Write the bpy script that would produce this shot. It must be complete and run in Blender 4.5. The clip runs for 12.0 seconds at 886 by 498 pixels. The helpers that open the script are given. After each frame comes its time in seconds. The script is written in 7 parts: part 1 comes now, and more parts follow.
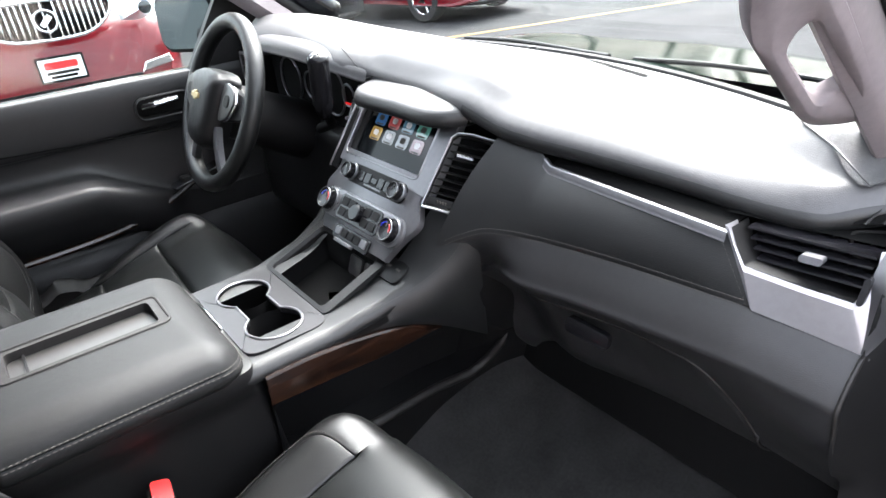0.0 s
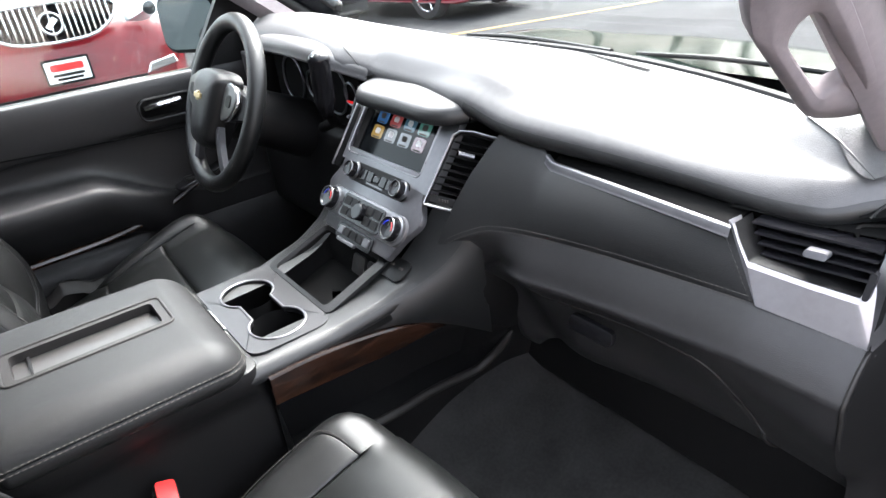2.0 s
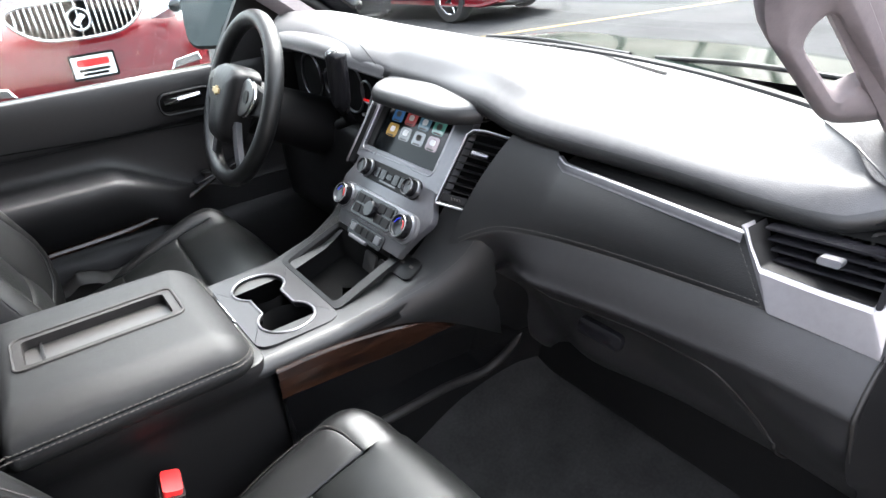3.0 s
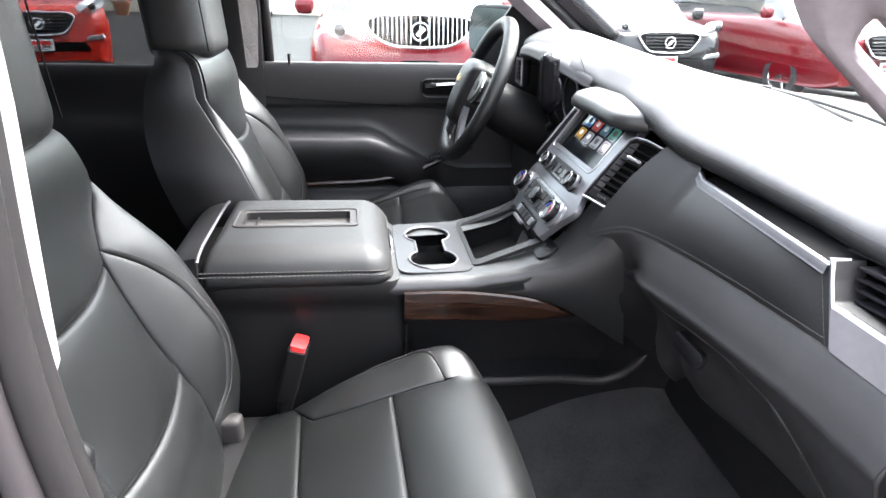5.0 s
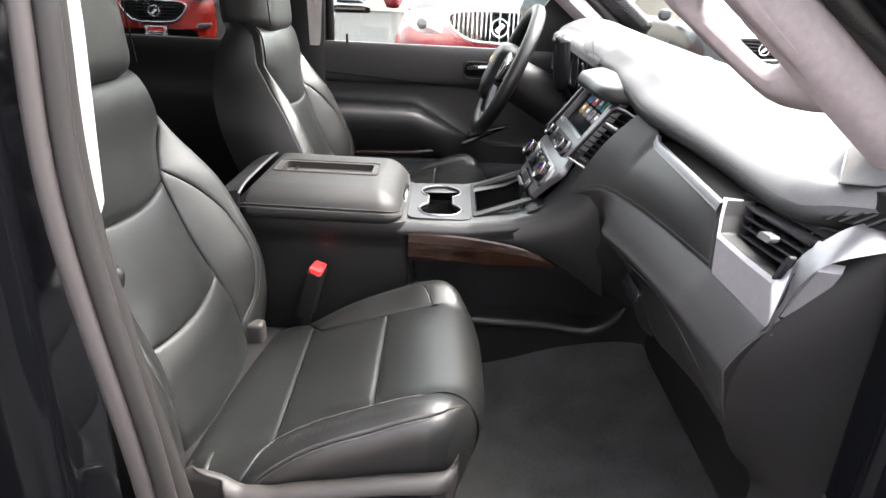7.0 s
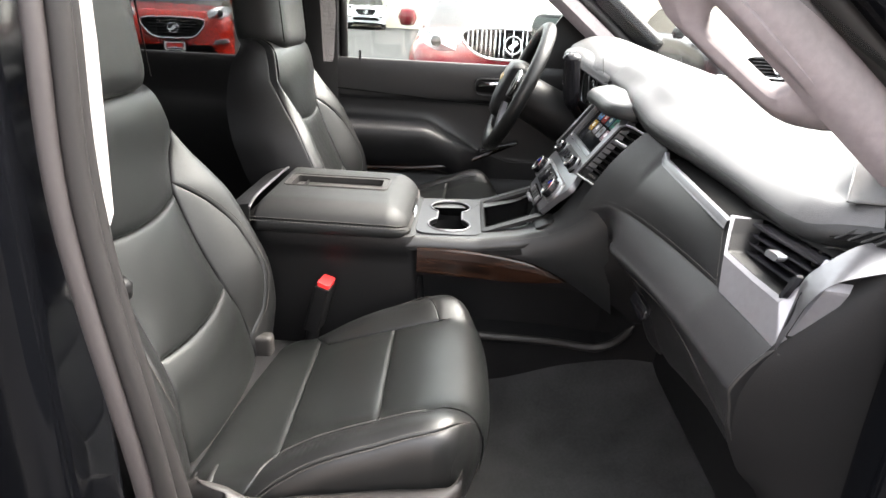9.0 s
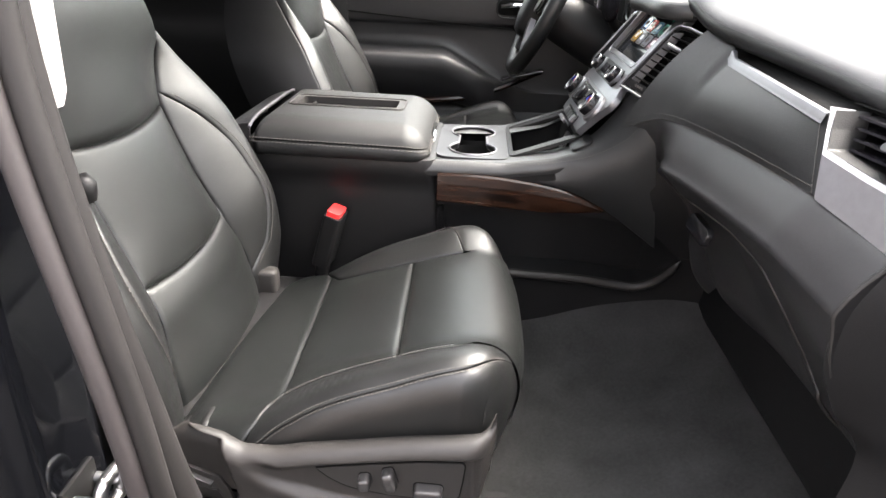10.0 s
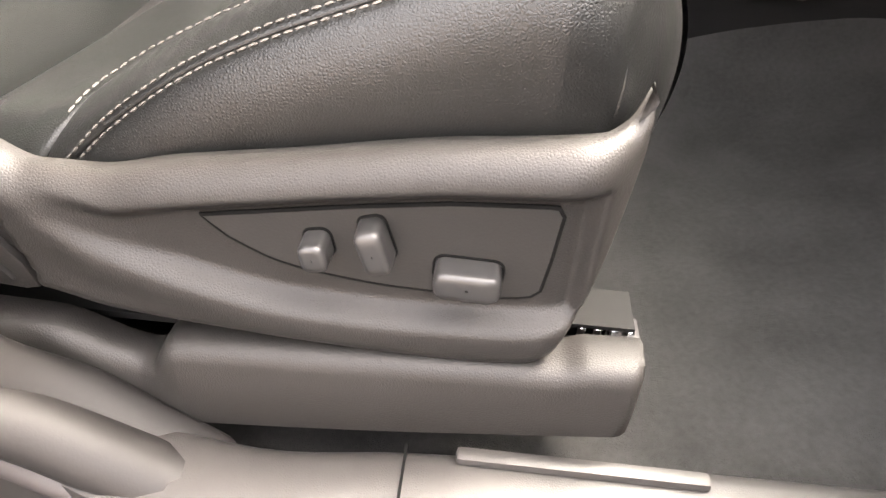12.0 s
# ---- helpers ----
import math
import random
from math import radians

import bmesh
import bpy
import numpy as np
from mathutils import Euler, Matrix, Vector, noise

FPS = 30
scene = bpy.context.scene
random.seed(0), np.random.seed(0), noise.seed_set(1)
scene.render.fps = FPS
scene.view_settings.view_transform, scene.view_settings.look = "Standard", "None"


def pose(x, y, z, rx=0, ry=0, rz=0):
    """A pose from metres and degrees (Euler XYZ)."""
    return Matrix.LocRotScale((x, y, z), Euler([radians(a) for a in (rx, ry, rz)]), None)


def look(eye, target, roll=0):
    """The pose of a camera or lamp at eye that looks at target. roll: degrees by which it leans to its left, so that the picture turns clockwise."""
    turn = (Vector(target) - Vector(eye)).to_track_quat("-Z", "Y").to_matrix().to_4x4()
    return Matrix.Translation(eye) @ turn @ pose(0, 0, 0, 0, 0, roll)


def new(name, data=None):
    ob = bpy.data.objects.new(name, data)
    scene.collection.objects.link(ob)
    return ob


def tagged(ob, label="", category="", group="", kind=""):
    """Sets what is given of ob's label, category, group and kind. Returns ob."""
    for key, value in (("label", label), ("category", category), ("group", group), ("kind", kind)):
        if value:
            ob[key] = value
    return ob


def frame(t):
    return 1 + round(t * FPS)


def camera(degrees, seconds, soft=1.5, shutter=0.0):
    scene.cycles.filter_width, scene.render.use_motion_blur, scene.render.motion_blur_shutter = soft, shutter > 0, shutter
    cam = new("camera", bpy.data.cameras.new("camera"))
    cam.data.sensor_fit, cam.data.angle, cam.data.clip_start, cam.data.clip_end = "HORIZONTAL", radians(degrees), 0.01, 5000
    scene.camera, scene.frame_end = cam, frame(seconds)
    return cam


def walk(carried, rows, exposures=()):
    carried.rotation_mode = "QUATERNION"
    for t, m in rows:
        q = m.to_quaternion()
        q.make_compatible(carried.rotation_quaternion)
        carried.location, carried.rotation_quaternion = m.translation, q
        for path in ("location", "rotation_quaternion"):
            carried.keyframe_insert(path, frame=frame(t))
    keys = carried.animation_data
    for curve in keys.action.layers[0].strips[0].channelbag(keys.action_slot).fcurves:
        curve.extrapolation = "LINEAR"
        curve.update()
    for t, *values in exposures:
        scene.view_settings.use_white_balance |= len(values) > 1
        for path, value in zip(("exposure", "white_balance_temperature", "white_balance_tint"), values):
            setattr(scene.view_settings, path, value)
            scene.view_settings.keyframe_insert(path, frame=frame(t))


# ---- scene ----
cam = camera(69.0, 12.0)
PATH = [
    (0, (0.883, -0.12, 1.598), (-0.569, 0.905, 0.682), -5.4),
    (0.5, (0.883, -0.11, 1.596), (-0.579, 0.897, 0.675), -5.9),
    (1, (0.883, -0.107, 1.595), (-0.584, 0.891, 0.671), -5.9),
    (1.5, (0.882, -0.111, 1.596), (-0.581, 0.891, 0.673), -6.0),
    (2, (0.884, -0.113, 1.597), (-0.579, 0.893, 0.675), -6.3),
    (2.5, (0.884, -0.12, 1.594), (-0.576, 0.898, 0.682), -6.2),
    (4.5, (1.016, -0.005, 1.548), (-0.754, 0.428, 0.724), 0.2),
    (5, (1.103, 0.016, 1.52), (-0.734, 0.265, 0.769), 1.5),
    (5.5, (1.184, 0.05, 1.503), (-0.683, 0.228, 0.81), 2.6),
    (6, (1.231, 0.117, 1.487), (-0.638, 0.235, 0.787), 3.1),
    (6.5, (1.274, 0.14, 1.489), (-0.583, 0.202, 0.75), 3.3),
    (7, (1.305, 0.15, 1.498), (-0.546, 0.153, 0.739), 2.9),
    (7.5, (1.315, 0.153, 1.505), (-0.547, 0.122, 0.776), 2.4),
    (9.5, (1.296, 0.159, 1.49), (-0.569, 0.118, 0.771), 3.2),
    (10, (1.206, 0.138, 1.397), (-0.61, 0.072, 0.561), 2.7),
    (10.5, (1.07, 0.076, 1.262), (-0.624, -0.012, 0.203), 2.4),
    (11, (0.975, 0.065, 1.163), (-0.62, 0.024, -0.042), 3.6),
    (11.5, (0.922, 0.091, 1.097), (-0.643, 0.053, -0.149), 3.3),
    (12, (0.902, 0.117, 1.059), (-0.649, 0.019, -0.2), 3.0),
]
walk(cam, [(t, look(eye, target, roll)) for t, eye, target, roll in PATH], [(0, 4.2, 6300, 12), (2.7, 4.2, 6300, 12), (4.5, 4.65, 6300, 13), (5.2, 4.75, 6350, 13), (6.0, 4.6, 6600, 14), (7.5, 4.45, 6800, 14), (9.5, 4.35, 6900, 12), (10.0, 4.55, 6900, 14), (10.5, 5.15, 7550, 24), (11.5, 5.3, 7550, 18), (12, 5.34, 7500, 15)])

# ---- light ----
SUN_EL, SUN_AZ = radians(56), radians(-28)
world = bpy.data.worlds.new("sky")
scene.world = world
world.use_nodes = True
wn = world.node_tree
sky = wn.nodes.new("ShaderNodeTexSky")
sky.sky_type = "NISHITA"
sky.sun_disc = False
sky.sun_elevation, sky.sun_rotation = SUN_EL, SUN_AZ
sky.air_density, sky.dust_density, sky.ozone_density = 1.0, 6.0, 1.0
wn.nodes["Background"].inputs["Strength"].default_value = 0.15
haze = wn.nodes.new("ShaderNodeHueSaturation")
haze.inputs["Saturation"].default_value = 0.3
wn.links.new(sky.outputs[0], haze.inputs["Color"])
wn.links.new(haze.outputs[0], wn.nodes["Background"].inputs["Color"])
sun = new("sun", bpy.data.lights.new("sun", "SUN"))
sun.data.energy, sun.data.angle, sun.data.color = 0.5, radians(25), (1.0, 0.97, 0.94)
sun.matrix_world = look((math.sin(SUN_AZ) * math.cos(SUN_EL) * 30, math.cos(SUN_AZ) * math.cos(SUN_EL) * 30, math.sin(SUN_EL) * 30), (0, 0, 0))


# ---- materials ----
def mat(name, color, rough=0.5, metal=0.0, grain=0.0, grain_size=400.0, vary=0.15, vary_size=8.0, spec=0.5, coat=0.0, color2=None, rough_vary=0.1, kind="noise", sheen=0.0):
    m = bpy.data.materials.new(name)
    m.use_nodes = True
    nt = m.node_tree
    b = nt.nodes["Principled BSDF"]
    b.inputs["Roughness"].default_value = rough
    b.inputs["Metallic"].default_value = metal
    b.inputs["Specular IOR Level"].default_value = spec
    b.inputs["Coat Weight"].default_value = coat
    b.inputs["Coat Roughness"].default_value = 0.03
    b.inputs["Sheen Weight"].default_value = sheen
    tc = nt.nodes.new("ShaderNodeTexCoord")
    n1 = nt.nodes.new("ShaderNodeTexNoise")
    n1.inputs["Scale"].default_value, n1.inputs["Detail"].default_value = vary_size, 6
    nt.links.new(tc.outputs["Object"], n1.inputs["Vector"])
    n2 = nt.nodes.new("ShaderNodeTexNoise")
    n2.inputs["Scale"].default_value, n2.inputs["Detail"].default_value = vary_size * 14, 3
    nt.links.new(tc.outputs["Object"], n2.inputs["Vector"])
    mixn = nt.nodes.new("ShaderNodeMix")
    mixn.inputs[0].default_value = 0.4
    nt.links.new(n1.outputs["Fac"], mixn.inputs[2])
    nt.links.new(n2.outputs["Fac"], mixn.inputs[3])
    ramp = nt.nodes.new("ShaderNodeValToRGB")
    c2 = color2 or tuple(min(1, c * (1 + vary)) for c in color)
    c1 = color if color2 else tuple(c * (1 - vary) for c in color)
    ramp.color_ramp.elements[0].position, ramp.color_ramp.elements[1].position = 0.35, 0.65
    ramp.color_ramp.elements[0].color, ramp.color_ramp.elements[1].color = (*c1, 1), (*c2, 1)
    nt.links.new(mixn.outputs[0], ramp.inputs[0])
    nt.links.new(ramp.outputs[0], b.inputs["Base Color"])
    mr = nt.nodes.new("ShaderNodeMapRange")
    mr.inputs["To Min"].default_value, mr.inputs["To Max"].default_value = max(0.01, rough - rough_vary), min(1, rough + rough_vary)
    nt.links.new(mixn.outputs[0], mr.inputs["Value"])
    nt.links.new(mr.outputs[0], b.inputs["Roughness"])
    if grain:
        if kind == "noise":
            g = nt.nodes.new("ShaderNodeTexNoise")
            g.inputs["Detail"].default_value = 3
        else:
            g = nt.nodes.new("ShaderNodeTexVoronoi")
            g.feature = "DISTANCE_TO_EDGE"
        g.inputs["Scale"].default_value = grain_size
        nt.links.new(tc.outputs["Object"], g.inputs["Vector"])
        bp = nt.nodes.new("ShaderNodeBump")
        bp.inputs["Strength"].default_value, bp.inputs["Distance"].default_value = grain, 0.001
        nt.links.new(g.outputs[0], bp.inputs["Height"])
        nt.links.new(bp.outputs[0], b.inputs["Normal"])
    return m


def wood_mat():
    m = mat("wood", (0.05, 0.022, 0.012), 0.20, coat=0.0, spec=0.4)
    nt = m.node_tree
    tc = nt.nodes.new("ShaderNodeTexCoord")
    mp = nt.nodes.new("ShaderNodeMapping")
    mp.inputs["Scale"].default_value = (30, 4, 40)
    nt.links.new(tc.outputs["Object"], mp.inputs[0])
    n = nt.nodes.new("ShaderNodeTexNoise")
    n.inputs["Scale"].default_value, n.inputs["Detail"].default_value, n.inputs["Distortion"].default_value = 2.2, 9, 1.2
    nt.links.new(mp.outputs[0], n.inputs[0])
    r = nt.nodes.new("ShaderNodeValToRGB")
    r.color_ramp.elements[0].position, r.color_ramp.elements[1].position = 0.36, 0.68
    r.color_ramp.elements[0].color, r.color_ramp.elements[1].color = (0.004, 0.002, 0.0014, 1), (0.026, 0.0105, 0.0055, 1)
    nt.links.new(n.outputs["Fac"], r.inputs[0])
    nt.links.new(r.outputs[0], nt.nodes["Principled BSDF"].inputs["Base Color"])
    return m


def glass_mat(name, color, rough=0.0):
    m = bpy.data.materials.new(name)
    m.use_nodes = True
    nt = m.node_tree
    nt.nodes.remove(nt.nodes["Principled BSDF"])
    tr = nt.nodes.new("ShaderNodeBsdfTransparent")
    tr.inputs[0].default_value = (*color, 1)
    gl = nt.nodes.new("ShaderNodeBsdfGlossy")
    gl.inputs["Roughness"].default_value = rough
    mx = nt.nodes.new("ShaderNodeMixShader")
    mx.inputs[0].default_value = 0.05
    nt.links.new(tr.outputs[0], mx.inputs[1])
    nt.links.new(gl.outputs[0], mx.inputs[2])
    nt.links.new(mx.outputs[0], nt.nodes["Material Output"].inputs[0])
    return m


def glow_mat(name, color, strength):
    m = bpy.data.materials.new(name)
    m.use_nodes = True
    b = m.node_tree.nodes["Principled BSDF"]
    b.inputs["Base Color"].default_value = (*color, 1)
    b.inputs["Emission Color"].default_value = (*color, 1)
    b.inputs["Emission Strength"].default_value = strength
    b.inputs["Roughness"].default_value = 0.1
    return m


LEATHER = mat("leather", (0.0042, 0.0045, 0.0045), 0.37, grain=0.35, grain_size=650, vary=0.25, spec=0.42, kind="voronoi")
LEATHER_PERF = mat("leather_smooth", (0.0036, 0.0041, 0.0040), 0.35, grain=0.3, grain_size=650, vary=0.22, spec=0.32, kind="voronoi")
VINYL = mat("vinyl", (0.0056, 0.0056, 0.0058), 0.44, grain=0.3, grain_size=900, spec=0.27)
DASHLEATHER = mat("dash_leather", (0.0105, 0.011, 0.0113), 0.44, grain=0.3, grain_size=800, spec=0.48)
LIDLEATHER = mat("lid_leather", (0.0068, 0.0072, 0.0073), 0.54, grain=0.35, grain_size=700, spec=0.30, kind="voronoi")
# paler than the other dash vinyl: daylight on the top is put into the colour
DASH_LIT = mat("dash_vinyl_lit", (0.060, 0.060, 0.0615), 0.46, grain=0.35, grain_size=480, kind="voronoi")
PLASTIC = mat("black_plastic", (0.0052, 0.0052, 0.0054), 0.48, spec=0.2, grain=0.2, grain_size=600)
GLOSS = mat("gloss_black", (0.006, 0.006, 0.007), 0.2, spec=0.3)
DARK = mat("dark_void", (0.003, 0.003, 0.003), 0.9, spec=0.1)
SHIELD = mat("seat_shield_plastic", (0.014, 0.013, 0.0124), 0.5, grain=0.3, grain_size=650, kind="voronoi", spec=0.27)
SCUFF = mat("scuff_plate_plastic", (0.021, 0.0195, 0.0188), 0.45, grain=0.15, grain_size=700, kind="voronoi")
KNEE = mat("lower_dash_vinyl", (0.0200, 0.0197, 0.0203), 0.40, grain=0.35, grain_size=700, spec=0.36, kind="voronoi")
SILVER = mat("satin_silver", (0.15, 0.15, 0.158), 0.36, metal=0.8, vary=0.10)
BEZELSILVER = mat("bright_satin_silver", (0.31, 0.305, 0.322), 0.42, metal=0.75, vary=0.08)
CHROME = mat("chrome", (0.75, 0.75, 0.76), 0.12, metal=1.0, vary=0.03)
STEEL = mat("steel", (0.42, 0.42, 0.42), 0.3, metal=1.0)
CARPET = mat("carpet", (0.0205, 0.0204, 0.0202), 0.95, grain=1.0, grain_size=900, vary=0.30, vary_size=14, spec=0.1)
THREAD = mat("thread", (0.06, 0.056, 0.052), 0.8, spec=0.2)
TRIMGREY = mat("light_grey_trim", (0.155, 0.134, 0.138), 0.6, grain=0.2, grain_size=500)
RUBBER = mat("rubber_seal", (0.0085, 0.0077, 0.0076), 0.62, grain=0.1, grain_size=300, spec=0.3)
PAINT = mat("black_paint", (0.0022, 0.0024, 0.003), 0.06, spec=0.16)
HOODPAINT = mat("hood_paint", (0.006, 0.010, 0.008), 0.12, spec=0.10, vary=0.5, vary_size=5)
RED_PLASTIC = mat("red_plastic", (0.75, 0.03, 0.03), 0.4)
WOOD = wood_mat()
GLASS = glass_mat("glass", (0.74, 0.78, 0.765))
SCREENGLASS = glass_mat("laminated_glass", (0.60, 0.635, 0.62))
TINT = glass_mat("tinted_glass", (0.24, 0.25, 0.25))
SCREEN = mat("screen_glass", (0.004, 0.005, 0.006), 0.10, spec=0.12)
REDPAINT = mat("red_paint", (0.12, 0.005, 0.009), 0.2, coat=0.25, spec=0.3)
REDPAINT_B = mat("orange_red_paint", (0.40, 0.018, 0.010), 0.2, coat=0.25, spec=0.3)
ASPHALT = mat("asphalt", (0.040, 0.040, 0.041), 0.95, spec=0.05, grain=0.6, grain_size=60, vary=0.25, vary_size=1.2)
WHITEPLATE = mat("white_plate", (0.75, 0.74, 0.74), 0.4)


# ---- mesh tools ----
def spl(pts, n):
    """A smooth curve of n+1 places through a few points."""
    P = [np.array(p, float) for p in pts]
    P = [2 * P[0] - P[1]] + P + [2 * P[-1] - P[-2]]
    out = []
    k = len(P) - 3
    for i in range(n + 1):
        s = i / n * k
        j = min(int(s), k - 1)
        t = s - j
        a, b, c, d = P[j : j + 4]
        out.append(0.5 * (2 * b + (c - a) * t + (2 * a - 5 * b + 4 * c - d) * t * t + (3 * b - a - 3 * c + d) * t ** 3))
    return out


def lerp(xs, ys, x):
    return float(np.interp(x, xs, ys))


def cur(xs, ys, x):
    """A smooth curve through knots, flat beyond the ends."""
    if x <= xs[0]:
        return ys[0]
    if x >= xs[-1]:
        return ys[-1]
    j = max(k for k in range(len(xs) - 1) if xs[k] <= x)

    def slope(k):
        if k == 0 or k == len(xs) - 1:
            return 0.0 if k == 0 else (ys[-1] - ys[-2]) / (xs[-1] - xs[-2])
        a, b = (ys[k] - ys[k - 1]) / (xs[k] - xs[k - 1]), (ys[k + 1] - ys[k]) / (xs[k + 1] - xs[k])
        return 0.0 if a * b <= 0 else 2 * a * b / (a + b)

    h = xs[j + 1] - xs[j]
    t = (x - xs[j]) / h
    return float(ys[j] * (2 * t ** 3 - 3 * t * t + 1) + slope(j) * h * (t ** 3 - 2 * t * t + t) + ys[j + 1] * (3 * t * t - 2 * t ** 3) + slope(j + 1) * h * (t ** 3 - t * t))


def grid(rows, closed=False, caps=False):
    """A sheet from rows of places."""
    bm = bmesh.new()
    vs = [[bm.verts.new(p) for p in r] for r in rows]
    m = len(rows[0])
    for a, b in zip(vs, vs[1:]):
        for j in range(m if closed else m - 1):
            bm.faces.new((a[j], a[(j + 1) % m], b[(j + 1) % m], b[j]))
    if caps:
        bm.faces.new(list(reversed(vs[0])))
        bm.faces.new(vs[-1])
    bmesh.ops.recalc_face_normals(bm, faces=bm.faces)
    return bm


def tube(path, r, seg=10, closed=False):
    """A round bar along a path; r may be a list."""
    P = [Vector(p) for p in path]
    n = len(P)
    rows = []
    up = Vector((0, 0, 1))
    side = None
    for i in range(n):
        a = P[(i - 1) % n] if closed or i else P[0]
        b = P[(i + 1) % n] if closed or i < n - 1 else P[-1]
        t = (b - a).normalized()
        if side is None:
            side = t.cross(up)
            if side.length < 1e-3:
                side = t.cross(Vector((1, 0, 0)))
        side = (side - t * side.dot(t)).normalized()
        o = t.cross(side)
        ri = r[i] if isinstance(r, (list, tuple)) else r
        rows.append([P[i] + (side * math.cos(2 * math.pi * k / seg) + o * math.sin(2 * math.pi * k / seg)) * ri for k in range(seg)])
    if closed:
        rows.append(rows[0])
        bm = grid(rows, closed=True)
        bmesh.ops.remove_doubles(bm, verts=bm.verts, dist=1e-6)
        return bm
    return grid(rows, closed=True, caps=True)


def box(x0, x1, y0, y1, z0, z1, bevel=0.0, seg=2):
    bm = bmesh.new()
    bmesh.ops.create_cube(bm, size=1, matrix=Matrix.Translation(((x0 + x1) / 2, (y0 + y1) / 2, (z0 + z1) / 2)) @ Matrix.Diagonal((x1 - x0, y1 - y0, z1 - z0, 1)))
    if bevel:
        bmesh.ops.bevel(bm, geom=bm.edges[:], offset=bevel, segments=seg, profile=0.6, affect="EDGES")
    return bm


def prism(outline, m, depth, bevel=0.0, seg=2):
    """A plate: an outline in the plane of the pose m, depth along its z."""
    bm = bmesh.new()
    vs = [bm.verts.new((x, y, 0)) for x, y in outline]
    f = bm.faces.new(vs)
    r = bmesh.ops.extrude_face_region(bm, geom=[f])
    bmesh.ops.translate(bm, verts=[v for v in r["geom"] if isinstance(v, bmesh.types.BMVert)], vec=(0, 0, depth))
    bmesh.ops.recalc_face_normals(bm, faces=bm.faces)
    if bevel:
        edges = [e for e in bm.edges if len(e.link_faces) == 2 and e.calc_face_angle(0) > 0.6 and abs(e.verts[0].co.z - depth) < 1e-7 and abs(e.verts[1].co.z - depth) < 1e-7]
        bmesh.ops.bevel(bm, geom=edges, offset=bevel, segments=seg, profile=0.6, affect="EDGES")
    bm.transform(m)
    return bm


def ring_plate(outer, inner, m, depth):
    """A plate with a hole; both outlines have the same count."""
    n = len(outer)
    rows = []
    for pts, z in ((inner, 0), (outer, 0), (outer, depth), (inner, depth), (inner, 0)):
        rows.append([m @ Vector((x, y, z)) for x, y in pts])
    bm = grid(rows, closed=True)
    bmesh.ops.remove_doubles(bm, verts=bm.verts, dist=1e-6)
    return bm


def rrect(w, h, r, seg=4, cx=0, cy=0):
    out = []
    for qx, qy, a0 in ((1, 1, 0), (-1, 1, 90), (-1, -1, 180), (1, -1, 270)):
        for k in range(seg + 1):
            a = radians(a0 + 90 * k / seg)
            out.append((cx + qx * (w / 2 - r) + r * math.cos(a), cy + qy * (h / 2 - r) + r * math.sin(a)))
    return out


def lathe(profile, m, seg=24, caps=True):
    """A turned thing: (radius, height) pairs about the z of m."""
    rows = [[m @ Vector((r * math.cos(2 * math.pi * k / seg), r * math.sin(2 * math.pi * k / seg), h)) for k in range(seg)] for r, h in profile]
    return grid(rows, closed=True, caps=caps)


def join(*bms):
    out = bmesh.new()
    for b in bms:
        me = bpy.data.meshes.new("tmp")
        b.to_mesh(me)
        out.from_mesh(me)
        bpy.data.meshes.remove(me)
        b.free()
    return out


def thing(name, label, category, group="", at=(0, 0, 0), kind=""):
    ob = new(name)
    ob.location = at
    ob.empty_display_size = 0.05
    return tagged(ob, label, category, group, kind)


def mesh_ob(name, bm, material, angle=40):
    me = bpy.data.meshes.new(name)
    bm.to_mesh(me)
    bm.free()
    me.materials.append(material)
    for p in me.polygons:
        p.use_smooth = True
    if angle < 180:
        me.set_sharp_from_angle(angle=radians(angle))
    return new(name, me)


def where(ob):
    v = Vector(ob.location)
    while ob.parent:
        ob = ob.parent
        v += Vector(ob.location)
    return v


def part(name, bm, material, parent, label="", angle=40):
    """One mesh object under a thing or a part; bm is in world places."""
    bm.transform(Matrix.Translation(-where(parent)))
    ob = mesh_ob(name, bm, material, angle)
    ob.parent = parent
    if label:
        ob["label"] = label
    return ob


def solid(bm, thick):
    """Gives a sheet a thickness to its back."""
    bmesh.ops.solidify(bm, geom=bm.faces[:], thickness=thick)
    return bm


def structure(name, bm, material, label, category, angle=40):
    return tagged(mesh_ob(name, bm, material, angle), label, category, kind="structure")


def stitch(path, gap=0.0062, length=0.0044, r=0.0005, lift=(0, 0, 0)):
    """Rows of thread along a path."""
    P = [np.array(p, float) + np.array(lift) for p in path]
    d = [0.0]
    for a, b in zip(P, P[1:]):
        d.append(d[-1] + float(np.linalg.norm(b - a)))
    bm = bmesh.new()
    s = 0.0
    X = np.array(P)
    while s + length < d[-1]:
        a = Vector([np.interp(s, d, X[:, k]) for k in range(3)])
        b = Vector([np.interp(s + length, d, X[:, k]) for k in range(3)])
        m = look(a, b)
        rows = [[m @ Vector((r * q * math.cos(k * math.pi / 2), r * q * math.sin(k * math.pi / 2), -(b - a).length * f)) for k in range(4)] for f, q in ((0, 0.5), (0.25, 1), (0.75, 1), (1, 0.5))]
        vs = [[bm.verts.new(p) for p in row] for row in rows]
        for u, v in zip(vs, vs[1:]):
            for k in range(4):
                bm.faces.new((u[k], u[(k + 1) % 4], v[(k + 1) % 4], v[k]))
        s += gap
    return bm


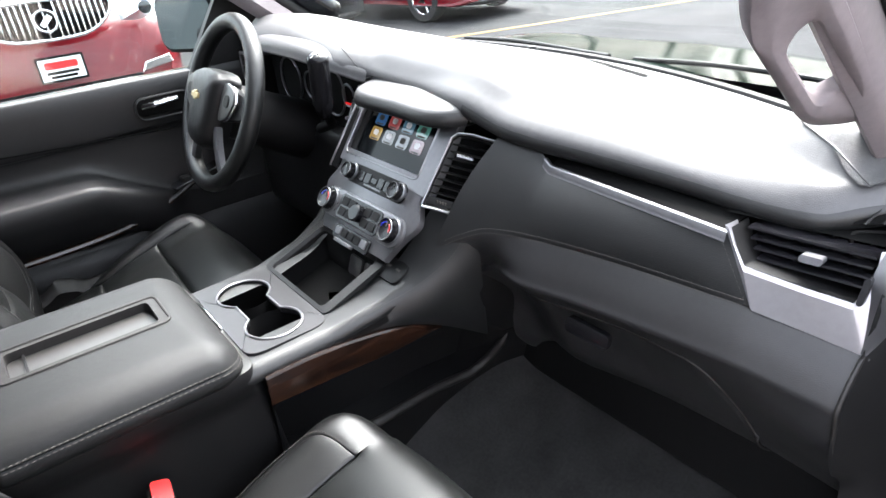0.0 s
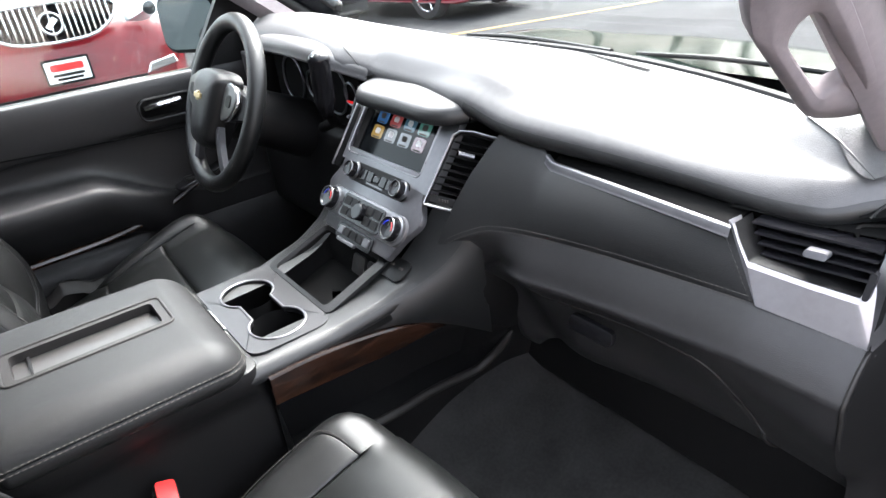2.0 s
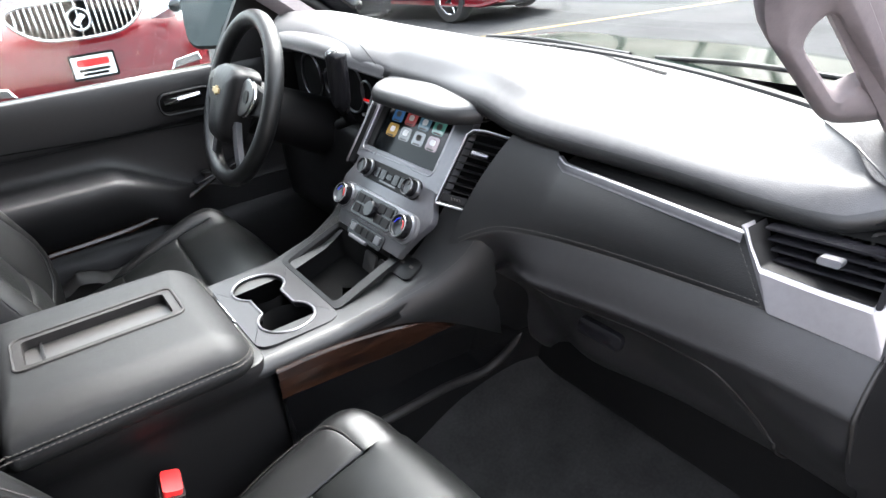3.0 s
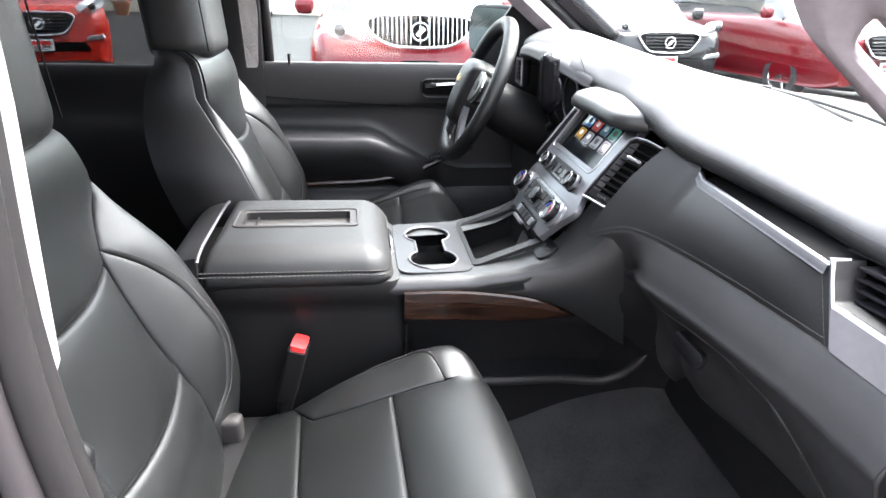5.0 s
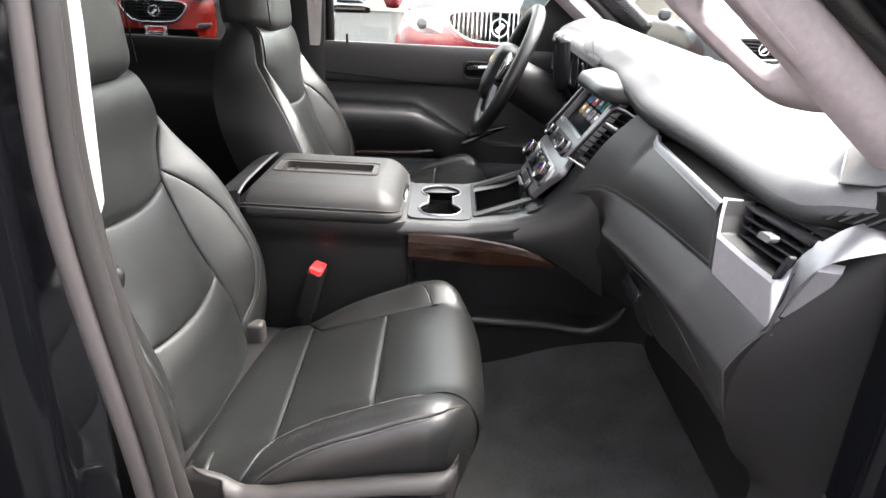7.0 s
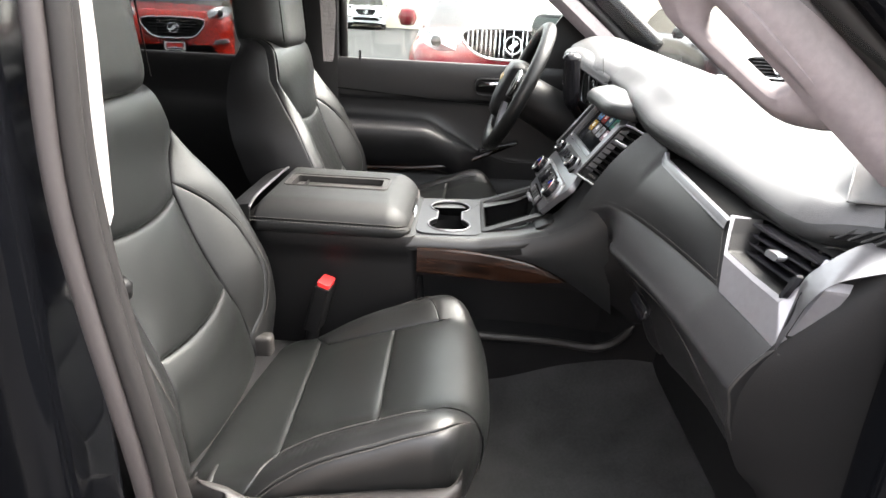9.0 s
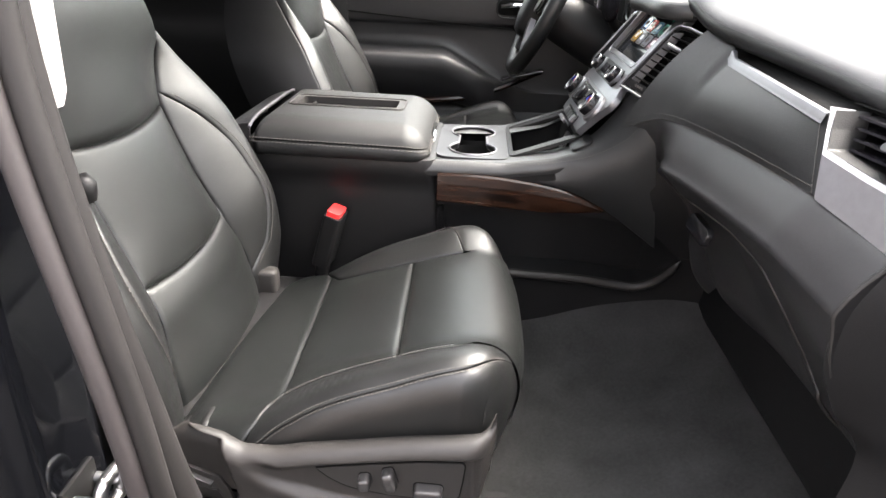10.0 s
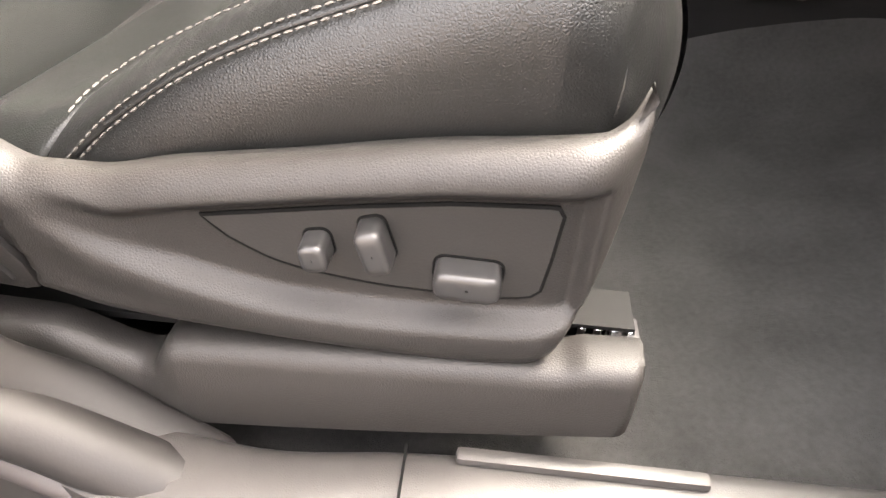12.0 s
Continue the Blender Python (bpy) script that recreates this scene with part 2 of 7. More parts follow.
# ---- seats ----
SWITCHGREY = mat("switch_grey", (0.021, 0.0205, 0.0205), 0.36)
RAILSTEEL = mat("rail_steel", (0.007, 0.007, 0.007), 0.6, spec=0.1)
SWITCHPANEL = mat("switch_panel", (0.0085, 0.008, 0.0077), 0.5, grain=0.2, grain_size=800)


def rolled(S, u0, u1, v0, v1, nu=12, nv=40, roll=0.008, deep=0.0055, puff=0.004, sides=(1, 1), ends=(1, 1)):
    """A padded panel of the surface S, between two side curves and two end curves; its edges roll into the seams."""
    call = lambda f, x: f(x) if callable(f) else f
    e = 1e-3
    sgn = None

    def steps(length, n, first, last):
        d = [0.0, 0.12, 0.3, 0.55, 0.85, 1.2, 1.8]
        if length < roll * 4:
            return list(np.linspace(0, 1, 9))
        a = [q * roll / length for q in d] if first else [0.0]
        b = [1 - q * roll / length for q in reversed(d)] if last else [1.0]
        return a + list(np.linspace(a[-1], b[0], n + 2)[1:-1]) + b

    tuck = lambda d: deep * (1 - math.sqrt(max(0.0, 1 - (1 - d / roll) ** 2))) if d < roll else 0.0
    mid = lambda s: call(v0, s) + (call(v1, s) - call(v0, s)) * 0.5
    vm = mid(0.5)
    um = (call(u0, vm) + call(u1, vm)) / 2
    va, vb = call(v0, 0.5), call(v1, 0.5)
    LV = sum((Vector(S(um, va + (vb - va) * (k + 1) / 12)) - Vector(S(um, va + (vb - va) * k / 12))).length for k in range(12))
    wv = max(max((Vector(S(call(u1, v), v)) - Vector(S(call(u0, v), v))).length for v in np.linspace(va, vb, 9)), 1e-4)
    ss = steps(wv, nu, True, True)
    rows = []
    for w in steps(LV, nv, ends[0], ends[1]):
        row = []
        for s in ss:
            v = call(v0, s) + (call(v1, s) - call(v0, s)) * w
            a, b = call(u0, v), call(u1, v)
            W = (Vector(S(b, v)) - Vector(S(a, v))).length
            u = a + (b - a) * s
            p = Vector(S(u, v))
            du, dv = Vector(S(u + e, v)) - Vector(S(u - e, v)), Vector(S(u, v + e)) - Vector(S(u, v - e))
            n = du.cross(dv)
            if n.length < 1e-12:
                n = Vector((0, 0, 1))
            n.normalize()
            da, db, dc, dd = s * W, (1 - s) * W, w * LV, (1 - w) * LV
            wa, wb = call(sides[0], v), call(sides[1], v)
            soft = lambda d, k: 1 - k * math.exp(-d / 0.022)
            off = puff * soft(da, wa) * soft(db, wb) * soft(dc, ends[0]) * soft(dd, ends[1])
            off -= max(wa * tuck(da), wb * tuck(db), ends[0] * tuck(dc), ends[1] * tuck(dd))
            row.append((p, n, off))
        rows.append(row)
    return rows


def raise_rows(rows, out):
    """Moves each place of a rolled panel along its normal; out tells which side is the outer one."""
    n = rows[len(rows) // 2][len(rows[0]) // 2][1]
    f = 1 if n.dot(Vector(out)) > 0 else -1
    return grid([[tuple(p + n_ * (f * o)) for p, n_, o in r] for r in rows])


def seat(cx, dy, dz, s, label, head_dy=0.0, head_dz=0.0, tilt=0.0):
    """A front seat; s is +1 where the door is on the side of +x."""
    T = thing("front_seat", label, "car seat", "front seats", (cx, dy, 0.70 + dz))
    W = lambda x, y, z: (cx + s * x, y + dy, z + dz)
    curve = np.array(spl([(-0.206, 0.812), (-0.176, 0.858), (-0.08, 0.893), (-0.01, 0.922), (0.06, 0.947), (0.12, 0.965), (0.16, 0.970), (0.190, 0.965), (0.212, 0.946), (0.220, 0.912), (0.212, 0.865)], 400))
    at = np.linspace(0, 1, 401)

    def cushion_at(u, v):
        """u: metres from the middle line over the surface; v: 0 at the rear to 1 under the nose."""
        y, z = float(np.interp(v, at, curve[:, 0])), float(np.interp(v, at, curve[:, 1]))
        a = abs(u)
        x = a if a < 0.15 else cur((0.13, 0.15, 0.19, 0.225, 0.250, 0.275, 0.31, 0.40), (0.13, 0.15, 0.1895, 0.221, 0.237, 0.242, 0.241, 0.232), a)
        fall = cur((0, 0.18, 0.205, 0.235, 0.258, 0.29, 0.40), (0, 0, -0.003, -0.013, -0.030, -0.062, -0.17), a)
        k = cur((0, 0.16, 0.25, 0.36, 0.6, 0.75, 0.85, 1), (0.0, 0.10, 0.55, 0.85, 1.0, 0.85, 0.45, 0.1), v)
        q = min(1, max(0, (a - 0.13) / 0.09))
        h = 0.027 * k * q * q * (3 - 2 * q)
        if a > 0.16 and 0.19 < v < 0.42 and u * 1 > 0:
            h += 0.0006 * math.sin((v - 0.19) / 0.23 * math.pi) * math.exp(-(((a - 0.205) / 0.022) ** 2)) * (math.sin(700 * y + 190 * a) + 0.8 * math.sin(480 * y - 260 * a + 1.3) * math.sin(230 * y + 300 * a))
        z2 = z + h + fall
        if a > 0.222:
            z2 = max(z2, 0.850)
        bow = 0.040 * (min(a, 0.25) / 0.25) ** 3 * lerp((0.42, 0.78), (0, 1), v)
        shrink = lerp((0, 0.62, 0.8, 1), (1, 1, 0.975, 0.94), v)
        return W(math.copysign(x * shrink, u), y - bow, z2 + tilt * u)

    E = {1: lambda v: cur((0, 0.165, 0.186, 0.205, 0.24, 0.33, 0.56, 0.75, 1), (0.295, 0.285, 0.240, 0.200, 0.184, 0.177, 0.172, 0.168, 0.165), v),
         -1: lambda v: cur((0, 0.15, 0.172, 0.19, 0.22, 0.33, 0.56, 0.75, 1), (0.295, 0.285, 0.235, 0.190, 0.160, 0.149, 0.146, 0.150, 0.155), v)}
    D = {1: lambda v: cur((0.16, 0.19, 0.24, 0.32, 0.45, 0.56, 0.64, 0.70, 0.75, 0.79), (0.286, 0.260, 0.246, 0.240, 0.2385, 0.236, 0.228, 0.212, 0.190, 0.167), v),
         -1: lambda v: cur((0.15, 0.19, 0.25, 0.32, 0.42, 0.47, 0.50, 0.525, 0.545), (0.286, 0.262, 0.245, 0.236, 0.226, 0.217, 0.205, 0.180, 0.147), v)}
    g1 = lambda q: 0.204 + 0.083 * (q - 0.5) * 0.32
    g2 = lambda q: 0.402 + 0.05 * (q - 0.5) * 0.32
    seam = lambda v: lerp((0.54, 0.60), (1, 0), v)
    left, right = (lambda v: -E[-1](v)), (lambda v: E[1](v))
    up = (0, 0, 1)
    for v0, v1, ends in ((0.0, g1, (0.3, 1)), (g1, g2, (1, 1)), (g2, 1.0, (1, 0))):
        part("cushion_panel", raise_rows(rolled(cushion_at, left, right, v0, v1, 22, 34, sides=(seam, seam), ends=ends, puff=0.006), (0, 0.6, 1)), LEATHER_PERF, T, "smooth black leather cushion panel", 180)
    for sg in (1, -1):
        v_a, v_b = (0.172, 0.788) if sg > 0 else (0.158, 0.543)
        part("cushion_bolster", raise_rows(rolled(cushion_at, lambda v: sg * E[sg](v), lambda v: sg * max(D[sg](v), E[sg](v) + 0.0015), v_a, v_b, 12, 130, sides=(seam, lambda v: lerp((0.70, 0.78), (0.35, 0), v)), ends=(0, 0), puff=0.004, deep=0.004, roll=0.005), up), LEATHER, T, "creased black leather bolster top" if sg > 0 else "black leather bolster insert", 180)
        wrap = lambda v: sg * (max(D[sg](v), E[sg](v)) if v < v_b else E[sg](v))
        part("cushion_side", raise_rows(rolled(cushion_at, wrap, sg * 0.40, v_a, 1.0, 14, 170, sides=(lambda v: lerp((0.70 if sg > 0 else 0.54, 0.78 if sg > 0 else 0.56), (0.35, 0), v), 0), ends=(0, 0), puff=0.003, deep=0.004, roll=0.005), (s * sg, 0, 0.2)), LEATHER, T, "black leather side of the cushion", 180)

        def thread(f, a, b, off):
            out = []
            for v in np.linspace(a, b, 150):
                p, e = Vector(cushion_at(sg * (f(v) + off), v)), 1e-3
                n = (Vector(cushion_at(sg * (f(v) + off) + e, v)) - p).cross(Vector(cushion_at(sg * (f(v) + off), v + e)) - p).normalized()
                n = n if n.z > 0 else -n
                out.append(tuple(p + n * (0.0034 if sg > 0 else 0.0046)))
            return out

        if sg > 0:
            part("stitching", stitch(thread(E[1], 0.196, 0.545, 0.0075), gap=0.0056, length=0.0042, r=0.0006), THREAD, T, "pale grey contrast thread")
            for o in (-0.0034, 0.0034):
                part("stitching", stitch(thread(D[1], 0.178, 0.755, o), gap=0.0056, length=0.0042, r=0.0007), THREAD, T, "pale grey contrast thread")
        else:
            part("stitching", stitch(thread(D[-1], 0.19, 0.54, 0.0075), r=0.0008), THREAD, T, "grey thread")
    for k in range(3):
        part("rear_fold", tube(spl([cushion_at(q, 0.06 + 0.035 * k) for q in (0.17, 0.21, 0.24, 0.262, 0.285)], 14), [0.003] + [0.008] * 13 + [0.004], 8), VINYL, T, "bunched black vinyl at the rear of the cushion", 180)
    # backrest
    bk = np.array(spl([(-0.204, 0.79), (-0.205, 0.865), (-0.217, 0.93), (-0.239, 1.0), (-0.275, 1.08), (-0.310, 1.17), (-0.333, 1.25), (-0.346, 1.32), (-0.360, 1.346), (-0.392, 1.362)], 400))
    half = lambda z: cur((0.84, 0.93, 1.05, 1.13, 1.2, 1.245, 1.275, 1.32, 1.345, 1.362), (0.222, 0.244, 0.256, 0.249, 0.222, 0.196, 0.182, 0.166, 0.152, 0.128), z)
    inner = lambda z: cur((0.80, 0.86, 0.916, 1.0, 1.1, 1.178, 1.215, 1.24, 1.262), (0.150, 0.150, 0.146, 0.128, 0.120, 0.122, 0.138, 0.155, 0.178), z)
    seam_q = lambda z: cur((0.90, 0.914, 0.95, 1.03, 1.10, 1.15, 1.18, 1.197), (0.0, 0.12, 0.42, 0.62, 0.56, 0.38, 0.19, 0.0), z)
    deep_ = lambda z: cur((0.86, 1.0, 1.2, 1.3, 1.345, 1.362), (0.10, 0.115, 0.11, 0.09, 0.055, 0.03), z)

    def back_at(t, v):
        """t from -1 to 1 over the inner panels, to 2 over the bolster, to 3 round the side."""
        y, z = float(np.interp(v, at, bk[:, 0])), float(np.interp(v, at, bk[:, 1]))
        a = abs(t)
        n, w = inner(z), half(z)
        n = min(n, w * 0.97)
        bulge = cur((0.86, 0.90, 0.95, 1.05, 1.15, 1.24, 1.275), (0.25, 0.42, 0.70, 1, 0.9, 0.30, 0), z) * 0.056
        dish = 0.012 * (1 - min(1, a) ** 2)
        if a <= 1:
            x, f = a * n, dish + 0.005 * math.exp(-(((z - 0.97) / 0.03) ** 2))
        elif a <= 2:
            q = a - 1
            x = n + (w - n) * q
            f = bulge * math.sin(min(1, q * 1.2) * math.pi / 2) - 0.016 * max(0, q - 0.70) ** 2 / 0.09
        else:
            q = min(a - 2, 1.0)
            x = w + 0.012 * math.sin(q * math.pi)
            f = bulge - 0.016 - (deep_(z) + bulge) * q
        return W(math.copysign(x, t), y + f, z)

    vz = lambda z: float(np.interp(z, bk[:, 1], at))
    front = (0, 1, 0.1)
    s1 = lambda q: vz(1.171 + 0.008 * (2 * q - 1) ** 2)
    s2 = lambda q: vz(1.007 + 0.005 * (2 * q - 1) ** 2)
    side_seam = lambda v: 1.0 if v < vz(1.25) else lerp((vz(1.25), vz(1.285)), (1, 0), v)
    for v0, v1, ends in ((0.0, s2, (0, 1)), (s2, s1, (1, 1)), (s1, 1.0, (1, 0))):
        part("backrest_panel", raise_rows(rolled(back_at, -1.0, 1.0, v0, v1, 22, 34, sides=(side_seam, side_seam), ends=ends, puff=0.006), front), LEATHER_PERF, T, "smooth black leather backrest panel", 180)
    zq = lambda v: float(np.interp(v, at, bk[:, 1]))
    for sg in (1, -1):
        part("bolster_insert", raise_rows(rolled(back_at, sg * 1.0, lambda v: sg * (1.004 + seam_q(zq(v))), vz(0.902), vz(1.196), 12, 50, ends=(0, 0), puff=0.003, deep=0.004, roll=0.006), front), LEATHER, T, "black leather bolster insert", 180)
        part("backrest_bolster", raise_rows(rolled(back_at, lambda v: sg * (1.0 + (seam_q(zq(v)) if 0.90 < zq(v) < 1.197 else 0)), sg * 2.0, 0.0, 1.0, 16, 70, sides=(side_seam, lambda v: 0.5 * lerp((0.1, 0.16, 0.75, 0.85), (0, 1, 1, 0), v)), ends=(0, 0), puff=0.003, deep=0.004, roll=0.006), front), LEATHER, T, "black leather side bolster", 180)
        part("backrest_side", raise_rows(rolled(back_at, sg * 2.0, sg * 3.0, 0.0, 1.0, 8, 50, sides=(lambda v: 0.5 * lerp((0.1, 0.16, 0.75, 0.85), (0, 1, 1, 0), v), 0), ends=(0, 0), puff=0.002, deep=0.004, roll=0.006), (s * sg, 0, 0)), VINYL, T, "black vinyl side of the backrest", 180)
        part("stitching", stitch([(p[0], p[1] + 0.0022, p[2] + 0.001) for p in (back_at(sg * (1.07 + seam_q(zq(v))), v) for v in np.linspace(vz(0.906), vz(1.194), 160))], r=0.0006), THREAD, T, "pale grey contrast thread")
        if sg > 0:
            for o in (1.955, 2.05):
                part("stitching", stitch([(p[0] + s * 0.0015, p[1] + 0.003, p[2]) for p in (back_at(sg * o, v) for v in np.linspace(0.12, 0.78, 200))], r=0.0008), THREAD, T, "pale grey contrast thread")
        part("top_stitching", stitch([(p[0], p[1] + 0.004, p[2] + 0.0015) for p in (back_at(sg * q, vz(1.338)) for q in np.linspace(0.0, 0.97, 40))], r=0.0005), THREAD, T, "grey thread")
    y0, z0 = bk[-1]
    rear = [[W(x * half(z), y - 0.014 - deep_(z), z) for x in np.linspace(-1.0, 1.0, 12)] for y, z in bk[::8]]
    part("seat_back_shell", grid(rear), VINYL, T, "", 180)
    part("top_cover", grid([[W(x * half(1.362), y0 - q * 0.044, z0 + 0.006 * math.sin(q * 3.14)) for x in np.linspace(-1, 1, 12)] for q in np.linspace(0, 1, 5)]), LEATHER, T, "", 180)
    # headrest: a soft box with a flat face and a seam round it
    hy, hz = -0.385 + head_dy, 1.350 + head_dz
    rows = []
    for q in np.linspace(0, 1, 33):
        z = hz + 0.225 * q
        e = min(1, min(q, 1 - q) / 0.16)
        rr = 0.80 + 0.20 * math.sqrt(max(0, 1 - (1 - e) ** 2))
        rows.append([W((0.134 - 0.006 * q) * rr * math.copysign(abs(math.cos(a)) ** 0.32, math.cos(a)), hy - 0.022 * q + 0.062 * rr * math.copysign(abs(math.sin(a)) ** 0.5, math.sin(a)) - 0.008 * math.cos(a) ** 2, z) for a in np.linspace(0, 2 * math.pi, 60, endpoint=False)])
    hr = part("headrest", grid(rows, closed=True, caps=True), LEATHER, T, "boxy black leather headrest", 60)
    for px in (-1, 1):
        part("headrest_seam", tube([W(px * (0.119 - 0.005 * q), hy - 0.022 * q + 0.0575, hz + 0.225 * q) for q in np.linspace(0.08, 0.92, 14)], 0.0012, 6), DARK, hr, "dark seam")
        part("headrest_post", tube([W(px * 0.07, hy - 0.02, 1.33), W(px * 0.07, hy - 0.01, 1.41 + head_dz)], 0.006), CHROME, T, "chrome post")
    # outer side shield, moulded: a rounded band along the top, a hollow leaf with the switches, a swelling below
    M = Matrix(((0, 0, s, cx + s * 0.243), (1, 0, 0, dy), (0, 1, 0, dz), (0, 0, 0, 1)))
    topz = lambda y: cur((-0.20, -0.175, -0.147, -0.115, -0.085, -0.06, -0.02, 0.03, 0.10, 0.16, 0.176, 0.184), (0.900, 0.905, 0.921, 0.914, 0.899, 0.899, 0.907, 0.915, 0.927, 0.934, 0.939, 0.950), y)
    lowz = lambda y: cur((-0.20, -0.10, -0.06, 0.0, 0.06, 0.12, 0.148, 0.158, 0.166, 0.176, 0.184), (0.838, 0.831, 0.820, 0.813, 0.809, 0.807, 0.810, 0.817, 0.832, 0.868, 0.915), y)
    leaf_t = lambda y: lerp((-0.075, -0.046, -0.008, 0.057, 0.106, 0.153, 0.17), (0.884, 0.877, 0.884, 0.895, 0.902, 0.905, 0.905), y)
    leaf_b = lambda y: cur((-0.085, -0.06, -0.03, 0.003, 0.028, 0.055, 0.082, 0.122, 0.151, 0.17), (0.884, 0.872, 0.860, 0.850, 0.845, 0.843, 0.842, 0.843, 0.846, 0.850), y)
    pan_b = lambda y: cur((-0.010, 0.003, 0.028, 0.055, 0.082, 0.122, 0.151), (0.882, 0.872, 0.859, 0.8535, 0.8505, 0.8495, 0.8515), y)
    rec = lambda y, z: min(0.905 - 0.3 * (y + 0.105) - z, z - 0.823, -0.099 - y - 0.25 * abs(z - 0.845))
    ramp = lambda d, r: (lambda q: q * q * (3 - 2 * q))(min(1.0, max(0.0, (d + r) / r)))
    rows = []
    for y in np.concatenate([np.linspace(-0.20, 0.14, 120), np.linspace(0.142, 0.184, 34)]):
        t0, t1 = lowz(y), topz(y)
        row = []
        for q_ in np.concatenate([np.linspace(0, 0.12, 9), np.linspace(0.13, 0.86, 46), np.linspace(0.87, 1, 12)]):
            z = t0 + (t1 - t0) * q_
            d = 0.0
            d -= 0.016 * (1 - math.sqrt(max(0, 1 - max(0, 1 - (t1 - z) / 0.018) ** 2)))
            d -= 0.010 * (1 - math.sqrt(max(0, 1 - max(0, 1 - (z - t0) / 0.012) ** 2)))
            d -= 0.024 * (max(0, (y - 0.148) / 0.036)) ** 2.4
            d += 0.0025 * math.exp(-(((z - leaf_b(y) + 0.016) / 0.012) ** 2)) * lerp((-0.10, -0.06, 0.15, 0.165), (0, 1, 1, 0), y)
            near = min(leaf_t(y) - z, z - leaf_b(y), 0.161 - y)
            d -= 0.011 * ramp(near, 0.011) * lerp((-0.088, -0.02), (0, 1), y)
            d -= 0.014 * ramp(rec(y, z), 0.006)
            row.append(tuple(M @ Vector((y, z, 0.028 + d))))
        row = [tuple(M @ Vector((y, t0 + 0.002, -0.03)))] + row + [tuple(M @ Vector((y, t1 - 0.002, 0.004))), tuple(M @ Vector((y, t1 - 0.025, -0.012)))]
        rows.append(row)
    part("side_shield", grid(rows), SHIELD, T, "grey grained plastic side shield", 180)
    M2 = M @ Matrix.Translation((0, 0, 0.0165))
    leaf = [(y, leaf_t(y) - 0.0015) for y in np.linspace(-0.008, 0.146, 16)] + [(0.151, 0.903), (0.1535, 0.899), (0.1515, 0.875), (0.149, 0.856), (0.145, 0.852)] + [(y, pan_b(y)) for y in np.linspace(0.139, -0.004, 20)]
    sp = part("switch_panel", prism(leaf, M2, 0.0022, 0.0006, 1), SWITCHPANEL, T, "dark grey seat switch panel")
    part("panel_joint", tube([tuple(M2 @ Vector((y, z, 0.0012))) for y, z in leaf], 0.0013, 6, True), DARK, sp, "thin dark joint round the panel")
    for yy, zz, w, h, a in ((0.046, 0.8735, 0.0125, 0.015, 10), (0.073, 0.879, 0.0125, 0.024, 16), (0.115, 0.8645, 0.031, 0.015, -2)):
        R = M2 @ Matrix.Translation((yy, zz, 0.001)) @ Matrix.Rotation(radians(a), 4, "Z")
        rr_ = [[tuple(R @ Vector((x * f, y * f, d))) for x, y in rrect(w, h, min(w, h) * 0.32, 4)] for f, d in ((1.0, 0), (1.0, 0.010), (0.97, 0.0135), (0.88, 0.0150), (0.5, 0.0155), (0.05, 0.0155))]
        sk = part("seat_switch", grid(rr_, closed=True), SWITCHGREY, sp, "satin grey seat adjuster", 60)
        part("switch_gap", tube([tuple(R @ Vector((x * 1.04, y * 1.04, 0.0014))) for x, y in rrect(w, h, min(w, h) * 0.32, 4)], 0.0007, 5, True), DARK, sp, "dark gap round the adjuster")
    M3 = M @ Matrix.Translation((0, 0, 0.0145))
    lever = [(-0.185, 0.884), (-0.152, 0.872), (-0.118, 0.858), (-0.108, 0.842), (-0.104, 0.826), (-0.112, 0.824), (-0.150, 0.828), (-0.185, 0.834)]
    bez = part("recliner_bezel", prism(lever, M3, 0.004, 0.0015, 2), SHIELD, T, "pale grey recliner bezel")
    part("recliner_lever", prism([(-0.180, 0.876), (-0.148, 0.864), (-0.124, 0.853), (-0.126, 0.846), (-0.152, 0.852), (-0.180, 0.858)], M3 @ Matrix.Translation((0, 0, 0.003)), 0.008, 0.003, 2), SWITCHGREY, bez, "grey recliner lever")
    part("lever_grip", prism([(-0.180, 0.852), (-0.150, 0.846), (-0.120, 0.842), (-0.114, 0.832), (-0.150, 0.833), (-0.180, 0.838)], M3 @ Matrix.Translation((0, 0, 0.003)), 0.004, 0.0015, 2), SWITCHPANEL, bez, "grey lever grip")
    # base cover over the seat track: a long tray with a step near its rear
    Mb = Matrix(((0, 0, s, cx + s * 0.20), (1, 0, 0, dy), (0, 1, 0, dz), (0, 0, 0, 1)))
    cov_t = lambda y: cur((-0.20, -0.11, -0.058, -0.050, -0.040, -0.034, 0.05, 0.150, 0.166, 0.178, 0.200), (0.806, 0.804, 0.785, 0.787, 0.803, 0.806, 0.810, 0.814, 0.815, 0.819, 0.820), y)
    cov_b = lambda y: cur((-0.20, -0.04, 0.05, 0.20), (0.725, 0.735, 0.743, 0.762), y)
    rows = []
    for y in np.concatenate([np.linspace(-0.20, -0.064, 14), np.linspace(-0.062, -0.030, 22), np.linspace(-0.025, 0.145, 16), np.linspace(0.15, 0.196, 20), [0.199, 0.202, 0.2045, 0.206, 0.2065]]):
        t0, t1 = cov_b(y), cov_t(y)
        tip = max(0, (y - 0.197) / 0.0095)
        dip = 0.006 * lerp((-0.058, -0.034), (1, 0), y)
        cut = 0.010 * (1 - math.sqrt(max(0, 1 - tip * tip)))
